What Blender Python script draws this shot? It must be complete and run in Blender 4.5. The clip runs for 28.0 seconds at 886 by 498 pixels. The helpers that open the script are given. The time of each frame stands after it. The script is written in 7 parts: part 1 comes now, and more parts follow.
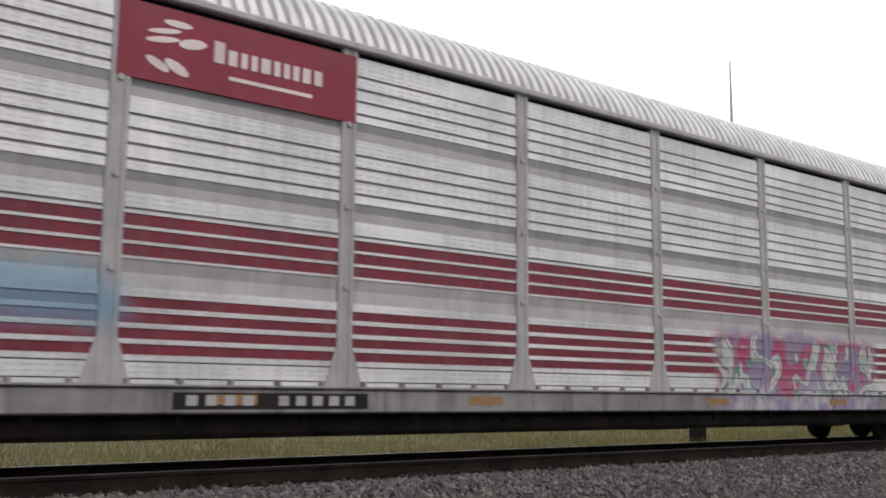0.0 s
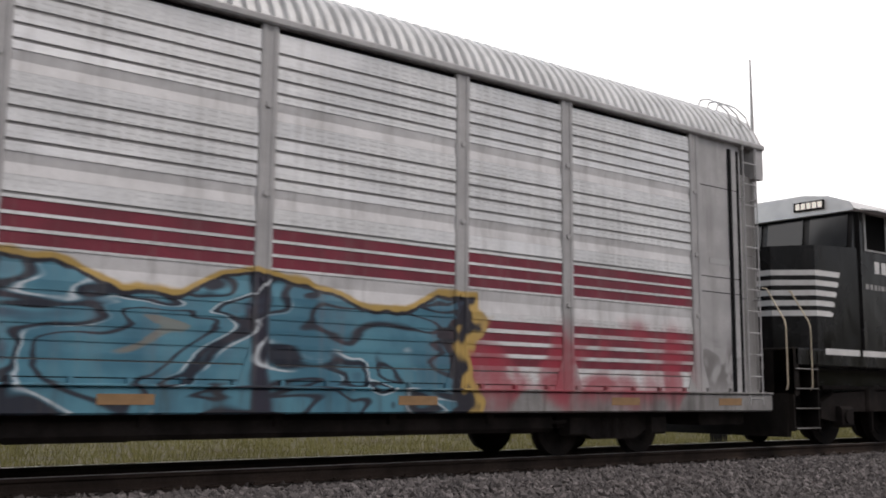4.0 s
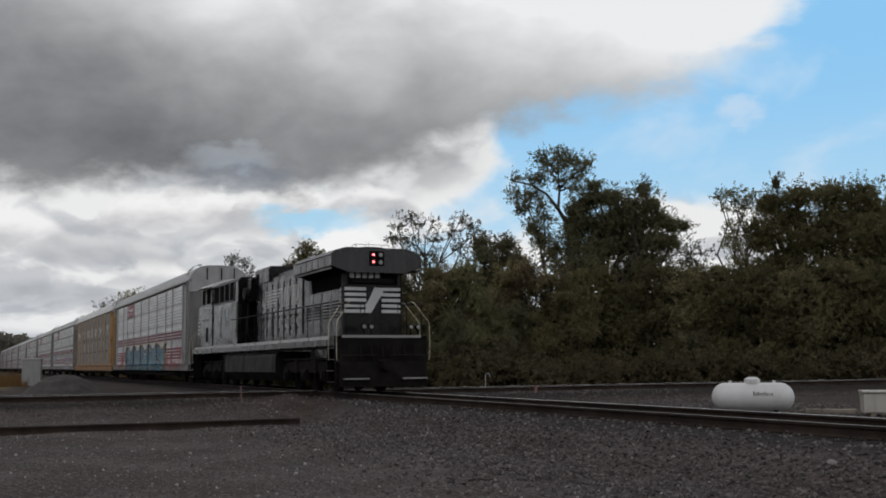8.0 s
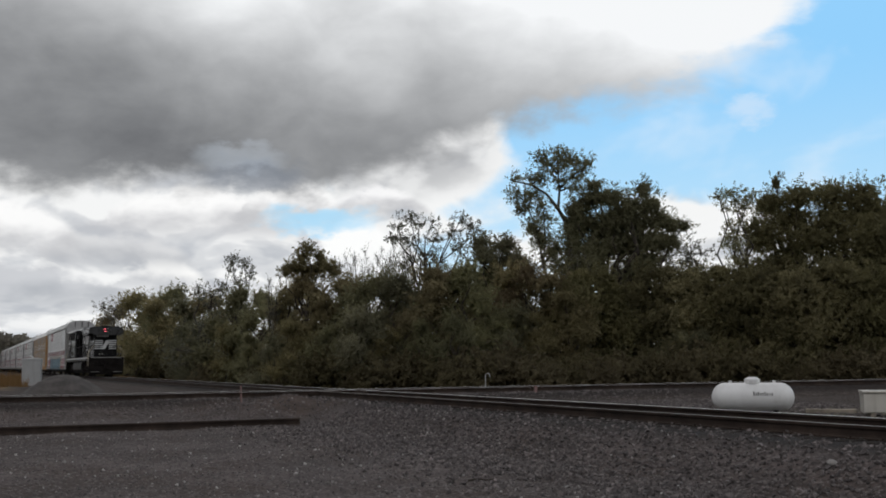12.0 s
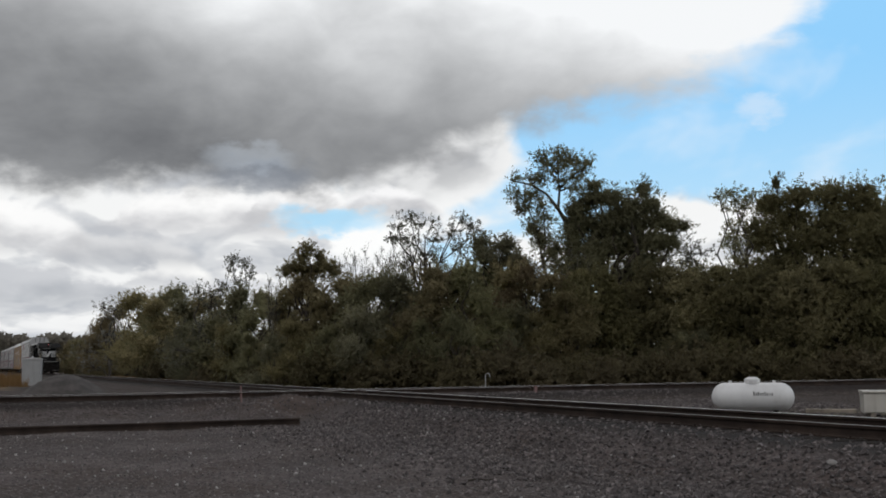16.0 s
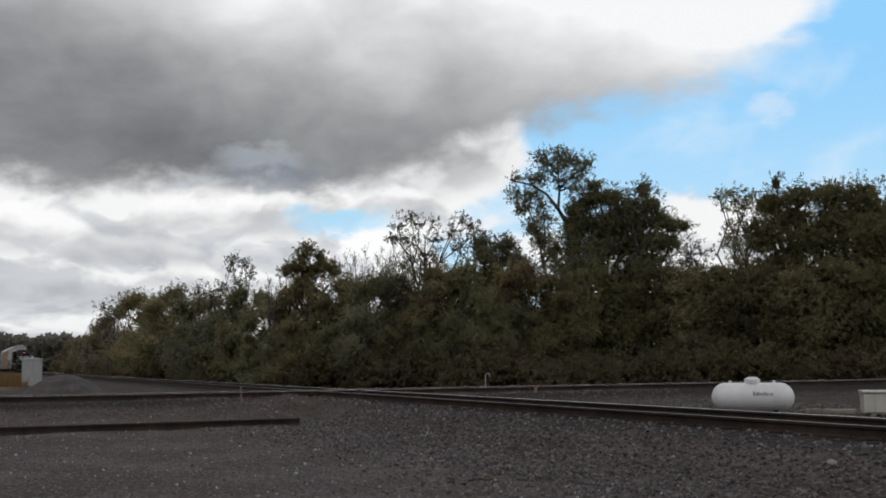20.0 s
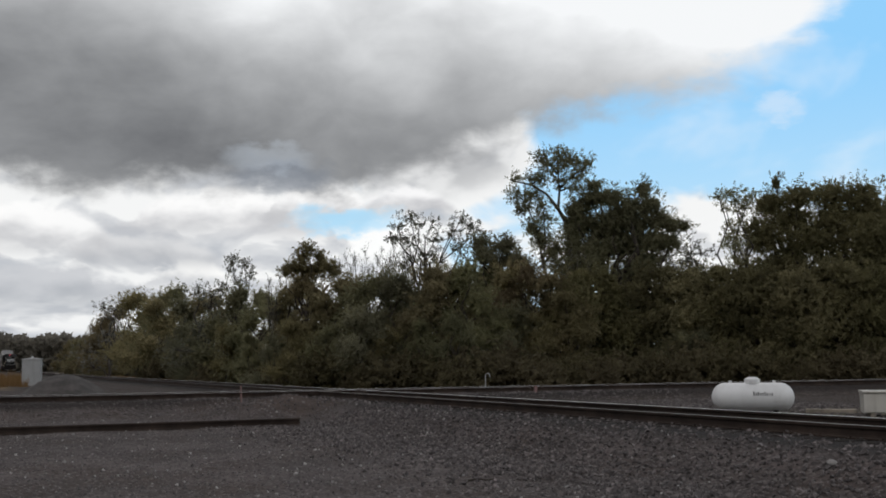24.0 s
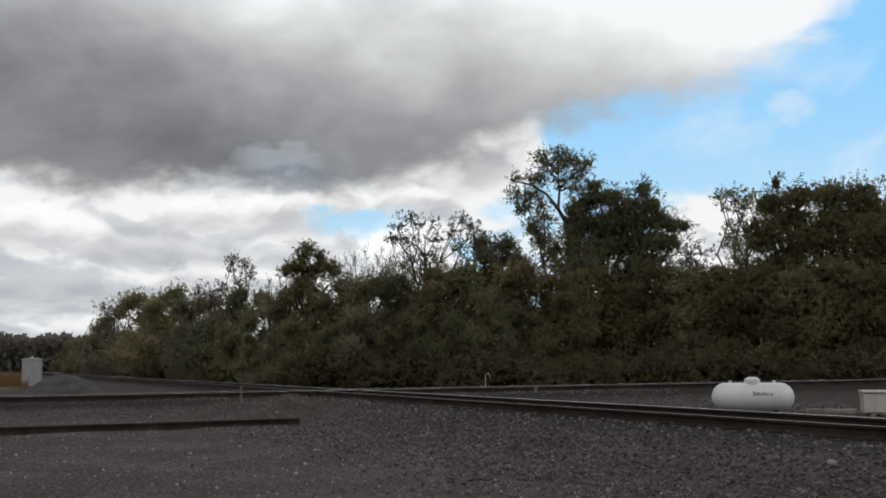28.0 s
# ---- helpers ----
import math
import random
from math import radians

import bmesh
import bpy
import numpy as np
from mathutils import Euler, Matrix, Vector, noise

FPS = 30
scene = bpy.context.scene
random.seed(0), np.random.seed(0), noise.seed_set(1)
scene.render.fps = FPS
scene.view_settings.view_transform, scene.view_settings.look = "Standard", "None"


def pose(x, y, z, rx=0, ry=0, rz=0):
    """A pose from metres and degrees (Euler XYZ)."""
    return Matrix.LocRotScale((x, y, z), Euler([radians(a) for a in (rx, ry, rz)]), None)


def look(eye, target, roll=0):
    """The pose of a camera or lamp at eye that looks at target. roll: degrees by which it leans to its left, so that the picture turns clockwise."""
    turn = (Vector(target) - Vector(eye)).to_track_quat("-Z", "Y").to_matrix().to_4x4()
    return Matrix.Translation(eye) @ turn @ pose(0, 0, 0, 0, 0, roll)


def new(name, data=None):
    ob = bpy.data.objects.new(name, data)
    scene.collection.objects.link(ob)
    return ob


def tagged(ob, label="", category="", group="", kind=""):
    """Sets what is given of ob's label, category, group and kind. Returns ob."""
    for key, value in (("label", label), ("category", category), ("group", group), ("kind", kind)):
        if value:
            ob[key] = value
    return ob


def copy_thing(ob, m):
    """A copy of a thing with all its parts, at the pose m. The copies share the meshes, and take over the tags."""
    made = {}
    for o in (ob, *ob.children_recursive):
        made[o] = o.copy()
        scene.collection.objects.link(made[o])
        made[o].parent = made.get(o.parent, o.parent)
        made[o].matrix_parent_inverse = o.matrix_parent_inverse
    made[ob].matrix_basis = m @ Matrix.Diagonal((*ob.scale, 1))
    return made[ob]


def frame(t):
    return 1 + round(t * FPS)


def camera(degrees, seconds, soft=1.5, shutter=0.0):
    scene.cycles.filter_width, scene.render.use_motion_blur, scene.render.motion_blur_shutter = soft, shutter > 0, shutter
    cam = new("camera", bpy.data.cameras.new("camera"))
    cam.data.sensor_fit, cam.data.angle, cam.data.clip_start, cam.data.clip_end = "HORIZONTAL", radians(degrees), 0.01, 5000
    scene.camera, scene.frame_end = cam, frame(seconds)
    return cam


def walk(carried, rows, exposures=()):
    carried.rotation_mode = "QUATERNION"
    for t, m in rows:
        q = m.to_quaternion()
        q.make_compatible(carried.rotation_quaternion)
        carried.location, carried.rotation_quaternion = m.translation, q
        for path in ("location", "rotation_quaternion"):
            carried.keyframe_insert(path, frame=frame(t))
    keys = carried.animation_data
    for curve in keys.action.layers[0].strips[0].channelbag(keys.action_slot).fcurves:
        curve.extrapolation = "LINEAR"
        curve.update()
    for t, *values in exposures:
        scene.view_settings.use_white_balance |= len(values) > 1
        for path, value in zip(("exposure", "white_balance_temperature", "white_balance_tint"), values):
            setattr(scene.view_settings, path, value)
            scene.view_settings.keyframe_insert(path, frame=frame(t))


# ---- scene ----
# The camera stands on a tripod beside the line and pans once to its left.
EYE = (0.0, 0.0, 0.879)          # height over the rail top, which is z = 0
TRACK = 11.67                    # y of the centre of the main track, which runs along x
GAP, PITCH = -3.105, 28.92       # train: first coupling at 0 s, car spacing

cam = camera(46.66, 28.0, soft=1.8, shutter=0.08)
PAN = [(0.0, 50.35, 8.03, -0.53), (1.2, 50.35, 8.03, -0.53), (1.8, 50.29, 8.03, -0.53), (2.4, 50.28, 8.03, -0.53), (3.0, 50.35, 8.03, -0.53),
       (3.3, 50.5, 8.03, -0.53), (3.6, 50.82, 8.03, -0.53), (4.0, 51.42, 8.03, -0.53), (4.2, 52.15, 8.02, -0.5), (4.35, 53.6, 8.0, -0.5),
       (4.5, 56.3, 7.95, -0.45), (4.8, 67.0, 7.8, -0.3), (5.2, 90.0, 7.4, 0.0), (5.6, 117.0, 6.9, 0.3), (6.0, 142.0, 6.5, 0.5),
       (6.25, 151.6, 6.38, 0.6), (6.5, 154.5, 6.33, 0.6), (6.7, 155.05, 6.35, 0.6), (7.0, 155.23, 6.37, 0.6), (7.5, 155.1, 6.39, 0.6),
       (8.0, 155.04, 6.35, 0.6), (12.0, 155.04, 6.35, 0.6), (20.0, 155.04, 6.35, 0.6), (28.0, 155.04, 6.35, 0.6)]
BRIGHT = [(0.0, 1.2, 6700, 15), (0.5, 1.05, 6700, 15), (1.0, 1.0, 6700, 15), (1.5, 1.25, 6700, 15), (2.2, 1.3, 6700, 15), (3.0, 1.3, 6700, 15), (3.5, 0.95, 6700, 15), (4.0, 0.98, 6700, 15), (4.5, 0.9, 6700, 15), (6.3, 1.15, 6400, 17), (6.5, 1.0, 6400, 14), (6.75, 0.45, 6400, 10), (7.1, 0.0, 6400, 10), (7.5, -0.12, 6400, 10), (8.3, -0.15, 6400, 10), (9.3, -0.06, 6400, 10), (12.0, 0.0, 6400, 10), (28.0, 0.0, 6400, 10)]
walk(cam, [(t, pose(*EYE, 90 + up, lean, yaw - 90)) for t, yaw, up, lean in PAN], BRIGHT)

# ---- world and sun: a heavy broken overcast ----
world = bpy.data.worlds.new("overcast_sky")
world.use_nodes = True
scene.world = world
wn = world.node_tree
sky = wn.nodes.new("ShaderNodeTexSky")
sky.sky_type, sky.sun_disc = "NISHITA", False
sky.sun_elevation, sky.sun_rotation = radians(52), radians(151)
grey = wn.nodes.new("ShaderNodeMix")
grey.data_type = "RGBA"
grey.inputs[0].default_value = 0.75
wn.links.new(sky.outputs[0], grey.inputs[6])
grey.inputs[7].default_value = (3.6, 3.5, 3.42, 1)
wn.links.new(grey.outputs[2], wn.nodes["Background"].inputs[0])
wn.nodes["Background"].inputs[1].default_value = 0.085
sun = new("sun", bpy.data.lights.new("sun", "SUN"))
sun.data.energy, sun.data.angle, sun.data.color = 0.55, radians(25), (1.0, 0.95, 0.88)
sun.matrix_world = look((25, -45, 65), (0, 0, 0))


# ---- geometry helpers ----
class Geo:
    """Gathers faces for one mesh."""

    def __init__(self):
        self.v, self.f, self.m = [], [], []

    def add(self, verts, faces, mi=0):
        n = len(self.v)
        self.v += [tuple(p) for p in verts]
        self.f += [tuple(n + i for i in q) for q in faces]
        self.m += [mi] * len(faces)
        return self

    def prism(self, pts, axis, a, b, mi=0, caps=True):
        """A closed outline drawn out along an axis. The outline is in the other two axes, in order."""
        def at(p, s):
            return {"x": (s, p[0], p[1]), "y": (p[0], s, p[1]), "z": (p[0], p[1], s)}[axis]
        n = len(pts)
        faces = [(i, (i + 1) % n, n + (i + 1) % n, n + i) for i in range(n)]
        if caps:
            faces += [tuple(range(n)), tuple(range(n, 2 * n))]
        return self.add([at(p, a) for p in pts] + [at(p, b) for p in pts], faces, mi)

    def box(self, x0, x1, y0, y1, z0, z1, c=0.0, mi=0):
        size = {"x": x1 - x0, "y": y1 - y0, "z": z1 - z0}
        ax = max(size, key=size.get)
        lo, hi = {"x": ((y0, z0), (y1, z1)), "y": ((x0, z0), (x1, z1)), "z": ((x0, y0), (x1, y1))}[ax]
        (p0, q0), (p1, q1) = lo, hi
        c = min(c, (p1 - p0) / 3, (q1 - q0) / 3)
        if c > 0:
            pts = [(p0 + c, q0), (p1 - c, q0), (p1, q0 + c), (p1, q1 - c), (p1 - c, q1), (p0 + c, q1), (p0, q1 - c), (p0, q0 + c)]
        else:
            pts = [(p0, q0), (p1, q0), (p1, q1), (p0, q1)]
        a, b = {"x": (x0, x1), "y": (y0, y1), "z": (z0, z1)}[ax]
        return self.prism(pts, ax, a, b, mi)

    def ring(self, cx, cy, axis, a, b, r, n=16, mi=0, r2=None):
        """A cylinder or cone along an axis about (cx, cy) in the other two axes."""
        r2 = r if r2 is None else r2
        def at(i, rad, s):
            p = (cx + rad * math.cos(2 * math.pi * i / n), cy + rad * math.sin(2 * math.pi * i / n))
            return {"x": (s, p[0], p[1]), "y": (p[0], s, p[1]), "z": (p[0], p[1], s)}[axis]
        faces = [(i, (i + 1) % n, n + (i + 1) % n, n + i) for i in range(n)] + [tuple(range(n)), tuple(range(n, 2 * n))]
        return self.add([at(i, r, a) for i in range(n)] + [at(i, r2, b) for i in range(n)], faces, mi)

    def tube(self, path, r, n=6, mi=0):
        for p, q in zip(path, path[1:]):
            p, q = Vector(p), Vector(q)
            d = (q - p).normalized()
            s = d.orthogonal().normalized()
            t = d.cross(s)
            vs = [e + r * (math.cos(2 * math.pi * i / n) * s + math.sin(2 * math.pi * i / n) * t) for e in (p, q) for i in range(n)]
            self.add(vs, [(i, (i + 1) % n, n + (i + 1) % n, n + i) for i in range(n)] + [tuple(range(n)), tuple(range(n, 2 * n))], mi)
        return self

    def sheet(self, rows, mi=0):
        """A skin over rows of points of equal length."""
        n, w = len(self.v), len(rows[0])
        for row in rows:
            self.v += [tuple(p) for p in row]
        for j in range(len(rows) - 1):
            for i in range(w - 1):
                k = n + j * w + i
                self.f.append((k, k + 1, k + w + 1, k + w))
                self.m.append(mi(j) if callable(mi) else mi)
        return self

    def mesh(self, name, mats, smooth=False):
        me = bpy.data.meshes.new(name)
        me.from_pydata(self.v, [], self.f)
        for m in (mats if isinstance(mats, (list, tuple)) else [mats]):
            me.materials.append(m)
        me.polygons.foreach_set("material_index", self.m)
        if smooth:
            me.polygons.foreach_set("use_smooth", [True] * len(self.f))
        if len(self.f) < 4000:
            bm = bmesh.new()
            bm.from_mesh(me)
            bmesh.ops.recalc_face_normals(bm, faces=bm.faces)
            bm.to_mesh(me)
            bm.free()
        me.update()
        return me


def part(name, geo, mats, parent, label="", smooth=False):
    """One mesh object under a thing or a part; geo may be a Geo or a finished mesh."""
    me = geo if isinstance(geo, bpy.types.Mesh) else geo.mesh(name, mats, smooth)
    ob = new(name, me)
    ob.parent = parent
    return tagged(ob, label)


def thing(name, label, category, at=(0, 0, 0), turn=0.0, group="", kind=""):
    ob = new(name)
    ob.matrix_basis = pose(*at, 0, 0, turn)
    return tagged(ob, label, category, group, kind)


def solid(name, geo, mats, label, category, group="", kind="", smooth=False):
    return tagged(new(name, geo.mesh(name, mats, smooth)), label, category, group, kind)


def bearing(az, d):
    """The plan point at an azimuth in degrees from +x and a distance from the tripod."""
    return d * math.cos(radians(az)), d * math.sin(radians(az))


# ---- materials ----
def math_node(nt, op, a, b=None, c=None):
    n = nt.nodes.new("ShaderNodeMath")
    n.operation = op
    for i, s in enumerate((a, b, c)):
        if s is None:
            continue
        if isinstance(s, (int, float)):
            n.inputs[i].default_value = s
        else:
            nt.links.new(s, n.inputs[i])
    return n.outputs[0]


def step_node(nt, x, lo, hi, a=0.0, b=1.0):
    n = nt.nodes.new("ShaderNodeMapRange")
    n.interpolation_type = "SMOOTHSTEP"
    nt.links.new(x, n.inputs[0])
    for i, s in zip((1, 2, 3, 4), (lo, hi, a, b)):
        n.inputs[i].default_value = s
    return n.outputs[0]


def mix_node(nt, fac, a, b, blend="MIX"):
    n = nt.nodes.new("ShaderNodeMix")
    n.data_type, n.blend_type = "RGBA", blend
    for i, s in ((0, fac), (6, a), (7, b)):
        if isinstance(s, (int, float)):
            n.inputs[i].default_value = s
        elif isinstance(s, tuple):
            n.inputs[i].default_value = (*s, 1)
        else:
            nt.links.new(s, n.inputs[i])
    return n.outputs[2]


def noise_node(nt, vec, scale, detail=4.0, rough=0.55, distort=0.0):
    n = nt.nodes.new("ShaderNodeTexNoise")
    n.inputs["Scale"].default_value, n.inputs["Detail"].default_value = scale, detail
    n.inputs["Roughness"].default_value, n.inputs["Distortion"].default_value = rough, distort
    nt.links.new(vec, n.inputs["Vector"])
    return n.outputs["Fac"]


def stretch_node(nt, vec, sx, sy, sz):
    n = nt.nodes.new("ShaderNodeMapping")
    n.inputs["Scale"].default_value = (sx, sy, sz)
    nt.links.new(vec, n.inputs["Vector"])
    return n.outputs[0]


def surface(name, color, rough=0.6, metal=0.0, var=0.18, scale=2.0, grain=30.0, bump=0.15, dirt=None, dirt_amount=0.35,
            streak=False, paint=None, spread=0.0, spec=0.5, warp=0.0):
    """Colour with wear at two scales, fine relief, and dirt in patches or in streaks that run down."""
    m = bpy.data.materials.new(name)
    m.use_nodes = True
    nt = m.node_tree
    bsdf = nt.nodes["Principled BSDF"]
    vec = nt.nodes.new("ShaderNodeTexCoord").outputs["Object"]
    big, fine = noise_node(nt, vec, scale), noise_node(nt, vec, grain, 3.0)
    dark = tuple(c * (1 - 1.6 * var) for c in color)
    light = tuple(min(1, c * (1 + 1.2 * var)) for c in color)
    col = mix_node(nt, step_node(nt, big, 0.3, 0.7), dark, light)
    col = mix_node(nt, math_node(nt, "MULTIPLY", step_node(nt, fine, 0.35, 0.75), 0.5), col, tuple(c * (1 - var) for c in color))
    if spread:
        r = nt.nodes.new("ShaderNodeNewGeometry").outputs["Random Per Island"]
        col = mix_node(nt, math_node(nt, "MULTIPLY", math_node(nt, "POWER", r, 0.6), spread), col, tuple(c * 0.22 for c in color))
    if paint:
        col = paint(nt, vec, col)
    if dirt:
        dv = stretch_node(nt, vec, 3.0, 3.0, 0.25) if streak else vec
        d = step_node(nt, noise_node(nt, dv, 1.7, 6.0, 0.65), 0.45, 0.75)
        col = mix_node(nt, math_node(nt, "MULTIPLY", d, dirt_amount), col, dirt)
    nt.links.new(col, bsdf.inputs["Base Color"])
    bsdf.inputs["Metallic"].default_value = metal
    bsdf.inputs["Specular IOR Level"].default_value = spec
    nt.links.new(step_node(nt, big, 0.2, 0.8, max(0.05, rough - 0.12), min(1, rough + 0.12)), bsdf.inputs["Roughness"])
    if bump:
        b = nt.nodes.new("ShaderNodeBump")
        b.inputs["Strength"].default_value, b.inputs["Distance"].default_value = bump, 0.02
        nt.links.new(fine, b.inputs["Height"])
        if warp:
            w = nt.nodes.new("ShaderNodeBump")
            w.inputs["Strength"].default_value, w.inputs["Distance"].default_value = 1.0, warp
            nt.links.new(noise_node(nt, stretch_node(nt, vec, 1.6, 1.6, 0.45), 1.5, 2.0), w.inputs["Height"])
            nt.links.new(w.outputs[0], b.inputs["Normal"])
        nt.links.new(b.outputs[0], bsdf.inputs["Normal"])
    return m


def axes(nt, vec):
    n = nt.nodes.new("ShaderNodeSeparateXYZ")
    nt.links.new(vec, n.inputs[0])
    return n.outputs


def between(nt, x, a, b, soft=0.06):
    return math_node(nt, "MULTIPLY", step_node(nt, x, a - soft, a + soft), step_node(nt, x, b - soft, b + soft, 1.0, 0.0))


def blue_mural(nt, vec, col):
    """Spray paint: blue letters with a black and yellow outline, red clouds at both ends."""
    x, y, z = axes(nt, vec)
    n1, n2 = noise_node(nt, vec, 1.1, 3.0), noise_node(nt, vec, 0.85, 2.0, 0.45, 1.1)
    turn = math_node(nt, "MULTIPLY_ADD", x, 2.13, 4.4)
    wave = math_node(nt, "MULTIPLY_ADD", math_node(nt, "SINE", math_node(nt, "MULTIPLY_ADD", turn, 2.0, 0.9)), 0.25, math_node(nt, "MULTIPLY", math_node(nt, "SINE", turn), 1.5))
    wave = math_node(nt, "MINIMUM", math_node(nt, "MAXIMUM", wave, -1.2), 0.75)
    top = math_node(nt, "MULTIPLY_ADD", wave, 0.15, math_node(nt, "MULTIPLY_ADD", n1, 0.4, 1.8))
    up = math_node(nt, "SUBTRACT", z, top)
    xn = math_node(nt, "MULTIPLY_ADD", n2, 0.7, math_node(nt, "SUBTRACT", x, 0.35))
    zig = math_node(nt, "MULTIPLY_ADD", noise_node(nt, vec, 2.4, 1.0), 1.1, math_node(nt, "SUBTRACT", xn, 0.55))
    zig = math_node(nt, "MULTIPLY_ADD", math_node(nt, "SINE", math_node(nt, "MULTIPLY", z, 5.5)), 0.16, zig)
    inside = between(nt, zig, -7.7, 7.1, 0.03)
    rim = between(nt, zig, -8.0, 7.35, 0.04)
    glow = between(nt, zig, -8.18, 7.5, 0.05)
    strokes = noise_node(nt, stretch_node(nt, vec, 0.55, 1.0, 1.3), 1.05, 2.0, 0.42, 0.7)
    reds = math_node(nt, "MAXIMUM", between(nt, xn, -11.2, -7.3, 0.3), between(nt, xn, 6.9, 12.0, 0.4))
    reds = math_node(nt, "MULTIPLY", reds, between(nt, math_node(nt, "MULTIPLY_ADD", n1, 0.9, z), 1.25, 2.3, 0.25))
    reds = math_node(nt, "MULTIPLY", reds, step_node(nt, n2, 0.42, 0.6))
    col = mix_node(nt, math_node(nt, "MULTIPLY", reds, 0.85), col, (0.36, 0.03, 0.055))
    col = mix_node(nt, math_node(nt, "MULTIPLY", glow, step_node(nt, up, 0.11, 0.16, 1.0, 0.0)), col, (0.50, 0.34, 0.10))
    col = mix_node(nt, math_node(nt, "MULTIPLY", rim, step_node(nt, up, 0.05, 0.08, 1.0, 0.0)), col, (0.02, 0.02, 0.03))
    blue = mix_node(nt, step_node(nt, n1, 0.35, 0.65), (0.055, 0.175, 0.25), (0.10, 0.28, 0.365))
    seam = math_node(nt, "SINE", math_node(nt, "MULTIPLY_ADD", n2, 1.4, math_node(nt, "MULTIPLY_ADD", x, 2.13, 4.0)))
    blue = mix_node(nt, step_node(nt, seam, 0.93, 0.985), blue, (0.03, 0.03, 0.05))
    blue = mix_node(nt, math_node(nt, "MULTIPLY", step_node(nt, strokes, 0.36, 0.42, 1.0, 0.0), 0.8), blue, (0.045, 0.09, 0.14))
    blue = mix_node(nt, between(nt, strokes, 0.43, 0.465, 0.01), blue, (0.02, 0.025, 0.04))
    blue = mix_node(nt, math_node(nt, "MULTIPLY", between(nt, strokes, 0.47, 0.482, 0.006), step_node(nt, n1, 0.42, 0.55)), blue, (0.62, 0.68, 0.72))
    blue = mix_node(nt, between(nt, strokes, 0.56, 0.59, 0.01), blue, (0.025, 0.03, 0.045))
    blue = mix_node(nt, math_node(nt, "MULTIPLY", step_node(nt, strokes, 0.70, 0.715), 0.4), blue, (0.42, 0.25, 0.09))
    return mix_node(nt, math_node(nt, "MULTIPLY", inside, step_node(nt, up, 0.0, 0.03, 1.0, 0.0)), col, blue)


def pink_mural(nt, vec, col):
    """Spray paint: pale block letters on red and violet clouds."""
    x, y, z = axes(nt, vec)
    n1, n2 = noise_node(nt, vec, 1.3, 3.0), noise_node(nt, vec, 2.9, 4.0, 0.5, 0.8)
    xn = math_node(nt, "MULTIPLY_ADD", n1, 0.9, math_node(nt, "SUBTRACT", x, 0.45))
    zn = math_node(nt, "MULTIPLY_ADD", n1, 0.5, z)
    zone = math_node(nt, "MULTIPLY", between(nt, xn, 3.0, 8.1, 0.15), between(nt, zn, 0.75, 2.2, 0.1))
    letters = noise_node(nt, stretch_node(nt, vec, 0.9, 1.0, 0.65), 1.5, 1.0, 0.4, 1.1)
    back = mix_node(nt, step_node(nt, n1, 0.44, 0.56), (0.27, 0.22, 0.36), (0.40, 0.05, 0.14))
    back = mix_node(nt, step_node(nt, zn, 1.1, 1.35, 1.0, 0.0), back, mix_node(nt, step_node(nt, n2, 0.4, 0.6), (0.32, 0.27, 0.42), (0.5, 0.5, 0.52)))
    tall = between(nt, zn, 1.15, 2.12, 0.04)
    back = mix_node(nt, math_node(nt, "MULTIPLY", tall, between(nt, letters, 0.445, 0.60, 0.006)), back, (0.09, 0.22, 0.20))
    back = mix_node(nt, math_node(nt, "MULTIPLY", tall, between(nt, letters, 0.465, 0.58, 0.008)), back, mix_node(nt, step_node(nt, n2, 0.4, 0.62), (0.62, 0.62, 0.60), (0.42, 0.5, 0.47)))
    back = mix_node(nt, math_node(nt, "MULTIPLY", tall, between(nt, letters, 0.517, 0.53, 0.006)), back, (0.16, 0.13, 0.2))
    ragged = step_node(nt, n2, 0.3, 0.42, 0.55, 0.9)
    col = mix_node(nt, math_node(nt, "MULTIPLY", zone, ragged), col, back)
    smear = math_node(nt, "MULTIPLY", between(nt, xn, -9.4, -7.2, 0.3), between(nt, zn, 1.8, 2.4, 0.15))
    return mix_node(nt, math_node(nt, "MULTIPLY", smear, 0.7), col, (0.13, 0.32, 0.46))


def tan_scrawl(nt, vec, col):
    """Thin dark and pale spray lines low on the side, and a black scorch high up."""
    x, y, z = axes(nt, vec)
    n1, n2 = noise_node(nt, vec, 1.6, 4.0, 0.5, 1.5), noise_node(nt, vec, 0.5, 2.0)
    zone = math_node(nt, "MULTIPLY", between(nt, z, 0.6, 1.75, 0.15), step_node(nt, n2, 0.42, 0.52))
    col = mix_node(nt, math_node(nt, "MULTIPLY", zone, between(nt, n1, 0.49, 0.515, 0.008)), col, (0.02, 0.02, 0.02))
    col = mix_node(nt, math_node(nt, "MULTIPLY", zone, between(nt, n1, 0.57, 0.59, 0.008)), col, (0.42, 0.46, 0.48))
    burn = math_node(nt, "MULTIPLY", between(nt, x, -6.8, -5.2, 0.3), between(nt, z, 3.1, 3.9, 0.2))
    burn = math_node(nt, "MULTIPLY", burn, step_node(nt, n1, 0.45, 0.55))
    return mix_node(nt, math_node(nt, "MULTIPLY", burn, 0.7), col, (0.02, 0.02, 0.02))


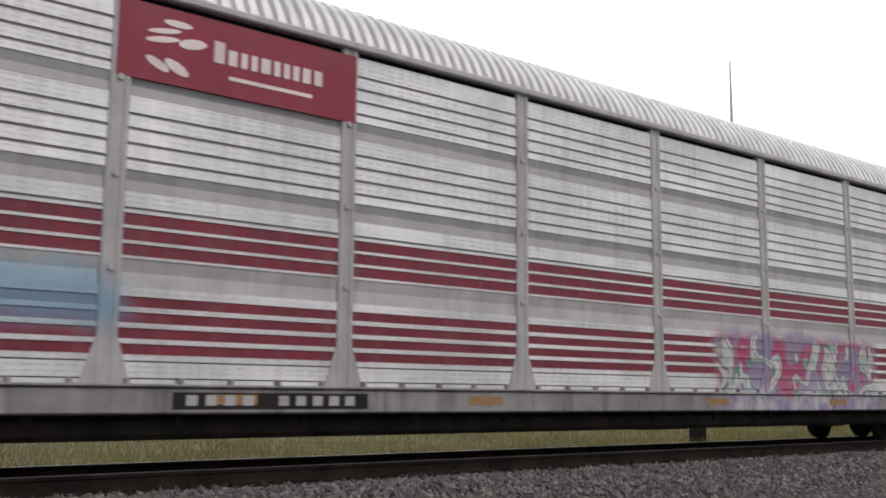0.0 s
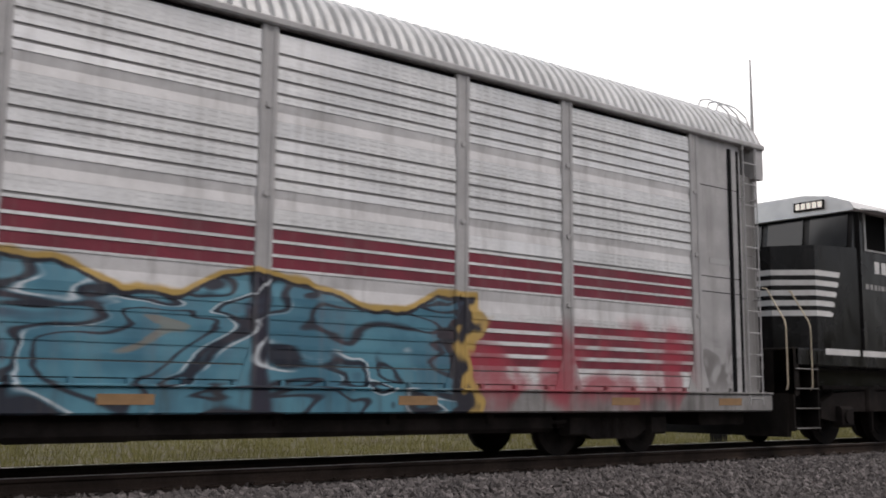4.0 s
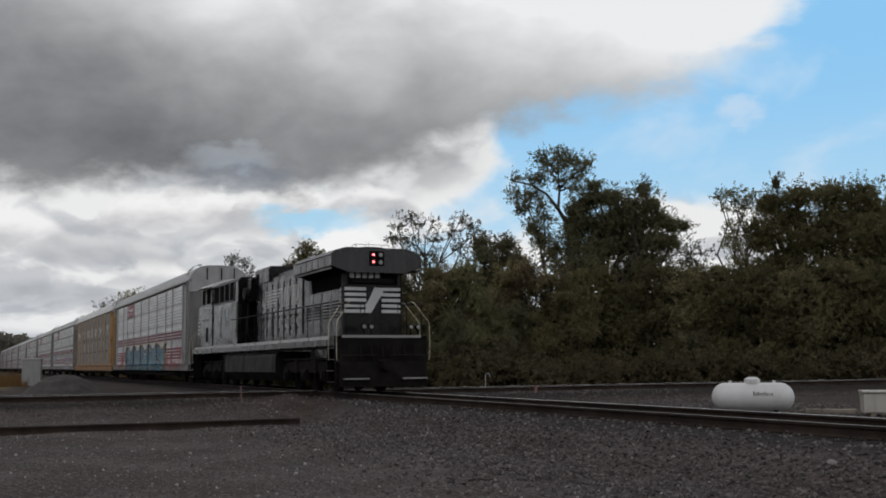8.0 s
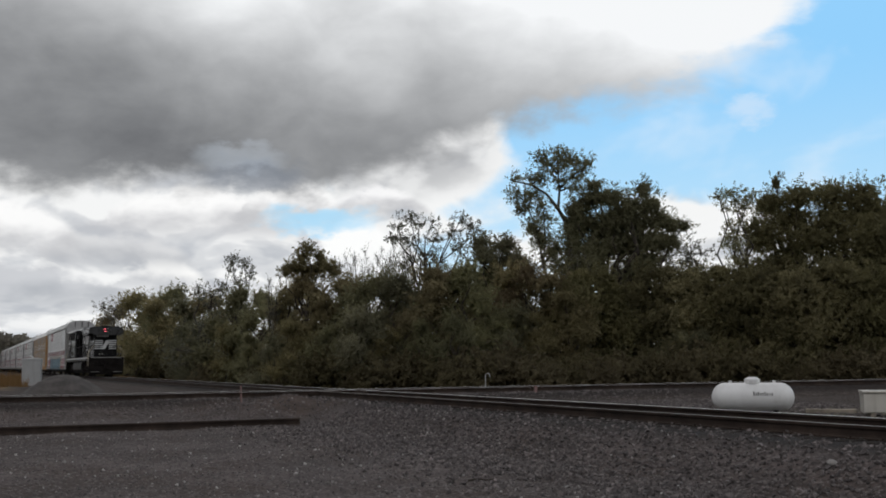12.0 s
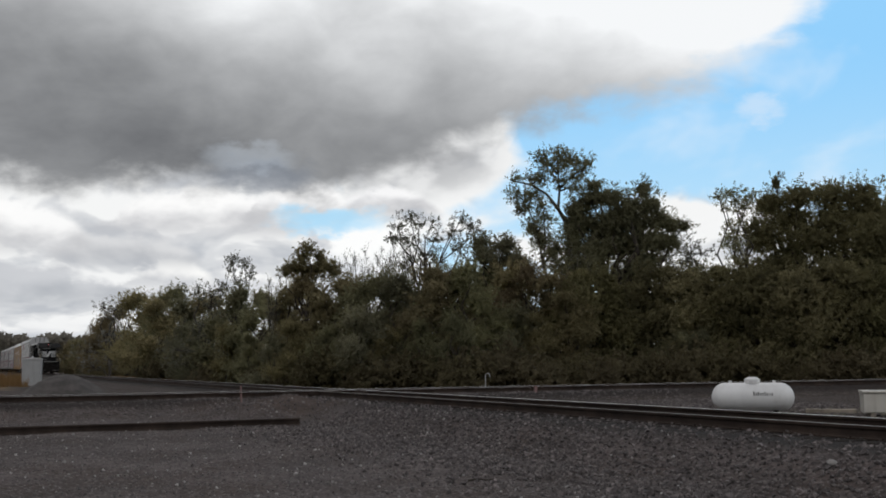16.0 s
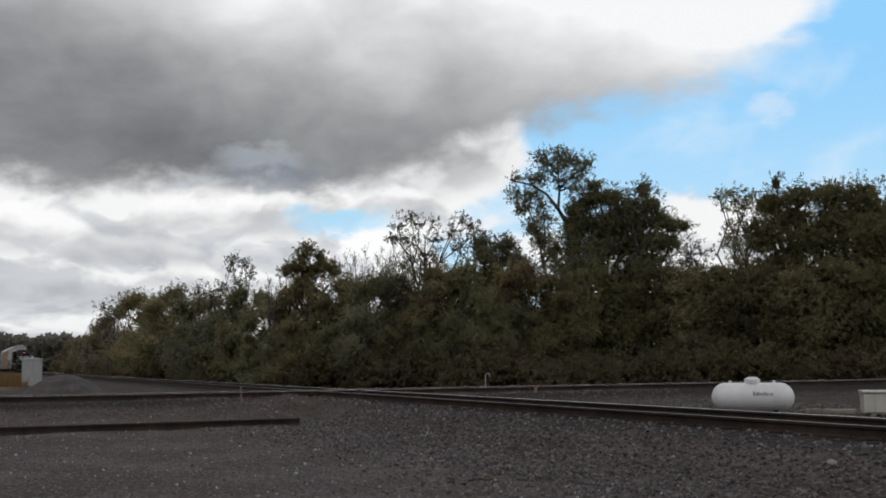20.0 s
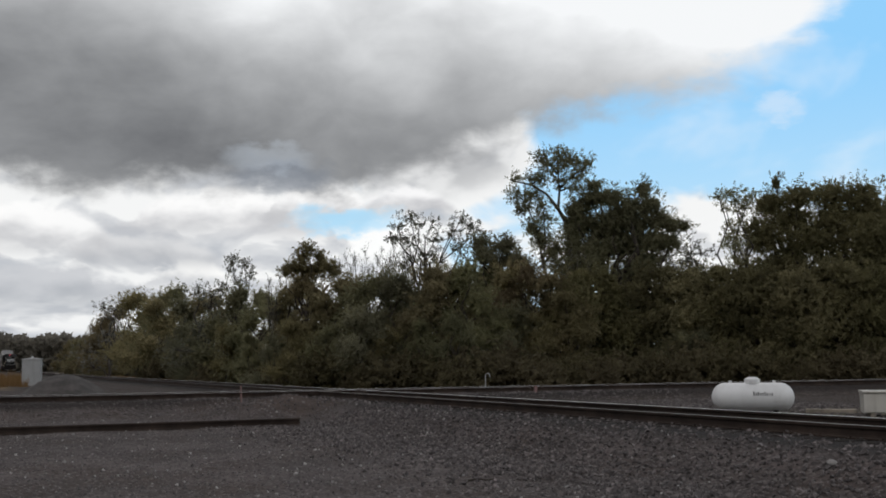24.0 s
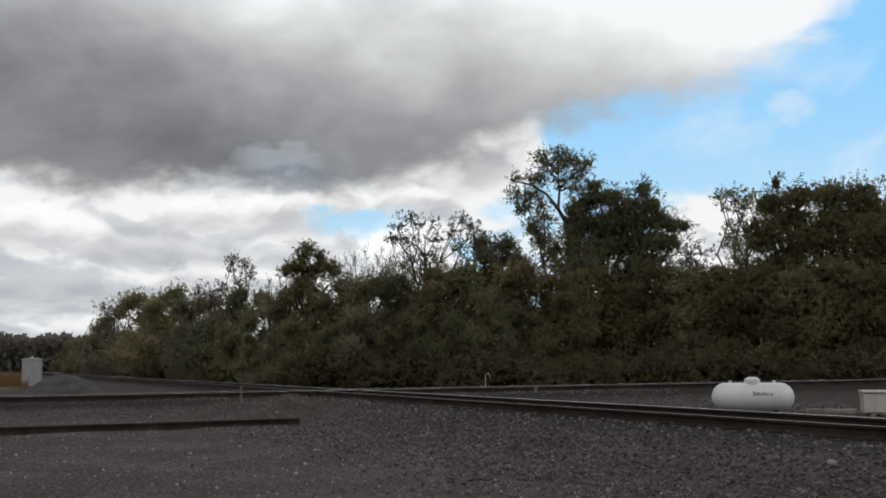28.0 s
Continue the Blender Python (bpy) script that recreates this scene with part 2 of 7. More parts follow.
def end_scrawl(nt, vec, col):
    """Loose black spray lines low on an end panel."""
    x, y, z = axes(nt, vec)
    n1 = noise_node(nt, vec, 1.5, 2.0, 0.5, 1.4)
    zone = math_node(nt, "MULTIPLY", between(nt, z, 1.25, 2.3, 0.12), between(nt, x, -13.7, -12.1, 0.15))
    col = mix_node(nt, math_node(nt, "MULTIPLY", zone, between(nt, n1, 0.48, 0.505, 0.008)), col, (0.03, 0.03, 0.03))
    smudge = math_node(nt, "MULTIPLY", between(nt, x, 12.2, 13.8, 0.2), between(nt, z, 1.0, 1.7, 0.25))
    return mix_node(nt, math_node(nt, "MULTIPLY", smudge, step_node(nt, n1, 0.45, 0.6, 0.0, 0.65)), col, (0.09, 0.08, 0.075))


def tan_marks(nt, vec, col):
    """A black smudge over a torn pale sticker on the end panels."""
    x, y, z = axes(nt, vec)
    n1 = noise_node(nt, vec, 3.5, 5.0, 0.6, 0.4)
    soot = math_node(nt, "MULTIPLY", between(nt, z, 2.75, 3.25, 0.2), step_node(nt, n1, 0.4, 0.58))
    col = mix_node(nt, math_node(nt, "MULTIPLY", soot, 0.75), col, (0.05, 0.04, 0.03))
    low = math_node(nt, "MULTIPLY", between(nt, z, 1.2, 1.6, 0.25), step_node(nt, n1, 0.48, 0.62))
    col = mix_node(nt, math_node(nt, "MULTIPLY", low, 0.6), col, (0.07, 0.05, 0.035))
    patch = math_node(nt, "MULTIPLY", between(nt, z, 2.42, 2.68, 0.04), step_node(nt, n1, 0.38, 0.48))
    return mix_node(nt, math_node(nt, "MULTIPLY", patch, 0.85), col, mix_node(nt, step_node(nt, n1, 0.5, 0.56), (0.55, 0.55, 0.52), (0.08, 0.12, 0.2)))


def ground_paint(nt, vec, col):
    """Gravel near the rails gives way to dry grass beyond."""
    x, y, z = axes(nt, vec)
    n1, n2 = noise_node(nt, vec, 0.12, 5.0, 0.6), noise_node(nt, vec, 1.4, 5.0, 0.7)
    earth = mix_node(nt, step_node(nt, n2, 0.35, 0.65), (0.036, 0.028, 0.024), (0.066, 0.054, 0.048))
    beyond = math_node(nt, "MAXIMUM", step_node(nt, math_node(nt, "MULTIPLY_ADD", n2, 3.0, x), -36.0, -40.0), step_node(nt, math_node(nt, "MULTIPLY_ADD", n2, 1.5, y), TRACK + 2.2, TRACK + 3.6))
    col = mix_node(nt, math_node(nt, "MULTIPLY", beyond, 0.8), col, earth)
    grass = mix_node(nt, step_node(nt, n2, 0.35, 0.65), (0.075, 0.075, 0.026), (0.17, 0.15, 0.07))
    far = step_node(nt, math_node(nt, "MULTIPLY_ADD", n1, 8.0, y), 18.5, 21.0)
    right = step_node(nt, x, -24.0, -17.0)
    col = mix_node(nt, math_node(nt, "MULTIPLY", far, right), col, grass)
    west = step_node(nt, math_node(nt, "MULTIPLY_ADD", n1, 14.0, x), -62.0, -70.0)
    near = step_node(nt, y, 2.6, 3.8, 1.0, 0.0)
    dry = mix_node(nt, step_node(nt, n2, 0.35, 0.65), (0.15, 0.10, 0.05), (0.25, 0.175, 0.085))
    col = mix_node(nt, math_node(nt, "MULTIPLY", west, near), col, dry)
    soil = step_node(nt, noise_node(nt, vec, 0.55, 5.0, 0.65, 0.4), 0.46, 0.66)
    col = mix_node(nt, math_node(nt, "MULTIPLY", soil, 0.7), col, (0.075, 0.056, 0.048))
    cell = nt.nodes.new("ShaderNodeTexVoronoi")
    cell.inputs["Scale"].default_value = 26.0
    nt.links.new(vec, cell.inputs["Vector"])
    tint = axes(nt, cell.outputs["Color"])[0]
    col = mix_node(nt, step_node(nt, tint, 0.0, 0.45, 0.75, 0.0), col, (0.028, 0.024, 0.022))
    col = mix_node(nt, step_node(nt, tint, 0.72, 1.0, 0.0, 0.6), col, (0.21, 0.19, 0.18))
    pale = step_node(nt, noise_node(nt, vec, 7.0, 3.0, 0.7), 0.64, 0.72)
    col = mix_node(nt, math_node(nt, "MULTIPLY", pale, 0.4), col, (0.27, 0.255, 0.245))
    # ground darkens towards the main track
    track_dark = step_node(nt, math_node(nt, "ABSOLUTE", math_node(nt, "SUBTRACT", y, TRACK)), 1.75, 2.5, 0.9, 0.0)
    col = mix_node(nt, track_dark, col, (0.022, 0.019, 0.0175))
    side = math_node(nt, "MULTIPLY_ADD", math_node(nt, "ADD", x, 35.1), -0.997, math_node(nt, "MULTIPLY", math_node(nt, "SUBTRACT", y, 1.05), 0.0755))
    # shade of tie ends and ballast slope, painted as a dark band
    bed = step_node(nt, math_node(nt, "ABSOLUTE", math_node(nt, "ADD", side, 0.3)), 1.9, 2.6, 0.88, 0.0)
    col = mix_node(nt, bed, col, (0.026, 0.021, 0.019))
    hx, hy = math_node(nt, "MULTIPLY", math_node(nt, "ADD", x, 30.2), 0.26), math_node(nt, "MULTIPLY", math_node(nt, "SUBTRACT", y, 8.6), 0.3)
    mound = step_node(nt, math_node(nt, "MULTIPLY_ADD", n2, 0.7, math_node(nt, "ADD", math_node(nt, "POWER", hx, 2.0), math_node(nt, "POWER", hy, 2.0))), 0.5, 1.5, 0.75, 0.0)
    col = mix_node(nt, mound, col, mix_node(nt, step_node(nt, n2, 0.35, 0.65), (0.05, 0.034, 0.028), (0.085, 0.062, 0.052)))
    return col


def grid_marks(nt, vec, sx, sz, wx, wz):
    """Rows of small dashes, as of punched holes."""
    x, y, z = axes(nt, vec)
    a = math_node(nt, "LESS_THAN", math_node(nt, "FRACT", math_node(nt, "MULTIPLY", x, sx)), wx)
    b = math_node(nt, "LESS_THAN", math_node(nt, "FRACT", math_node(nt, "MULTIPLY", z, sz)), wz)
    return math_node(nt, "MULTIPLY", a, b)


def punched(paint=None):
    def go(nt, vec, col):
        m = math_node(nt, "MULTIPLY", grid_marks(nt, vec, 6.5, 17.0, 0.7, 0.3), step_node(nt, noise_node(nt, vec, 0.9, 3.0), 0.3, 0.6, 0.12, 0.42))
        col = mix_node(nt, m, col, (0.16, 0.16, 0.16))
        scuff = step_node(nt, noise_node(nt, stretch_node(nt, vec, 0.35, 1.0, 7.0), 1.6, 5.0, 0.6), 0.42, 0.72)
        col = mix_node(nt, math_node(nt, "MULTIPLY", scuff, 0.4), col, (0.66, 0.67, 0.67))
        spangle = step_node(nt, noise_node(nt, stretch_node(nt, vec, 1.0, 1.0, 3.0), 9.0, 4.0, 0.7), 0.38, 0.68)
        col = mix_node(nt, math_node(nt, "MULTIPLY", spangle, 0.42), col, (0.42, 0.425, 0.43))
        each = nt.nodes.new("ShaderNodeObjectInfo").outputs["Random"]
        col = mix_node(nt, math_node(nt, "MULTIPLY", each, 0.26), col, (0.5, 0.51, 0.52))
        # patches of bright sheen on the steel are painted in by noise
        painted_gleam = step_node(nt, noise_node(nt, stretch_node(nt, vec, 0.5, 1.0, 1.6), 0.8, 4.0, 0.55), 0.47, 0.66)
        col = mix_node(nt, math_node(nt, "MULTIPLY", painted_gleam, 0.65), col, (0.89, 0.90, 0.91))
        return paint(nt, vec, col) if paint else col
    return go


silver = dict(rough=0.42, metal=0.25, var=0.1, scale=1.2, bump=0.05, dirt=(0.27, 0.26, 0.25), dirt_amount=0.3, streak=True)
SILVER = surface("galvanised_steel", (0.775, 0.787, 0.783), paint=punched(), **silver)
SILVER_BLUE = surface("galvanised_steel_blue_mural", (0.775, 0.787, 0.783), paint=punched(blue_mural), **silver)
SILVER_PINK = surface("galvanised_steel_pink_mural", (0.775, 0.787, 0.783), paint=punched(pink_mural), **silver)
post = dict(rough=0.6, metal=0.1, var=0.1, scale=2.0, bump=0.05, dirt=(0.2, 0.19, 0.18), dirt_amount=0.4, streak=True)
sill_wear = dict(post, var=0.2, dirt=(0.06, 0.052, 0.048), dirt_amount=0.7)
GREY = surface("grey_paint", (0.43, 0.427, 0.428), **post)
GREY_END = surface("grey_paint_black_scrawl", (0.43, 0.427, 0.428), paint=end_scrawl, **post)
SILLG = surface("dull_sill_paint", (0.27, 0.265, 0.26), **sill_wear)
SILLG_BLUE = surface("dull_sill_paint_blue_mural", (0.27, 0.265, 0.26), paint=blue_mural, **sill_wear)
SILLG_PINK = surface("dull_sill_paint_pink_mural", (0.27, 0.265, 0.26), paint=pink_mural, **sill_wear)
GREY_BLUE = surface("grey_paint_blue_mural", (0.43, 0.427, 0.428), paint=blue_mural, **post)
GREY_PINK = surface("grey_paint_pink_mural", (0.43, 0.427, 0.428), paint=pink_mural, **post)
BAND = surface("dull_band_paint", (0.34, 0.342, 0.347), **post)
PALE_BLUE = surface("pale_band_paint_blue_mural", (0.66, 0.66, 0.665), paint=blue_mural, **post)
# the shade between coupled cars is put into this darker door grey
GREY_DOOR = surface("shaded_grey_door", (0.26, 0.255, 0.25), 0.65, 0.1, var=0.14, scale=1.2, bump=0.05, dirt=(0.1, 0.09, 0.08), dirt_amount=0.6, streak=True)
RED = surface("maroon_paint", (0.19, 0.02, 0.04), 0.55, var=0.15, dirt=(0.2, 0.12, 0.12), streak=True)
RED_BLUE = surface("maroon_paint_blue_mural", (0.19, 0.02, 0.04), 0.55, var=0.15, dirt=(0.2, 0.12, 0.12), streak=True, paint=blue_mural)
RED_PINK = surface("maroon_paint_pink_mural", (0.19, 0.02, 0.04), 0.55, var=0.15, dirt=(0.2, 0.12, 0.12), streak=True, paint=pink_mural)
# near-black puts the shade of the slots into the colour
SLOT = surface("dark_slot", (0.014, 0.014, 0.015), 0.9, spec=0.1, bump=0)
# the pressed grooves' shade is put in as a darker grey
GROOVE = surface("groove_shade_grey", (0.29, 0.287, 0.285), 0.8, var=0.1, bump=0)
SIGNPALE = surface("faded_sign_lettering", (0.72, 0.62, 0.62), 0.55, var=0.12, bump=0)
SIGN = surface("sign_red", (0.24, 0.012, 0.035), 0.45, var=0.08, dirt=(0.2, 0.08, 0.09))
ROOFG = surface("roof_steel", (0.68, 0.69, 0.69), 0.5, 0.2, var=0.08, dirt=(0.3, 0.3, 0.29), streak=True)
ROOFW = surface("roof_white", (0.8, 0.8, 0.79), 0.5, var=0.05, dirt=(0.42, 0.41, 0.39))
TAN = surface("tan_paint", (0.56, 0.35, 0.157), 0.6, var=0.1, dirt=(0.25, 0.15, 0.07), streak=True, dirt_amount=0.5)
TANPALE = surface("worn_tan_bracket", (0.55, 0.40, 0.24), 0.6, var=0.15, dirt=(0.3, 0.22, 0.15))
TAN_END = surface("tan_end_paint", (0.55, 0.345, 0.155), 0.6, var=0.1, dirt=(0.25, 0.15, 0.07), streak=True, dirt_amount=0.5, paint=tan_marks)
# darker tan paints in the shade side of the end doors
TAN_DOOR = surface("shaded_tan_door", (0.46, 0.27, 0.105), 0.65, var=0.12, dirt=(0.2, 0.11, 0.05), streak=True, dirt_amount=0.6)
TANSILL = surface("tan_sill_paint", (0.36, 0.2, 0.085), 0.65, var=0.16, dirt=(0.12, 0.07, 0.04), streak=True, dirt_amount=0.6)
MESHG = surface("weathered_panel", (0.245, 0.232, 0.22), 0.55, 0.2, var=0.14, bump=0.1, dirt=(0.16, 0.14, 0.12), dirt_amount=0.5, paint=tan_scrawl)
# white paint stands in for sky light seen through the panel perforations
HOLE_LIGHT = surface("hole_light_white", (0.9, 0.91, 0.92), 0.4, 0.0, var=0.1, bump=0)
AMBER = surface("reflector_amber", (0.72, 0.38, 0.04), 0.4, var=0.1, bump=0)
ORANGE = surface("faded_orange_reflector", (0.36, 0.215, 0.10), 0.6, var=0.25, dirt=(0.25, 0.22, 0.19), dirt_amount=0.6)
# paler dirt streaks also paint in the sheen of the black sides
BLACK = surface("locomotive_black", (0.009, 0.009, 0.0095), 0.22, spec=0.2, warp=0.028, var=0.18, bump=0.05, dirt=(0.03, 0.028, 0.028), streak=True, dirt_amount=0.55)
def each_door(nt, vec, col):
    """Each door mixes in its own random share of grey."""
    r = nt.nodes.new("ShaderNodeObjectInfo").outputs["Random"]
    return mix_node(nt, math_node(nt, "MULTIPLY", math_node(nt, "POWER", r, 2.0), 0.85), col, (0.065, 0.064, 0.064))


DOORS = surface("hood_door_black", (0.012, 0.012, 0.0125), 0.22, spec=0.4, warp=0.028, var=0.18, bump=0.05, dirt=(0.05, 0.048, 0.047), streak=True, dirt_amount=0.6, paint=each_door)
TRUCKG = surface("dusty_truck_frame", (0.016, 0.0132, 0.0125), 0.8, spec=0.1, var=0.3, bump=0.25, dirt=(0.042, 0.034, 0.031), dirt_amount=0.5)
GEAR = surface("dusty_running_gear", (0.034, 0.029, 0.027), 0.85, spec=0.1, var=0.3, bump=0.25, dirt=(0.06, 0.048, 0.04), dirt_amount=0.45)
LIP = surface("worn_grey_edge", (0.12, 0.118, 0.115), 0.5, var=0.15, bump=0.05)
# near-black carries the shade of recesses and openings in its colour
VOID = surface("shade_and_panel_black", (0.006, 0.006, 0.006), 0.9, spec=0.05, bump=0)
SOOT = surface("running_gear_black", (0.016, 0.014, 0.0132), 0.8, spec=0.08, var=0.3, bump=0.25, dirt=(0.032, 0.025, 0.02), dirt_amount=0.4)
TANKG = surface("fuel_tank_grey", (0.02, 0.018, 0.018), 0.55, spec=0.2, var=0.2, dirt=(0.06, 0.05, 0.045))
GLASS = surface("dark_glass", (0.012, 0.014, 0.016), 0.08, var=0.02, bump=0)
LETTER = surface("lettering_white", (0.68, 0.68, 0.67), 0.55, var=0.06, bump=0, dirt=(0.35, 0.34, 0.33), streak=True)
RAILY = surface("handrail_cream", (0.6, 0.52, 0.38), 0.5, var=0.1, bump=0)
TREAD = surface("worn_tread", (0.34, 0.33, 0.32), 0.4, 0.6, bump=0.1)
# sky reflection on the heads is put in as a pale diffuse colour
STEEL = surface("sky_bright_rail_head", (0.86, 0.85, 0.84), 0.6, 0.1, var=0.08, bump=0.02)
RUST = surface("rail_rust", (0.045, 0.033, 0.027), 0.85, spec=0.15, var=0.3, bump=0.3)
TIE = surface("creosoted_wood", (0.03, 0.025, 0.022), 0.9, spec=0.08, var=0.35, scale=3, bump=0.5, dirt=(0.08, 0.075, 0.07))
# the near rail's weaker reflection, put in as a darker grey
WORN = surface("dull_rail_head", (0.34, 0.325, 0.315), 0.6, 0.1, spec=0.3, var=0.2, bump=0.05)
STONE = surface("ballast_stone", (0.25, 0.226, 0.22), 0.9, var=0.25, scale=6, grain=60, bump=0.4, spread=0.96)
SHARD = surface("yard_shard", (0.235, 0.205, 0.2), 0.9, var=0.25, scale=6, grain=60, bump=0.4, spread=0.98)
# stones darkened to match the shade painted on the crossing bed
SHADE_STONE = surface("shade_dark_ballast_stone", (0.1, 0.086, 0.08), 0.9, var=0.25, scale=6, grain=60, bump=0.4, spread=0.9)
PEBBLE = surface("pale_pebble", (0.28, 0.25, 0.244), 0.9, var=0.2, scale=6, grain=60, bump=0.3, spread=0.97)
CHIP = surface("pale_chip", (0.52, 0.495, 0.475), 0.85, var=0.2, bump=0.2, spread=0.6)
GRAVEL = surface("gravel_ground", (0.112, 0.094, 0.091), 0.95, spec=0.12, var=0.3, scale=0.5, grain=30, bump=1.0, dirt=(0.055, 0.046, 0.042), dirt_amount=0.6, paint=ground_paint)
PILE = surface("stone_pile", (0.082, 0.073, 0.069), 0.95, var=0.3, scale=2, grain=14, bump=1.0)
CABINET = surface("cabinet_paint", (0.42, 0.425, 0.425), 0.5, var=0.05, dirt=(0.3, 0.29, 0.27), streak=True, bump=0.03)
BOXP = surface("box_paint", (0.56, 0.535, 0.49), 0.5, var=0.06, dirt=(0.3, 0.27, 0.23), streak=True, bump=0.03)
PROPANE = surface("tank_white", (0.78, 0.78, 0.78), 0.4, var=0.04, dirt=(0.5, 0.48, 0.44), bump=0.02, dirt_amount=0.25, streak=True)
BARK = surface("bark", (0.07, 0.058, 0.048), 0.95, var=0.3, scale=4, bump=0.6)
WOOD = surface("weathered_timber", (0.3, 0.26, 0.21), 0.85, var=0.25, scale=3, bump=0.3)
PINK = surface("faded_red_stake", (0.26, 0.15, 0.14), 0.7, var=0.2)
PVC = surface("pvc_white", (0.5, 0.5, 0.48), 0.4, var=0.05)
ROAD = surface("pale_road", (0.38, 0.37, 0.36), 0.9, var=0.12, scale=0.4)


def foliage(name, dark, light):
    dark, light = ((c[0] * 1.04, c[1] * 0.99, c[2] * 0.98) for c in (dark, light))
    m = bpy.data.materials.new(name)
    m.use_nodes = True
    nt = m.node_tree
    bsdf = nt.nodes["Principled BSDF"]
    r = nt.nodes.new("ShaderNodeNewGeometry").outputs["Random Per Island"]
    vec = nt.nodes.new("ShaderNodeTexCoord").outputs["Object"]
    col = mix_node(nt, math_node(nt, "MULTIPLY_ADD", r, 0.2, 0.33), dark, light)
    col = mix_node(nt, step_node(nt, noise_node(nt, vec, 0.6, 3.0), 0.4, 0.7), col, tuple(0.6 * a + 0.4 * b for a, b in zip(dark, light)))
    clump = step_node(nt, noise_node(nt, vec, 0.75, 3.0, 0.6), 0.36, 0.64, 1.0, 1.55)
    own = nt.nodes.new("ShaderNodeObjectInfo").outputs["Random"]
    col = mix_node(nt, math_node(nt, "MULTIPLY", math_node(nt, "FRACT", math_node(nt, "MULTIPLY", own, 7.3)), 0.55), col, tuple(0.5 * c for c in (light[0] * 0.86, light[1] * 0.95, light[2] * 0.7)))
    clump = math_node(nt, "MULTIPLY", clump, math_node(nt, "MULTIPLY_ADD", own, 0.5, 0.85))
    shade = nt.nodes.new("ShaderNodeVectorMath")
    shade.operation = "SCALE"
    nt.links.new(col, shade.inputs[0])
    nt.links.new(clump, shade.inputs["Scale"])
    col = shade.outputs[0]
    nt.links.new(col, bsdf.inputs["Base Color"])
    bsdf.inputs["Roughness"].default_value = 0.65
    bsdf.inputs["Specular IOR Level"].default_value = 0.15
    thin = nt.nodes.new("ShaderNodeBsdfTranslucent")
    nt.links.new(col, thin.inputs[0])
    both = nt.nodes.new("ShaderNodeMixShader")
    both.inputs[0].default_value = 0.57
    nt.links.new(bsdf.outputs[0], both.inputs[1])
    nt.links.new(thin.outputs[0], both.inputs[2])
    nt.links.new(both.outputs[0], nt.nodes["Material Output"].inputs[0])
    return m


LEAF = [foliage("leaves_green", (0.12, 0.124, 0.0756), (0.28, 0.272, 0.162)), foliage("leaves_olive", (0.135, 0.125, 0.0756), (0.32, 0.28, 0.162)),
        foliage("leaves_brown", (0.14, 0.118, 0.0756), (0.3, 0.25, 0.151)), foliage("leaves_dark", (0.1, 0.104, 0.0713), (0.235, 0.228, 0.146)),
        foliage("leaves_pale", (0.105, 0.108, 0.0918), (0.225, 0.225, 0.19)), foliage("leaves_tawny", (0.112, 0.108, 0.0626), (0.255, 0.235, 0.135)),
        # the far leaves are paler, with distance haze mixed into the colour
        foliage("leaves_shrub", (0.07, 0.063, 0.04), (0.16, 0.14, 0.085)), foliage("leaves_far_hazed", (0.17, 0.165, 0.14), (0.29, 0.275, 0.232))]


def lamp_glow(name, color, power):
    m = bpy.data.materials.new(name)
    m.use_nodes = True
    b = m.node_tree.nodes["Principled BSDF"]
    b.inputs["Base Color"].default_value = (*color, 1)
    b.inputs["Emission Color"].default_value = (*color, 1)
    b.inputs["Emission Strength"].default_value = power
    return m


AMBERLIT = lamp_glow("lit_number_board", (0.9, 0.84, 0.74), 0.2)
MARKER = lamp_glow("red_marker_light", (1.0, 0.12, 0.14), 9.0)


# ---- sky backdrop: drifting clouds, far beyond everything ----
# heaps of cumulus: degrees to the right, base, half width, height, colour of top and foot
HEAPS = [(-22.0, 1.6, 4.0, 0.9, (0.90, 0.90, 0.89), (0.62, 0.64, 0.67)), (-22.8, 3.5, 6.0, 1.9, (0.60, 0.61, 0.63), (0.42, 0.44, 0.47)),
         (-5.4, 4.6, 3.2, 3.5, (1.0, 1.0, 0.98), (0.66, 0.68, 0.71)), (-16.3, 4.3, 3.2, 1.6, (1.0, 0.99, 0.96), (0.56, 0.57, 0.59)),
         (-18.5, 5.6, 4.5, 1.7, (0.72, 0.72, 0.72), (0.47, 0.48, 0.50)), (-24.0, 6.2, 4.5, 2.6, (1.0, 0.99, 0.97), (0.56, 0.56, 0.57)),
         (-14.5, 7.3, 6.5, 2.7, (1.0, 0.99, 0.97), (0.53, 0.53, 0.545)), (-4.2, 8.4, 3.2, 1.7, (0.97, 0.96, 0.95), (0.50, 0.50, 0.515)),
         (-9.2, 8.0, 3.4, 2.7, (1.05, 1.04, 1.02), (0.55, 0.55, 0.56))]


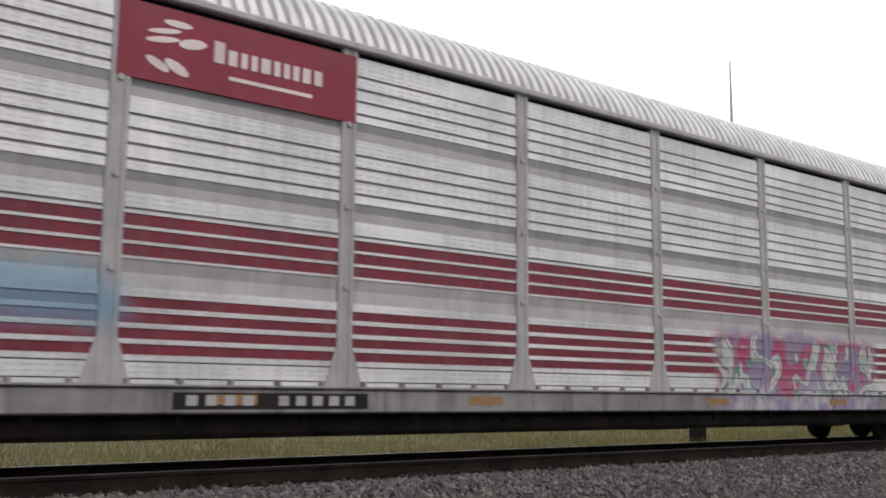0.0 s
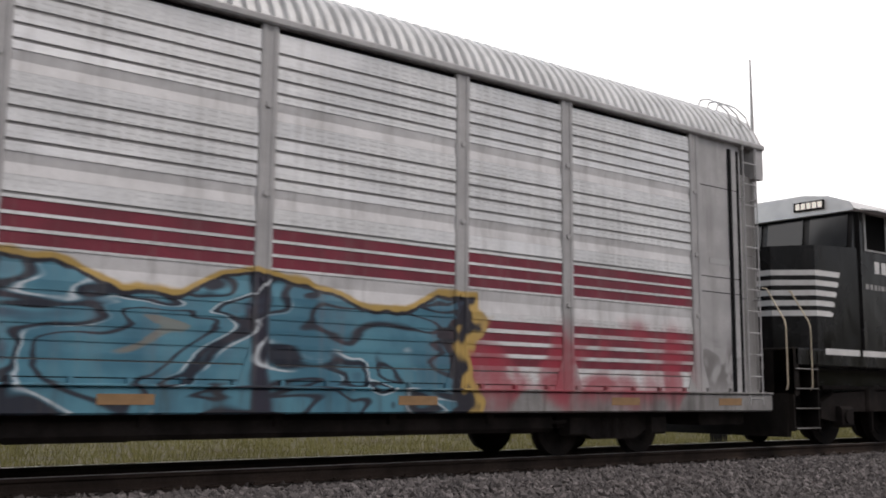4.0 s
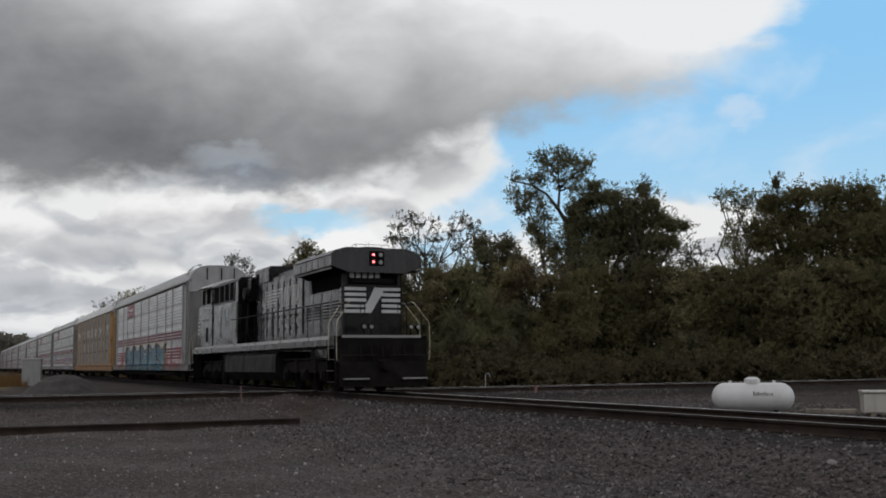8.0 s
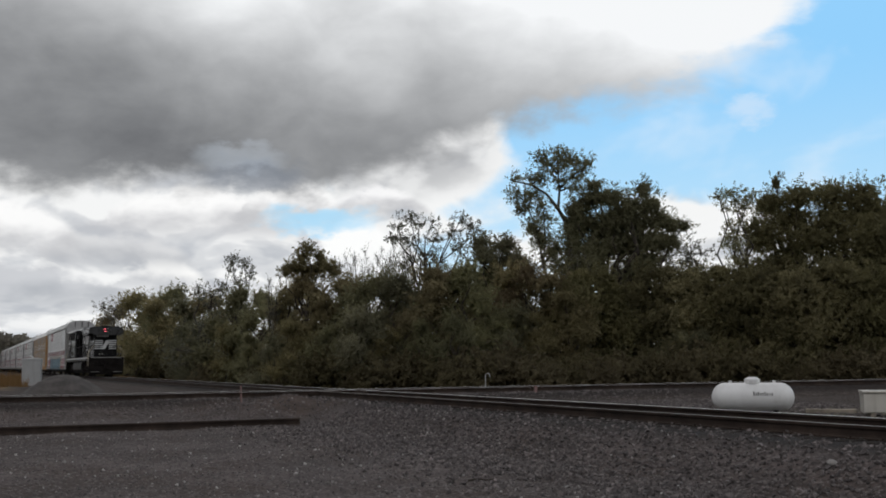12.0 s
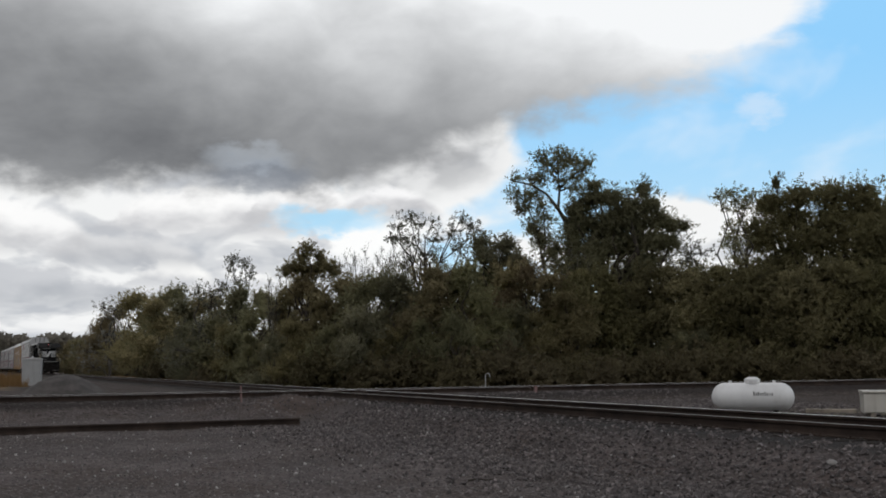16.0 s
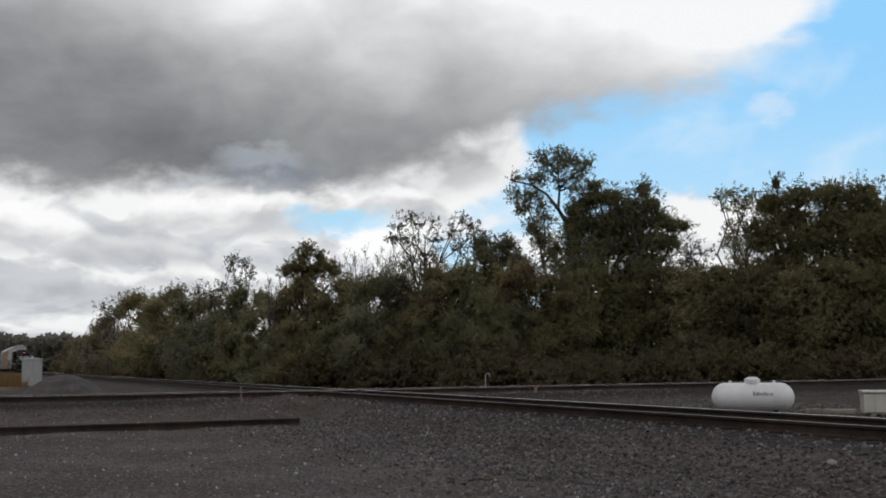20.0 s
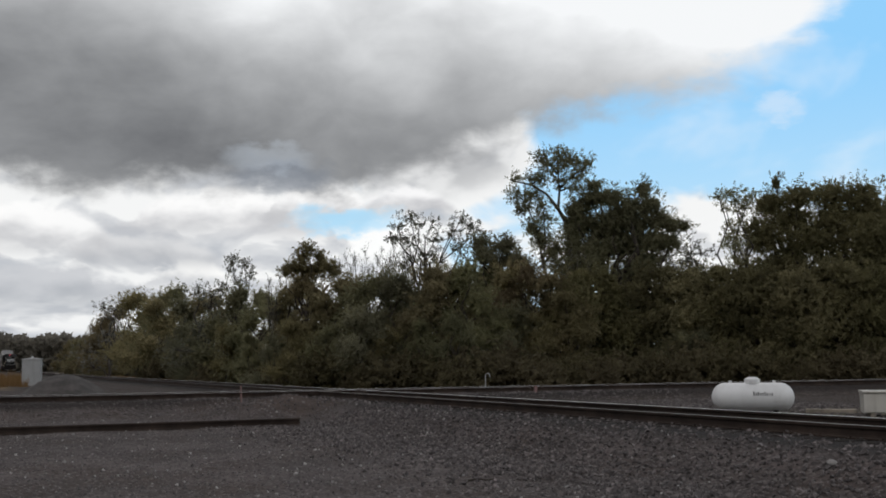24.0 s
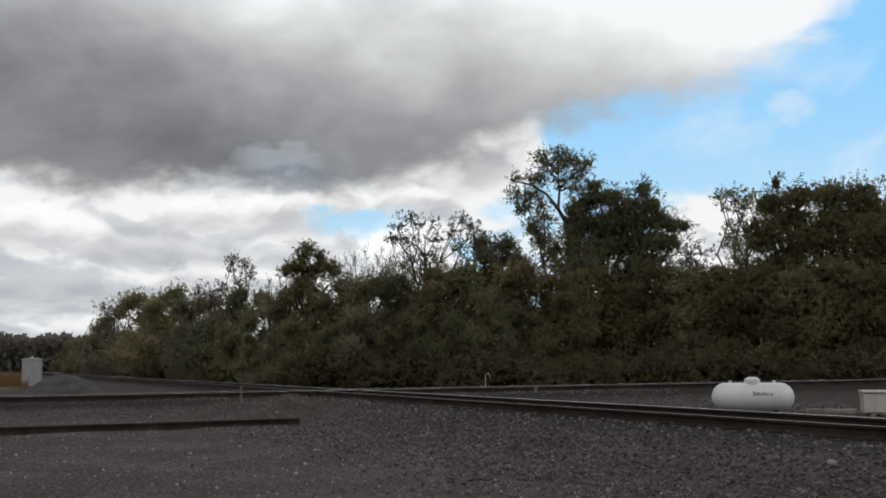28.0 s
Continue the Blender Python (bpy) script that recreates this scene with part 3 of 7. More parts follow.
def cloud_material():
    m = bpy.data.materials.new("cloud_sky")
    m.use_nodes = True
    nt = m.node_tree
    for n in list(nt.nodes):
        nt.nodes.remove(n)
    vec = nt.nodes.new("ShaderNodeTexCoord").outputs["Object"]
    norm = nt.nodes.new("ShaderNodeVectorMath")
    norm.operation = "NORMALIZE"
    nt.links.new(vec, norm.inputs[0])
    x, y, z = axes(nt, norm.outputs[0])
    az = math_node(nt, "MULTIPLY", math_node(nt, "ARCTAN2", y, x), 57.2958)
    az = math_node(nt, "ADD", az, math_node(nt, "MULTIPLY", math_node(nt, "LESS_THAN", az, -90.0), 360.0))
    X = math_node(nt, "SUBTRACT", 154.84, az)                      # degrees to the right of the wood's middle
    Y = math_node(nt, "MULTIPLY", math_node(nt, "ARCSINE", z), 57.2958)   # degrees up
    flat = nt.nodes.new("ShaderNodeCombineXYZ")
    nt.links.new(X, flat.inputs[0])
    nt.links.new(math_node(nt, "MULTIPLY", Y, 1.7), flat.inputs[1])
    p = flat.outputs[0]
    wisp, puff, fine = noise_node(nt, p, 0.07, 5.0, 0.5, 0.3), noise_node(nt, p, 0.2, 6.0, 0.55, 0.2), noise_node(nt, p, 0.55, 5.0, 0.55)
    # clear sky
    blue = mix_node(nt, step_node(nt, Y, 2.0, 17.0), (0.58, 0.81, 0.95), (0.30, 0.63, 0.96))
    blue = mix_node(nt, math_node(nt, "MULTIPLY", step_node(nt, noise_node(nt, p, 0.11, 4.0, 0.55, 0.4), 0.48, 0.72), 0.55), blue, (0.80, 0.88, 0.95))
    # low cloud in long streaks: white tops, grey undersides; thick to the left, thin to the right
    long_p = nt.nodes.new("ShaderNodeCombineXYZ")
    nt.links.new(math_node(nt, "MULTIPLY", X, 0.55), long_p.inputs[0])
    nt.links.new(math_node(nt, "MULTIPLY", Y, 1.75), long_p.inputs[1])
    strata, lump = noise_node(nt, long_p.outputs[0], 0.17, 3.0, 0.45, 0.5), noise_node(nt, p, 0.3, 4.0, 0.5, 0.2)
    # the rows of heaps draw together towards the horizon
    deep = math_node(nt, "MULTIPLY", math_node(nt, "LOGARITHM", math_node(nt, "MAXIMUM", math_node(nt, "ADD", Y, 1.2), 0.1), 2.71828), 2.3)
    row_p = nt.nodes.new("ShaderNodeCombineXYZ")
    nt.links.new(math_node(nt, "MULTIPLY", X, 0.165), row_p.inputs[0])
    nt.links.new(deep, row_p.inputs[1])
    lit_p = nt.nodes.new("ShaderNodeVectorMath")
    lit_p.operation = "ADD"
    nt.links.new(row_p.outputs[0], lit_p.inputs[0])
    lit_p.inputs[1].default_value = (0.08, 0.2, 0)
    heaps = noise_node(nt, row_p.outputs[0], 1.25, 4.0, 0.47, 0.3)
    top_lit = math_node(nt, "SUBTRACT", heaps, noise_node(nt, lit_p.outputs[0], 1.25, 4.0, 0.47, 0.3))
    cover = math_node(nt, "ADD", math_node(nt, "MULTIPLY_ADD", heaps, 0.65, math_node(nt, "MULTIPLY", lump, 0.35)), step_node(nt, X, -14.0, 7.0, 0.30, -0.03))
    cover = math_node(nt, "ADD", cover, step_node(nt, Y, 4.0, 10.0, 0.07, -0.03))
    cover = math_node(nt, "ADD", cover, math_node(nt, "MULTIPLY", step_node(nt, X, 6.0, 12.0), step_node(nt, Y, 7.0, 11.0, 0.05, -0.14)))
    hill = math_node(nt, "ADD", math_node(nt, "POWER", math_node(nt, "MULTIPLY", math_node(nt, "SUBTRACT", X, 14.0), 0.16), 2.0), math_node(nt, "POWER", math_node(nt, "MULTIPLY", math_node(nt, "SUBTRACT", Y, 6.1), 0.3), 2.0))
    cover = math_node(nt, "ADD", cover, step_node(nt, hill, 0.0, 1.7, 0.19, 0.0))
    fringe = math_node(nt, "ADD", math_node(nt, "POWER", math_node(nt, "MULTIPLY", math_node(nt, "ADD", X, 2.4), 0.24), 2.0), math_node(nt, "POWER", math_node(nt, "MULTIPLY", math_node(nt, "SUBTRACT", Y, 11.6), 0.5), 2.0))
    cover = math_node(nt, "ADD", cover, step_node(nt, fringe, 0.0, 2.8, 0.24, 0.0))
    # lit tops and grey bases of the single heaps
    shade = math_node(nt, "MULTIPLY_ADD", top_lit, 1.5, math_node(nt, "MULTIPLY_ADD", heaps, 0.35, math_node(nt, "MULTIPLY", strata, 0.3)))
    shade = math_node(nt, "ADD", shade, step_node(nt, X, -24.0, 6.0, 0.0, 0.12))
    shade = math_node(nt, "ADD", shade, step_node(nt, Y, 2.5, 9.0, -0.05, 0.05))
    low = mix_node(nt, step_node(nt, shade, 0.14, 0.32), (0.54, 0.56, 0.59), (0.70, 0.71, 0.72))
    low = mix_node(nt, step_node(nt, shade, 0.31, 0.46), low, (0.92, 0.92, 0.905))
    low = mix_node(nt, step_node(nt, fringe, 0.2, 2.2, 0.75, 0.0), low, mix_node(nt, step_node(nt, lump, 0.38, 0.6), (0.40, 0.405, 0.415), (0.72, 0.72, 0.715)))
    col = mix_node(nt, step_node(nt, cover, 0.45, 0.64), blue, low)
    # single heaps of cumulus, the farthest and lowest first: flat grey base, bright knobbly top
    knob = math_node(nt, "ADD", math_node(nt, "SUBTRACT", puff, 0.5), math_node(nt, "MULTIPLY", math_node(nt, "SUBTRACT", fine, 0.5), 0.7))
    for cx, base, rx, h, top, foot in HEAPS:
        u = math_node(nt, "DIVIDE", math_node(nt, "SUBTRACT", math_node(nt, "MULTIPLY_ADD", knob, 2.2, X), cx), rx)
        dome = math_node(nt, "SUBTRACT", 1.0, math_node(nt, "MULTIPLY", u, u))
        rise = math_node(nt, "SUBTRACT", Y, base)
        rim = math_node(nt, "SUBTRACT", math_node(nt, "MULTIPLY_ADD", dome, h, math_node(nt, "MULTIPLY", knob, 2.6)), rise)
        mask = math_node(nt, "MULTIPLY", step_node(nt, rim, -0.1, 0.55), step_node(nt, rise, -0.9, 0.7))
        mask = math_node(nt, "MULTIPLY", mask, step_node(nt, dome, 0.0, 0.45, 0.0, 0.92))
        lit = math_node(nt, "MULTIPLY_ADD", math_node(nt, "SUBTRACT", lump, 0.5), 1.5, math_node(nt, "DIVIDE", rise, h))
        col = mix_node(nt, mask, col, mix_node(nt, step_node(nt, lit, -0.1, 0.6), foot, top))
    # the great dark cloud, whose lower edge climbs to the right; its belly is darkest, its head bright
    edge = math_node(nt, "ADD", step_node(nt, X, -9.5, 3.5, 9.55, 12.5), math_node(nt, "MULTIPLY", math_node(nt, "MAXIMUM", math_node(nt, "SUBTRACT", X, 1.6), 0.0), 0.2))
    edge = math_node(nt, "ADD", edge, math_node(nt, "MULTIPLY", math_node(nt, "MAXIMUM", math_node(nt, "SUBTRACT", X, 15.8), 0.0), 0.55))
    wob = math_node(nt, "ADD", math_node(nt, "MULTIPLY", math_node(nt, "SUBTRACT", puff, 0.5), 5.0), math_node(nt, "MULTIPLY", math_node(nt, "SUBTRACT", fine, 0.5), 1.4))
    over = math_node(nt, "ADD", math_node(nt, "SUBTRACT", Y, edge), wob)
    q = math_node(nt, "MAXIMUM", math_node(nt, "SUBTRACT", Y, edge), 0.0)
    gain = math_node(nt, "MAXIMUM", math_node(nt, "MULTIPLY_ADD", math_node(nt, "ADD", X, 21.0), 0.0021, 0.008), 0.006)
    lift = math_node(nt, "MULTIPLY", math_node(nt, "MAXIMUM", math_node(nt, "ADD", X, 1.0), 0.0), 0.023)
    tone = math_node(nt, "ADD", math_node(nt, "MULTIPLY_ADD", q, gain, 0.497), lift)
    tone = math_node(nt, "ADD", tone, math_node(nt, "MULTIPLY", math_node(nt, "SUBTRACT", wisp, 0.5), 0.42))
    tone = math_node(nt, "ADD", tone, math_node(nt, "MULTIPLY", math_node(nt, "SUBTRACT", puff, 0.5), 0.22))
    tone = math_node(nt, "ADD", tone, math_node(nt, "MULTIPLY", step_node(nt, Y, 15.0, 21.0, 0.0, 0.17), step_node(nt, X, -14.0, -4.0, 1.0, 0.0)))
    tone = math_node(nt, "POWER", math_node(nt, "MINIMUM", math_node(nt, "MAXIMUM", tone, 0.41), 0.97), 2.2)
    dark = mix_node(nt, tone, (0.0, 0.003, 0.012), (0.99, 1.0, 1.0))
    rough_y = math_node(nt, "MULTIPLY_ADD", fine, 2.4, math_node(nt, "SUBTRACT", Y, 1.2))
    rough_x = math_node(nt, "MULTIPLY_ADD", puff, 5.0, math_node(nt, "SUBTRACT", X, 2.5))
    def gap_at(cx, cy, rx, ry):
        a = math_node(nt, "POWER", math_node(nt, "DIVIDE", math_node(nt, "SUBTRACT", rough_x, cx), rx), 2.0)
        b = math_node(nt, "POWER", math_node(nt, "DIVIDE", math_node(nt, "SUBTRACT", rough_y, cy), ry), 2.0)
        return step_node(nt, math_node(nt, "ADD", a, b), 0.0, 1.7, 1.0, 0.0)
    col = mix_node(nt, math_node(nt, "MULTIPLY", gap_at(-7.6, 7.95, 3.2, 0.75), 0.85), col, (0.40, 0.72, 0.95))
    col = mix_node(nt, math_node(nt, "MULTIPLY", gap_at(17.0, 13.4, 1.2, 0.8), 0.42), col, (0.84, 0.87, 0.92))
    col = mix_node(nt, step_node(nt, over, -0.9, 1.5), col, dark)
    col = mix_node(nt, math_node(nt, "MULTIPLY", gap_at(-11.0, 10.3, 3.2, 1.0), 0.6), col, (0.20, 0.23, 0.28))
    col = mix_node(nt, math_node(nt, "MULTIPLY", gap_at(-12.0, 11.4, 2.6, 0.75), 0.24), col, (0.66, 0.74, 0.83))
    # thin bright overcast towards the east
    col = mix_node(nt, step_node(nt, X, 32.0, 60.0), col, mix_node(nt, step_node(nt, wisp, 0.35, 0.65), (0.66, 0.69, 0.72), (0.82, 0.82, 0.82)))
    e = nt.nodes.new("ShaderNodeEmission")
    nt.links.new(col, e.inputs[0])
    out = nt.nodes.new("ShaderNodeOutputMaterial")
    nt.links.new(e.outputs[0], out.inputs[0])
    return m


def build_sky():
    g = Geo()
    R = 2400.0
    rows = []
    for j in range(25):
        e = radians(-3 + 2.0 * j)
        rows.append([(R * math.cos(e) * math.cos(radians(a)), R * math.cos(e) * math.sin(radians(a)), R * math.sin(e)) for a in range(0, 221, 4)])
    g.sheet(rows)
    ob = solid("backdrop", g, cloud_material(), "broken grey and white clouds with blue gaps, drifting slowly", "sky", kind="structure", smooth=True)
    ob.location = (0, 0, EYE[2])
    return ob


clouds = build_sky()
# ---- ground ----
CROSS = Vector((-35.1, 1.05))               # a point on the centre line of the crossing track
ALONG = Vector((0.0755, 0.997)).normalized()
ACROSS = Vector((-ALONG.y, ALONG.x))        # away from the tripod


def smooth(a, b, x):
    t = np.clip((x - a) / (b - a), 0, 1)
    return t * t * (3 - 2 * t)


def ground_height(x, y):
    """Level yard, raised beds under both tracks."""
    x, y = np.asarray(x, float), np.asarray(y, float)
    r = np.hypot(x, y)
    base = -0.66 + 0.10 * smooth(25, 60, r) + 0.03 * np.sin(x * 0.7 + 1.3 * np.sin(y * 0.5)) + 0.02 * np.sin(y * 1.7 + x * 1.1)
    base = base + 0.13 * smooth(TRACK + 3, TRACK + 6, y)
    a = np.abs(y - TRACK)
    bed_a = -0.185 - 0.475 * smooth(1.75, 3.8, a)
    d = np.abs((x - CROSS.x) * ACROSS.x + (y - CROSS.y) * ACROSS.y)
    bed_b = -0.185 - 0.475 * smooth(1.75, 3.8, d)
    near_cross = -0.2 - 0.46 * smooth(3.0, 8.5, np.hypot(x + 33.5, y - TRACK))
    heap = -0.66 + 0.62 * np.exp(-((x + 30.6) / 2.0) ** 2 - ((y - 9.0) / 1.5) ** 2) + 0.42 * np.exp(-((x + 28.6) / 1.6) ** 2 - ((y - 6.9) / 1.3) ** 2)
    heap = heap + 0.03 * np.sin(x * 3.1 + y * 1.9) * np.sin(y * 2.7 - x)
    return np.maximum.reduce([base, bed_a, bed_b, near_cross, heap])


def build_ground():
    def steps(lo, hi, fine, mid):
        a = list(np.arange(lo, hi, fine))
        out, w = [], mid
        p = hi
        while p < 2600:
            out.append(p)
            p += w
            w *= 1.16
        low, w, p = [], mid, lo - mid
        while p > -2600:
            low.append(p)
            w *= 1.16
            p -= w
        return np.array(low[::-1] + a + out)
    xs, ys = steps(-48, 26, 0.33, 0.5), steps(-3, 26, 0.25, 0.4)
    X, Y = np.meshgrid(xs, ys)
    Z = ground_height(X, Y)
    g = Geo()
    g.v = [tuple(p) for p in np.stack([X, Y, Z], -1).reshape(-1, 3).tolist()]
    w = len(xs)
    g.f = [(j * w + i, j * w + i + 1, (j + 1) * w + i + 1, (j + 1) * w + i) for j in range(len(ys) - 1) for i in range(w - 1)]
    g.m = [0] * len(g.f)
    solid("ground", g, GRAVEL, "dark trodden gravel yard with dry grass beyond", "ground", kind="structure", smooth=True)


def scatter_stones(name, label, spots, size, seed, mat=None):
    """Broken stones, each a rough lump, joined into one piece of stuff."""
    rng = np.random.default_rng(seed)
    n = len(spots)
    octa = np.array([(1, 0, 0), (-1, 0, 0), (0, 1, 0), (0, -1, 0), (0, 0, 1), (0, 0, -1)], float)
    v = octa[None] * (1 + rng.uniform(-0.3, 0.3, (n, 6, 1))) + rng.uniform(-0.3, 0.3, (n, 6, 3))
    s = rng.uniform(size[0], size[1], (n, 1, 1)) * rng.uniform(0.65, 1.2, (n, 1, 3))
    v = v * s * 0.62
    q = rng.normal(size=(n, 4))
    q /= np.linalg.norm(q, axis=1, keepdims=True)
    w, a, b, c = q.T
    R = np.stack([1 - 2 * (b * b + c * c), 2 * (a * b - c * w), 2 * (a * c + b * w), 2 * (a * b + c * w), 1 - 2 * (a * a + c * c), 2 * (b * c - a * w),
                  2 * (a * c - b * w), 2 * (b * c + a * w), 1 - 2 * (a * a + b * b)], -1).reshape(n, 3, 3)
    v = np.einsum("nij,nkj->nki", R, v) + np.asarray(spots)[:, None]
    f = np.array([(0, 2, 4), (2, 1, 4), (1, 3, 4), (3, 0, 4), (2, 0, 5), (1, 2, 5), (3, 1, 5), (0, 3, 5)])
    faces = (f[None] + 6 * np.arange(n)[:, None, None]).reshape(-1, 3)
    me = bpy.data.meshes.new(name)
    me.from_pydata(v.reshape(-1, 3).tolist(), [], faces.tolist())
    me.materials.append(mat or STONE)
    me.update()
    return tagged(new(name, me), label, "gravel", kind="stuff")


def build_gravel():
    rng = np.random.default_rng(4)
    def on_ground(x, y, lift):
        return np.stack([x, y, ground_height(x, y) + lift], -1)
    n = 34000                                      # shoulder of the main track, where the camera sees single stones
    x = rng.uniform(-1, 27, n)
    y = TRACK - 1.6 - 2.0 * rng.random(n) ** 1.1
    scatter_stones("ballast", "grey crushed stone ballast along the rails", on_ground(x, y, rng.uniform(0.0, 0.03, n)), (0.035, 0.1), 5)
    n = 24000
    x = -3 - 37 * rng.random(n) ** 0.8
    y = TRACK - 1.95 - 2.6 * rng.random(n) - 2.2 * rng.random(n) ** 4
    keep = (((x + 29.6) / 4.2) ** 2 + ((y - 8.6) / 3.4) ** 2 > 1) | (rng.random(n) < 0.12)   # few stones on the bare earth
    x, y = x[keep], y[keep]
    scatter_stones("ballast", "dark crushed stone ballast beside the main track", on_ground(x, y, rng.uniform(0.0, 0.02, len(x))), (0.025, 0.07), 6, SHARD)
    n = 36000                                      # loose stones of the yard
    d, a = 8.5 + 26 * rng.random(n) ** 1.2, np.radians(rng.uniform(128, 182, n))
    x, y = d * np.cos(a), d * np.sin(a)
    keep = y < TRACK - 3.0
    scatter_stones("gravel", "loose stones strewn over the dark yard", on_ground(x[keep], y[keep], 0.0), (0.012, 0.04), 7, PEBBLE)
    n = 760                                        # few larger pale chips
    d, a = 8.5 + 30 * rng.random(n), np.radians(rng.uniform(128, 182, n))
    x, y = d * np.cos(a), d * np.sin(a)
    keep = y < TRACK - 1.6
    scatter_stones("gravel", "scattered pale stone chips on the yard", on_ground(x[keep], y[keep], 0.01), (0.025, 0.052), 17, CHIP)
    n = 15000                                      # rough dark stone between the tracks beyond
    x, y = rng.uniform(-40, -12, n), TRACK + 1.6 + 11 * rng.random(n)
    scatter_stones("ballast", "dark rough stone between the two tracks", on_ground(x, y, 0.0), (0.035, 0.085), 18, SHARD)
    n = 12500                                      # between and beyond the rails
    x, y = rng.uniform(-45, 24, n), rng.uniform(TRACK - 2.05, TRACK + 4.5, n)
    scatter_stones("ballast", "crushed stone between the rails and beyond", on_ground(x, y, 0.0), (0.04, 0.08), 8, SHARD)
    n = 6000
    s, o = rng.uniform(-6, 30, n), rng.uniform(-3.4, 3.4, n)
    x, y = CROSS.x + s * ALONG.x + o * ACROSS.x, CROSS.y + s * ALONG.y + o * ACROSS.y
    scatter_stones("ballast", "crushed stone of the crossing track", on_ground(x, y, 0.0), (0.03, 0.06), 9, SHADE_STONE)


# ---- tracks ----
def rail_outline():
    h = [(0.075, -0.181), (0.075, -0.168), (0.02, -0.15), (0.011, -0.13), (0.011, -0.06), (0.036, -0.04), (0.036, -0.008), (0.03, -0.003)]
    return h + [(-a, b) for a, b in reversed(h)]


def build_track(name, label, at, turn, lo, hi, tie_lo, tie_hi, part_lo, part_hi, breaks=()):
    """A track along its own x axis: two rails with bright heads, ties, and the pieces near the camera as parts."""
    t = thing(name, label, "railway track", (*at, 0), turn, kind="structure")
    runs, p = [], lo
    for a, b in list(breaks) + [(hi, hi)]:
        runs.append((p, a))
        p = b
    for side in (-0.7535, 0.7535):
        body, head = Geo(), Geo()
        for a, b in runs:
            body.prism([(side + u, w) for u, w in rail_outline()], "x", a, b)
            head.box(a, b, side - 0.029, side + 0.029, -0.003, 0.001)
        r = part("rail", body, RUST, t, "rusty steel rail")
        part("rail_head", head, STEEL if side > 0 or name.endswith("2") else WORN, r, "worn rail head")
    tie = Geo().box(-0.115, 0.115, -1.3, 1.3, -0.36, -0.176, 0.015).mesh("tie", TIE)
    rng, rest = random.Random(3), Geo()
    x = tie_lo
    while x < tie_hi:
        dx, dy = rng.uniform(-0.03, 0.03), rng.uniform(-0.05, 0.05)
        if part_lo < x < part_hi:
            o = part("tie", tie, None, t)
            o.location = (x + dx, dy, 0)
        else:
            rest.box(x + dx - 0.115, x + dx + 0.115, dy - 1.3, dy + 1.3, -0.36, -0.176)
        x += 0.54
    if rest.f:
        tagged(part("tie", rest, TIE, t, "dark timber ties"), kind="stuff")
    plates = Geo()
    x = part_lo
    while x < part_hi:
        for side in (-0.7535, 0.7535):
            plates.box(x - 0.09, x + 0.09, side - 0.15, side + 0.15, -0.178, -0.166)
            plates.ring(x - 0.04, side - 0.1, "z", -0.17, -0.145, 0.016, 6)
            plates.ring(x + 0.04, side + 0.1, "z", -0.17, -0.145, 0.016, 6)
        x += 0.54
    tagged(part("tie_plate", plates, RUST, t, "rusty tie plates and spikes"), kind="stuff")
    return t


def build_tracks():
    turn = math.degrees(math.atan2(ALONG.y, ALONG.x))
    s_cross = (TRACK - CROSS.y) / ALONG.y
    x_cross = CROSS.x + s_cross * ALONG.x
    build_track("railway_track_1", "main line track with bright worn rails on dark ties", (0, TRACK), 0, -900, 260, -150, 80, -40, 26,
                [(x_cross - 0.80, x_cross - 0.71), (x_cross + 0.71, x_cross + 0.80)])
    build_track("railway_track_2", "crossing track with dull rails on a stone bed", (CROSS.x, CROSS.y), turn, -160, 320, -30, 60, -8, 34,
                [(s_cross - 0.80, s_cross - 0.71), (s_cross + 0.71, s_cross + 0.80)])
    d = thing("rail_crossing", "cast steel diamond crossing where two tracks meet", "rail crossing", (x_cross, TRACK, 0), 0, kind="structure")
    for a in (-0.62, 0.62):
        part("guard_rail", Geo().box(-1.9, 1.9, a - 0.035, a + 0.035, -0.17, -0.02, 0.01), RUST, d)
        part("guard_rail", Geo().box(a - 0.035, a + 0.035, -1.9, 1.9, -0.165, -0.024, 0.01), RUST, d)
    for a in (-0.755, 0.755):
        for b in (-0.755, 0.755):
            part("corner_casting", Geo().box(a - 0.32, a + 0.32, b - 0.3, b + 0.3, -0.175, -0.06, 0.03), RUST, d)


# ---- autorack cars ----
POSTS = [1.475, 4.425, 7.325, 9.275, 12.175]
ROOF = [(0.0, 5.12), (0.03, 5.25), (0.13, 5.45), (0.3, 5.67), (0.55, 5.85), (0.9, 5.93), (1.5, 5.96)]


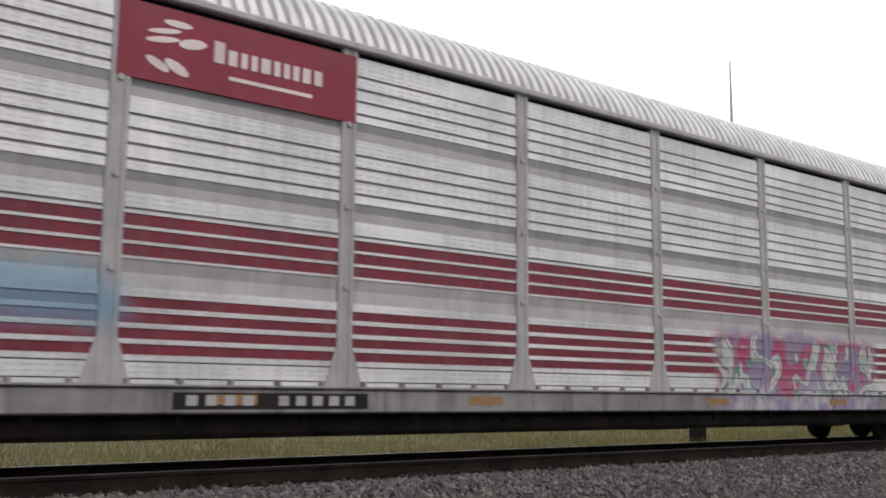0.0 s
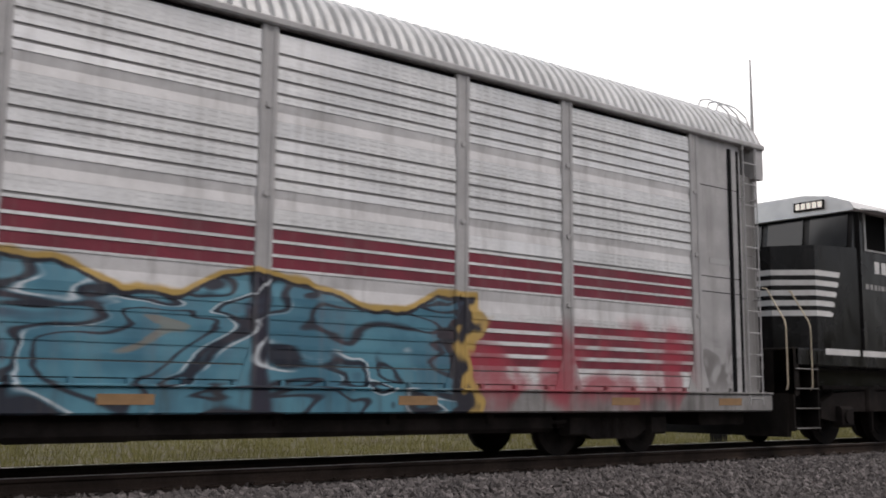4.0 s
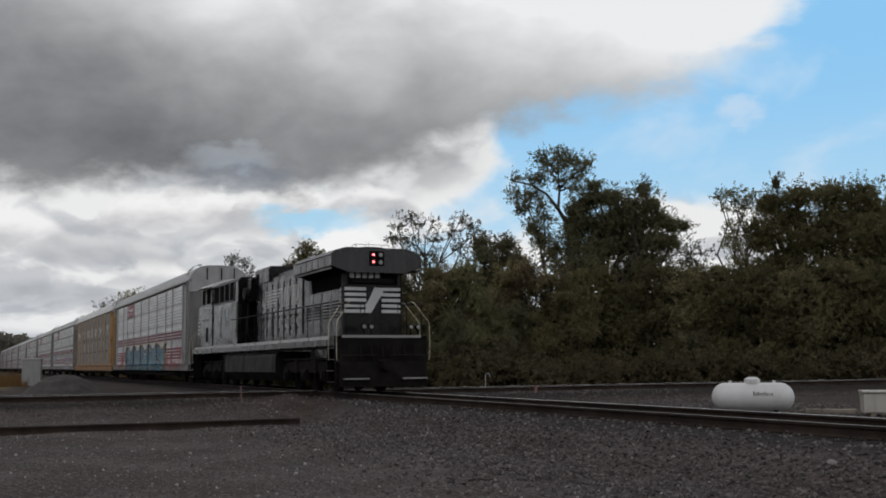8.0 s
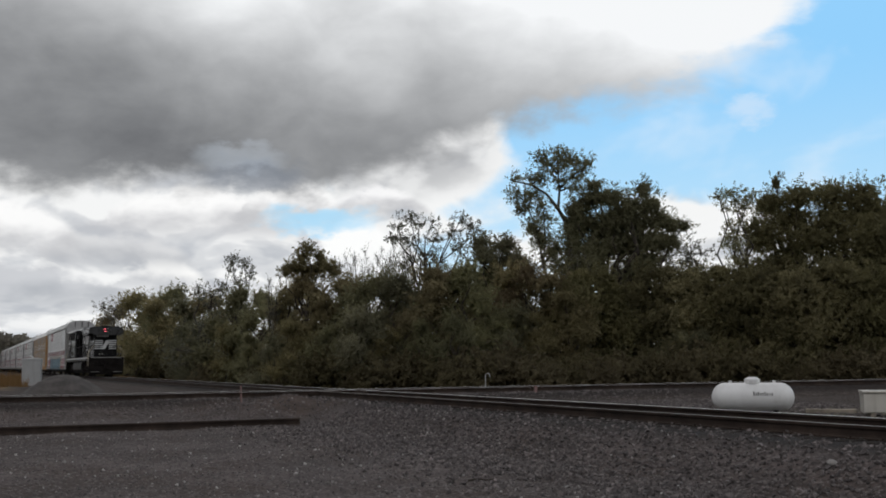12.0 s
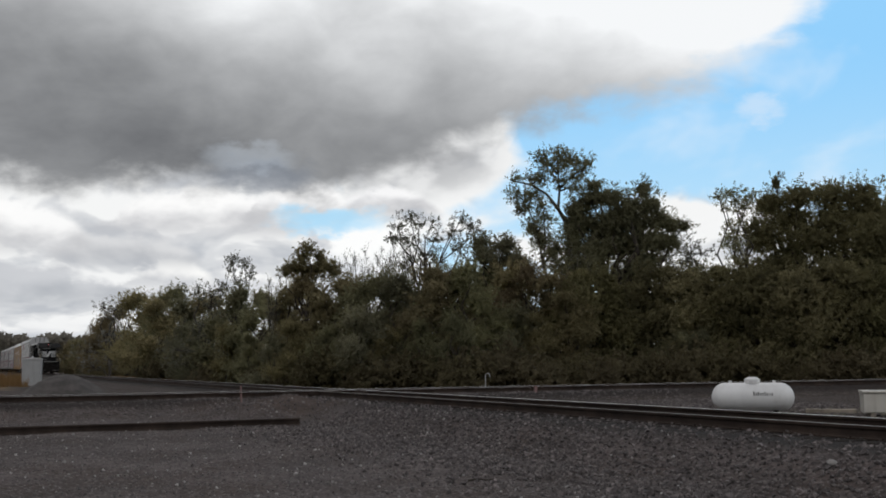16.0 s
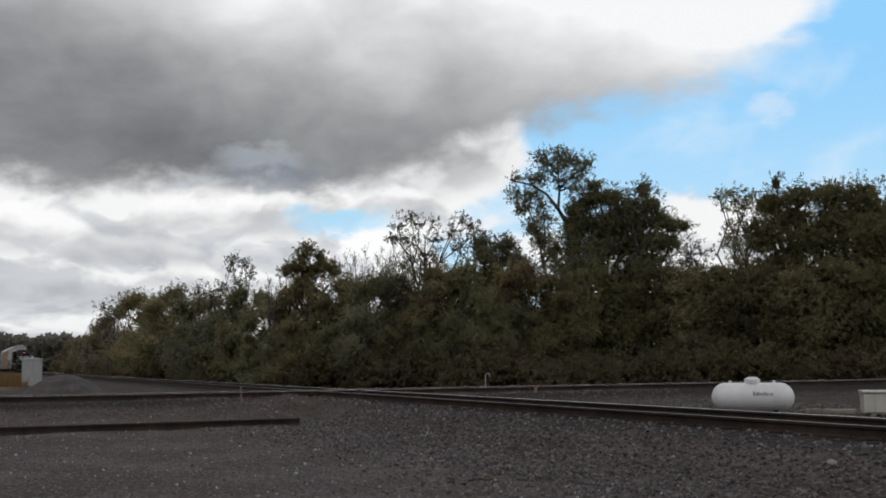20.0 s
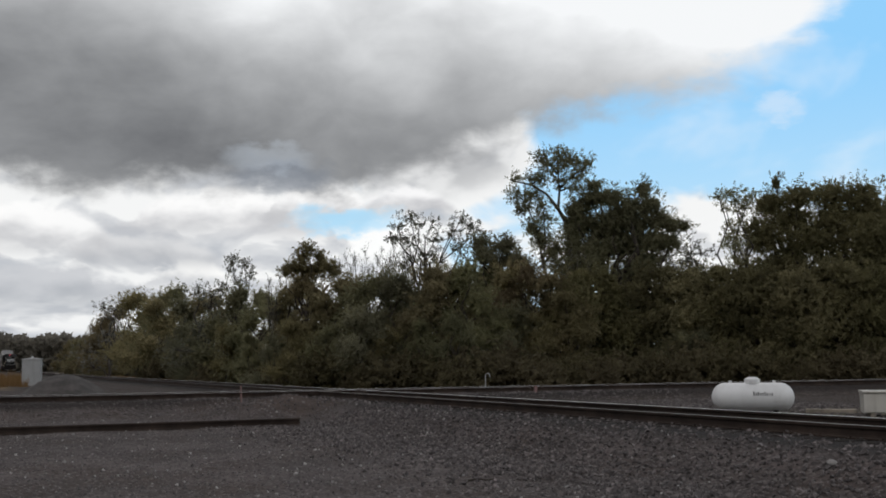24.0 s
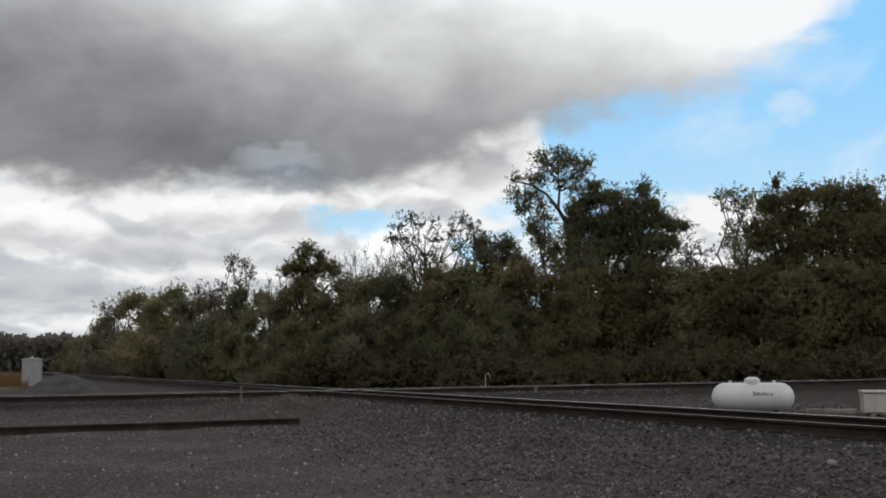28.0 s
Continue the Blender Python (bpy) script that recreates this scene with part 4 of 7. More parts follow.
def silver_layers():
    """From bottom to top: height, height, depth behind the face, material slot."""
    out = [(0.95, 1.0, 0.0, 0), (1.0, 1.013, 0.02, 3), (1.013, 1.172, 0.0, 0), (1.172, 1.188, 0.02, 4), (1.188, 1.251, 0.0, 0)]
    for k in range(4):
        z = 1.251 + 0.163 * k
        out += [(z, z + 0.11, 0.01, 2), (z + 0.11, z + 0.163, 0.0, 0)]
    out += [(1.903, 1.948, 0.0, 0), (1.948, 2.1, (0.004, 0.024), 1), (2.1, 2.243, (0.024, 0.008), 1), (2.243, 2.272, 0.0, 0)]
    for k in range(3):
        z = 2.272 + 0.161 * k
        out += [(z, z + 0.127, 0.01, 2), (z + 0.127, z + 0.161, 0.0, 0)]
    out += [(2.755, 2.785, 0.014, 4), (2.785, 2.952, 0.0, 0), (2.952, 3.07, (0.004, 0.026), 5), (3.07, 3.178, (0.026, 0.008), 5)]
    for z0 in (3.275, 3.44, 3.605, 3.762):
        out += [(out[-1][1], z0, 0.0, 0), (z0, z0 + 0.034, 0.014, 4)]
    out += [(3.796, 3.977, 0.0, 0), (3.977, 4.09, (0.004, 0.026), 5), (4.09, 4.2, (0.026, 0.008), 5)]
    for z0 in (4.285, 4.447, 4.603, 4.765):
        out += [(out[-1][1], z0, 0.0, 0), (z0, z0 + 0.034, 0.014, 4)]
    return out + [(4.799, 5.028, 0.0, 0), (5.028, 5.09, 0.06, 3)]


def layered_panel(x0, x1, y, s, layers):
    """A pressed side panel; s is the side's outward sign."""
    rows, mats = [], []
    for z0, z1, d, mi in layers:
        lo, hi = d if isinstance(d, tuple) else (d, d + (0.006 if mi == 0 and z1 - z0 > 0.08 else 0.0))
        for z, e in ((z0, lo), (z1, hi)):
            rows.append([(x0, s * (y - e), z), (x1, s * (y - e), z)])
        mats += [mi, mi]
    return Geo().sheet(rows, lambda j: mats[j + 1] if j + 1 < len(mats) else mats[-1])


def ribbed_layers():
    out = []
    for z0, z1 in ((1.0, 2.09), (2.142, 3.12), (3.172, 4.09), (4.142, 5.05)):
        n = 11
        h = (z1 - z0) / n
        for k in range(n):
            out += [(z0 + k * h, z0 + (k + 0.35) * h, (0.0, 0.002), 0), (z0 + (k + 0.35) * h, z0 + (k + 0.7) * h, (0.002, 0.010), 0), (z0 + (k + 0.7) * h, z0 + (k + 1.0) * h, (0.010, 0.0), 0)]
        out += [(z1 + 0.001, z1 + 0.05, 0.03, 1)]
    return out


def roof_geo(ribbed):
    g = Geo()
    prof = [(-1.5 + a, z + (0.0 if ribbed else 0.02 * min(1.0, (z - 5.12) / 0.5))) for a, z in ROOF]
    prof = prof + [(-y, z) for y, z in reversed(prof[:-1])]
    xs, x = [], -13.93
    while x < 13.83:
        if ribbed:
            xs += [(x, 0.0), (x + 0.085, 0.0), (x + 0.1, 0.07), (x + 0.165, 0.07), (x + 0.18, 0.0)]
            x += 0.184
        else:
            xs += [(x - 0.04, 0.0), (x - 0.03, -0.012), (x + 0.03, -0.012), (x + 0.04, 0.0)]
            x += 0.9
    xs.append((13.93, 0.0))
    g.sheet([[(x, y * (1 - d * 0.5), z - d * (0.4 + 0.6 * min(1.0, (z - 5.12) / 0.5))) for y, z in prof] for x, d in xs])
    return g


def truck_geo():
    """Side frames with spring pockets, bolster and axle boxes."""
    frame_g = Geo()
    for s in (-1, 1):
        y = s * 1.0
        prof = [(-1.2, 0.42), (-1.2, 0.6), (-0.9, 0.66), (-0.45, 0.75), (0.45, 0.75), (0.9, 0.66), (1.2, 0.6), (1.2, 0.42), (0.75, 0.38), (0.45, 0.24), (-0.45, 0.24), (-0.75, 0.38)]
        frame_g.prism(prof, "y", y - 0.09, y + 0.09)
        for a in (-0.89, 0.89):
            frame_g.box(a - 0.17, a + 0.17, min(y, y + s * 0.2), max(y, y + s * 0.2), 0.3, 0.58, 0.03)
        for a in (-0.22, 0, 0.22):
            frame_g.ring(a, y + s * 0.06, "z", 0.27, 0.55, 0.075, 10)
    frame_g.box(-0.25, 0.25, -1.05, 1.05, 0.45, 0.66, 0.03)
    return frame_g


def wheelset_geo(r, track=0.7535):
    g, disc = Geo(), Geo()
    for s in (-1, 1):
        a = s * track
        g.ring(0, 0, "y", a - s * 0.085, a - s * 0.055, r + 0.028, 24)
        g.ring(0, 0, "y", a - s * 0.055, a + s * 0.05, r, 24)
        disc.ring(0, 0, "y", a + s * 0.02, a + s * 0.062, r * 0.72, 20)
        disc.ring(0, 0, "y", a + s * 0.03, a + s * 0.14, r * 0.28, 12)
        for k in range(4):
            t = k * math.pi / 2
            disc.box(r * 0.5 * math.cos(t) - 0.03, r * 0.5 * math.cos(t) + 0.03, min(a + s * 0.06, a + s * 0.075), max(a + s * 0.06, a + s * 0.075),
                     r * 0.5 * math.sin(t) - 0.03, r * 0.5 * math.sin(t) + 0.03)
    g.ring(0, 0, "y", -track, track, 0.085, 10)
    return g, disc


SHARED = {}


def shared(name, make):
    if name not in SHARED:
        SHARED[name] = make()
    return SHARED[name]


def add_truck(parent, x):
    t = part("truck", shared("truck", lambda: truck_geo().mesh("truck", GEAR)), None, parent, "dark cast steel two-axle truck")
    t.location = (x, 0, 0)
    for a in (-0.89, 0.89):
        w = part("wheelset", shared("wheelset", lambda: car_wheels()), None, t, "steel wheels on an axle")
        w.location = (a, 0, 0.42)


def car_wheels():
    g, disc = wheelset_geo(0.42)
    g.add(disc.v, disc.f, 1)
    return g.mesh("wheelset", [GEAR, GEAR])


def end_plan(s):
    """The plan of the rounded end doors."""
    h = [(13.42, -1.40), (13.84, -1.38), (13.98, -1.31), (14.08, -1.18), (14.15, -0.98), (14.18, -0.6)]
    h += [(a, -b) for a, b in reversed(h)]
    pts = h + [(13.0, 1.40), (13.0, -1.40)]
    return [(s * a, b) for a, b in pts]


def build_autorack(name, label, tan, mats, band=None, detail=True):
    """A closed car carrier: sill, posts, side panels, end doors, roof, trucks. The front is towards -x."""
    panel_m, post_m, red_m, sill_m, end_m, roof_m = mats
    band = band or post_m
    car = thing(name, label, "train car", group="train cars")
    sill_lo, sill_hi = (0.57, 0.95) if tan else (0.64, 0.95)
    for s in (-1, 1):
        g = Geo()
        g.box(-14.05, 14.05, min(s * 1.5, s * 1.34), max(s * 1.5, s * 1.34), sill_lo, sill_hi - 0.03, 0.02)
        g.box(-14.05, 14.05, min(s * 1.53, s * 1.3), max(s * 1.53, s * 1.3), sill_hi - 0.028, sill_hi, 0.006)
        for x in np.arange(-13.0, 13.1, 0.59):
            g.box(x - 0.025, x + 0.025, min(s * 1.505, s * 1.45), max(s * 1.505, s * 1.45), sill_hi, sill_hi + 0.06)
        sill = part("side_sill", g, sill_m, car, "dented side sill")
        if tan:
            for x in np.arange(-12.2, 12.1, 0.59):
                part("footing", shared("footing", lambda: Geo().box(-0.265, 0.265, -0.006, 0.006, 0.0, 0.1).mesh("footing", TAN)), None, sill).location = (x, s * 1.456, sill_hi + 0.005)
        for x in ((-12.0, -8.9, -4.4, -0.6, 3.4, 6.5, 9.5, 12.6) if tan else (-12.6, -5.9, -2.2, 2.9, 6.6, 10.4, 12.9)):
            r = part("reflector", shared("reflector_tan" if tan else "reflector", lambda: (Geo().box(-0.2, 0.2, -0.003, 0.003, 0.02, 0.1) if tan else Geo().box(-0.3, 0.3, -0.003, 0.003, 0.0, 0.11)).mesh("reflector", AMBER if tan else ORANGE)), None, sill, "amber reflector patch" if tan else "faded orange reflector patch")
            r.location = (x, s * 1.503, sill_lo + (0.2 if tan else 0.1))
        edges = sorted([-p for p in POSTS] + POSTS)
        for x0, x1 in zip(edges, edges[1:]):
            if tan:
                p = part("side_panel", layered_panel(x0 + 0.1, x1 - 0.1, 1.452, s, ribbed_layers()), [panel_m, SLOT], car)
            else:
                p = part("side_panel", layered_panel(x0 + 0.1, x1 - 0.1, 1.448, s, silver_layers()), [panel_m, band, red_m, SLOT, GROOVE, BAND if band is post_m else band], car)
        for x in edges:
            g = Geo()
            if tan:
                g.prism([(x - 0.29, 0.95), (x + 0.29, 0.95), (x + 0.15, 1.75), (x + 0.125, 2.0), (x - 0.125, 2.0), (x - 0.15, 1.75)], "y", s * 1.405, s * 1.462)
                for a in (-0.095, 0.095):
                    g.box(x + a - 0.042, x + a + 0.042, min(s * 1.39, s * 1.485), max(s * 1.39, s * 1.485), 0.95, 5.12, 0.012)
                g.prism([(x - 0.32, 4.95), (x + 0.32, 4.95), (x + 0.36, 5.1), (x - 0.36, 5.1)], "y", s * 1.40, s * 1.468)
            else:
                g.prism([(x - 0.27, 0.95), (x + 0.27, 0.95), (x + 0.105, 1.45), (x - 0.105, 1.45)], "y", s * 1.405, s * 1.458)
                for a in (-0.075, 0.075):
                    g.box(x + a - 0.036, x + a + 0.036, min(s * 1.39, s * 1.47), max(s * 1.39, s * 1.47), 0.95, 5.12, 0.015)
                g.box(x - 0.1, x + 0.1, min(s * 1.39, s * 1.452), max(s * 1.39, s * 1.452), 0.95, 5.12)
                for z in (2.14, 3.12, 4.15):
                    g.ring(x, z, "y", s * 1.44, s * 1.475, 0.04, 8)
            post = part("post", g, post_m, car)
            if tan:
                # darker sill tan paints in the shade between the two flanges
                part("web", Geo().box(x - 0.052, x + 0.052, min(s * 1.39, s * 1.452), max(s * 1.39, s * 1.452), 1.5, 5.05), TANSILL, post, "post channel, painted darker for its shade")
                for z in (2.12, 3.15, 4.12):
                    k = part("bracket", shared("bracket", lambda: Geo().prism([(0.18 * a, 0.12 * b) for a, b in ((-1, -0.3), (-0.5, -0.45), (-0.4, -1), (0.4, -1), (0.5, -0.45), (1, -0.3), (1, 0.3), (0.5, 0.45), (0.4, 1), (-0.4, 1), (-0.5, 0.45), (-1, 0.3))], "y", -0.012, 0.012).ring(0.0, 0.0, "y", -0.018, 0.018, 0.07, 12).mesh("bracket", TANPALE)), None, post, "worn pale post bracket")
                    k.location = (x, s * 1.498, z)
        part("eave", Geo().box(-14.05, 14.05, min(s * 1.52, s * 1.36), max(s * 1.52, s * 1.36), 5.1, 5.2, 0.02), post_m if not tan else ROOFW, car)
        if tan:
            rng = random.Random(8)
            g = Geo()
            for x0, x1 in zip(edges, edges[1:]):
                for r, z in enumerate((4.0, 3.91, 3.82, 3.73, 3.64)):
                    x = x0 + 0.25 + 0.06 * r
                    while x < x1 - 0.25:
                        if noise.noise((x * 0.8, z * 1.5, 3.1)) > -0.3 and rng.random() < 0.85:
                            g.box(x, x + rng.uniform(0.045, 0.075), min(s * 1.453, s * 1.458), max(s * 1.453, s * 1.458), z, z + 0.03)
                        x += 0.135
                for z in (2.95, 2.84, 2.73, 2.62, 2.51, 2.4, 2.28, 1.9, 1.75, 1.5):
                    x = x0 + 0.3
                    while x < x1 - 0.3:
                        if noise.noise((x * 0.7, z * 1.1, 9.1)) > 0.05 and rng.random() < 0.6:
                            g.box(x, x + rng.uniform(0.03, 0.06), min(s * 1.453, s * 1.458), max(s * 1.453, s * 1.458), z, z + 0.022)
                        x += 0.135
                g.box(x0 + 0.25, x1 - rng.uniform(0.2, 1.2), min(s * 1.453, s * 1.458), max(s * 1.453, s * 1.458), 3.5, 3.525)
                g.box(x0 + 0.25, x1 - rng.uniform(0.2, 0.9), min(s * 1.453, s * 1.458), max(s * 1.453, s * 1.458), 4.075, 4.1)
            tagged(part("hole_light_dashes", g, HOLE_LIGHT, car, "white dashes painted for sky light through the punched panels"), kind="stuff")
        for e in (-1, 1):
            g = Geo()
            xa, xb = sorted((e * 12.27, e * 13.46))
            g.box(xa, xb, min(s * 1.42, s * 1.36), max(s * 1.42, s * 1.36), 0.95, 5.1)
            ep = part("end_panel", g, end_m, car, "plain steel end panel")
            part("placard", Geo().box(xa + 0.3, xb - 0.35, min(s * 1.425, s * 1.42), max(s * 1.425, s * 1.42), 3.02, 3.11), CABINET, ep, "small worn placard")
            for a in (0.25, 0.55) if tan else ():
                part("vent", Geo().box(xa + a, xa + a + 0.2, min(s * 1.424, s * 1.42), max(s * 1.424, s * 1.42), 4.78, 4.96), SLOT, ep)
            for z in (2.55, 2.8, 4.3):
                part("seam", Geo().box(xa + 0.08, xb - 0.1, min(s * 1.423, s * 1.42), max(s * 1.423, s * 1.42), z, z + 0.012), SLOT, ep)
            g = Geo()
            for k in range(2):
                xm = e * (13.14 + 0.24 * k)
                g.box(xm - 0.035, xm + 0.035, min(s * 1.36, s * (1.46 - 0.03 * k)), max(s * 1.36, s * (1.46 - 0.03 * k)), 0.9, 5.0, 0.01)
            part("door_post", g, TANSILL if tan else (SLOT if e > 0 else SILLG), car)
    for e in (-1, 1):
        g = Geo().prism(end_plan(e), "z", 0.95, 5.06 if tan else 4.62)
        d = part("end_door", g, TAN_DOOR if tan else GREY_DOOR, car, "rounded folding end doors")
        for a, b in ((13.84, 1.385), (14.0, 1.30), (14.1, 1.15), (14.165, 0.9), (14.185, 0.5)) if detail else ():
            st = part("door_stile", shared("stile_tan" if tan else "stile", lambda: Geo().ring(0, 0, "z", 1.0, 4.55, 0.018, 6).mesh("door_stile", TAN_DOOR if tan else GREY_DOOR)), None, d)
            st.location = (e * a, -b, 0)
        g = Geo()
        for z in np.arange(1.4, 4.6, 0.46):
            g.prism([(a * 1.0012, b * 1.006) for a, b in end_plan(e)], "z", z, z + 0.02)
        part("door_rib", g, TAN_DOOR if tan else GREY_DOOR, d)
        cap = [(-1.5 + a, z) for a, z in ROOF] + [(1.5 - a, z) for a, z in reversed(ROOF[:-1])]
        g = Geo().prism([(y * 0.985, z - 0.015) for y, z in [(-1.5, 5.06 if tan else 4.6)] + cap + [(1.5, 5.06 if tan else 4.6)]], "x", e * 13.79, e * 14.05)
        c = part("end_cap", g, roof_m if tan else end_m, car, "pale roof end sheet")
        for y in () if tan else (-0.62, 0.1, 0.75):
            o = part("slot", shared("slot", lambda: Geo().box(-0.004, 0.004, -0.035, 0.035, 5.2, 5.8).mesh("slot", SLOT)), None, c)
            o.location = (e * 14.054, y, 0)
        for s in (-1, 1):
            g = Geo()
            for a in (0.0, 0.36):
                g.tube([(e * (13.44 + a), s * 1.5, 0.75), (e * (13.44 + a), s * 1.5, 5.15)], 0.014)
            for z in np.arange(0.85, 5.1, 0.36):
                g.tube([(e * 13.44, s * 1.5, z), (e * 13.8, s * 1.5, z)], 0.012)
            for z in (0.9, 2.5, 4.2, 5.05):
                g.tube([(e * 13.44, s * 1.35, z), (e * 13.44, s * 1.5, z)], 0.014)
                g.tube([(e * 13.8, s * 1.2, z), (e * 13.8, s * 1.5, z)], 0.014)
            if e > 0:
                part("ladder", g, end_m, car)
            for a in (13.2, 13.45, 13.7):
                gi = part("grab_iron", shared("grab_iron", lambda: Geo().tube([(0, 0.8, 5.9), (0, 0.84, 6.0), (0, 1.0, 5.98), (0, 1.2, 5.87), (0, 1.4, 5.66), (0, 1.49, 5.42)], 0.014).mesh("grab_iron", GREY)), None, car)
                gi.matrix_basis = pose(e * a, 0, 0, 0, 0, 180 if s < 0 else 0)
        g = Geo().box(min(e * 13.9, e * 14.2), max(e * 13.9, e * 14.2), -0.12, 0.12, 0.72, 0.98, 0.04)
        g.box(min(e * 14.15, e * 14.46), max(e * 14.15, e * 14.46), -0.16, 0.16, 0.68, 1.02, 0.06)
        part("coupler", g, SOOT, car)
        if tan and e < 0:
            g = Geo().box(min(e * 14.16, e * 14.44), max(e * 14.16, e * 14.44), -1.2, -0.55, 3.1, 3.16).box(min(e * 14.16, e * 14.42), max(e * 14.16, e * 14.42), -1.15, -0.6, 3.16, 3.3, 0.03)
            part("brake_platform", g, SOOT, car, "dark brake platform on the end door")
        g = Geo().box(min(e * 13.9, e * 14.08), max(e * 13.9, e * 14.08), -1.335, 1.335, 0.66, 0.94, 0.02)
        part("end_sill", g, sill_m, car)
        g = Geo()
        for y in (-0.75, -0.45, 0.4):
            g.tube([(e * 13.9, y, 0.75), (e * 14.1, y, 0.5), (e * 14.3, y * 0.8, 0.42)], 0.035)
        g.box(min(e * 12.6, e * 13.8), max(e * 12.6, e * 13.8), -1.1, 1.1, 0.42, 0.64, 0.04)
        part("brake_gear", g, GEAR, car)
        add_truck(car, e * 10.6)
    part("roof", roof_geo(not tan), roof_m, car, "white painted roof" if tan else "ribbed steel roof", smooth=False)
    g = Geo().box(-13.77, 13.77, -1.3, 1.3, 0.62, 0.92)
    g.box(-9.2, 9.2, -1.2, 1.2, 0.36, 0.62, 0.06)
    for x in np.arange(-8, 8.1, 1.6):
        g.box(x - 0.05, x + 0.05, -1.25, 1.25, 0.5, 0.62)
    g.ring(-0.55, 0.5, "x", 2.0, 3.3, 0.18, 12)
    g.tube([(-9.5, -1.15, 0.5), (9.5, -1.15, 0.5)], 0.03)
    part("underframe", g, GEAR, car, "dark underframe with brake gear")
    # added black box in place of the car's unlit inside
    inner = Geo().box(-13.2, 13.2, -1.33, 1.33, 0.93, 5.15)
    part("inner_dark_box", inner, SLOT, car)
    return car


def add_emblem(car, s=-1):
    """A red sign with a leaf-like emblem and a bar where its word stands."""
    x0, x1, y = -7.14, -4.60, s * 1.475
    sign = part("sign", Geo().box(x0 - 0.25, x1 + 0.25, min(y, s * 1.40), max(y, s * 1.40), 4.17, 5.02), SIGN, car, "dark red company sign")
    y2 = s * 1.481
    for k, (a, b, w, h, t) in enumerate([(0.2, 0.2, 0.15, 0.05, -25), (0.42, 0.2, 0.16, 0.06, -25), (0.25, 0.48, 0.2, 0.035, 10), (0.27, 0.58, 0.2, 0.03, 10), (0.6, 0.5, 0.17, 0.06, 10), (0.42, 0.69, 0.17, 0.04, 0)]):
        pts = []
        for i in range(12):
            u = 2 * math.pi * i / 12
            p, q = w * math.cos(u), h * math.sin(u)
            pts.append((x0 + a + p * math.cos(radians(t)) - q * math.sin(radians(t)), 4.17 + b + p * math.sin(radians(t)) + q * math.cos(radians(t))))
        part("emblem_leaf", Geo().prism(pts, "y", y, y2), SIGNPALE, sign, "pale leaf shape of the emblem")
    x = x0 + 0.86
    for w, h in ((0.13, 0.25), (0.11, 0.18), (0.08, 0.18), (0.08, 0.18), (0.12, 0.18), (0.08, 0.18), (0.08, 0.18), (0.08, 0.18), (0.11, 0.18), (0.11, 0.18)):
        part("lettering_bar", Geo().box(x, x + w, min(y, y2), max(y, y2), 4.53, 4.53 + h, 0.01), SIGNPALE, sign, "pale bar in place of a letter")
        x += w + 0.05
    part("underline_bar", Geo().box(x0 + 1.05, x0 + 2.15, min(y, y2), max(y, y2), 4.36, 4.405), SIGNPALE, sign, "pale bar in place of small print")


def add_number(car, x0, x1, s=-1):
    y, y2 = s * 1.5, s * 1.507
    p = part("number_patch", Geo().box(x0, x1, min(y, s * 1.504), max(y, s * 1.504), 0.69, 0.87), TANKG, car, "dark number patch")
    x = x0 + 0.15
    for k in range(10):
        if k != 4:
            part("number_bar", Geo().box(x, x + 0.13, min(y, y2), max(y, y2), 0.73, 0.84), GREY, p, "pale bar in place of a digit")
        x += 0.225


# ---- locomotive: x runs from the front coupling to the rear one ----
def loco_truck(parent, x):
    g = Geo()
    for s in (-1, 1):
        y = s * 1.05
        prof = [(-2.75, 0.5), (-2.75, 0.78), (-2.3, 0.95), (-1.2, 1.0), (1.2, 1.0), (2.3, 0.95), (2.75, 0.78), (2.75, 0.5), (2.2, 0.42), (1.7, 0.62), (0.4, 0.62), (0.0, 0.45),
                (-0.4, 0.62), (-1.7, 0.62), (-2.2, 0.42)]
        g.prism(prof, "y", y - 0.1, y + 0.1)
        for a in (-2.05, 0.0, 2.05):
            g.box(a - 0.2, a + 0.2, min(y, y + s * 0.22), max(y, y + s * 0.22), 0.33, 0.72, 0.05)
            g.ring(a, 0.53, "y", y + s * 0.2, y + s * 0.26, 0.13, 10)
        for a in (-1.05, 1.05):
            g.box(a - 0.16, a + 0.16, min(y, y + s * 0.16), max(y, y + s * 0.16), 0.62, 1.05, 0.04)
            g.tube([(a, y + s * 0.12, 0.25), (a, y + s * 0.12, 0.8)], 0.035)
        g.box(-2.7, 2.7, min(y + s * 0.02, y + s * 0.12), max(y + s * 0.02, y + s * 0.12), 1.02, 1.1, 0.02)
    g.box(-2.3, 2.3, -0.9, 0.9, 0.6, 0.9)
    t = part("truck", g, TRUCKG, parent, "dusty three-axle locomotive truck")
    t.location = (x, 0, 0)
    for a in (-2.05, 0.0, 2.05):
        w = part("wheelset", shared("drivers", drive_wheels), None, t, "large driving wheels on an axle")
        w.location = (a, 0, 0.53)


def drive_wheels():
    g, disc = wheelset_geo(0.53)
    g.add(disc.v, disc.f, 1)
    return g.mesh("wheelset", [SOOT, SOOT])


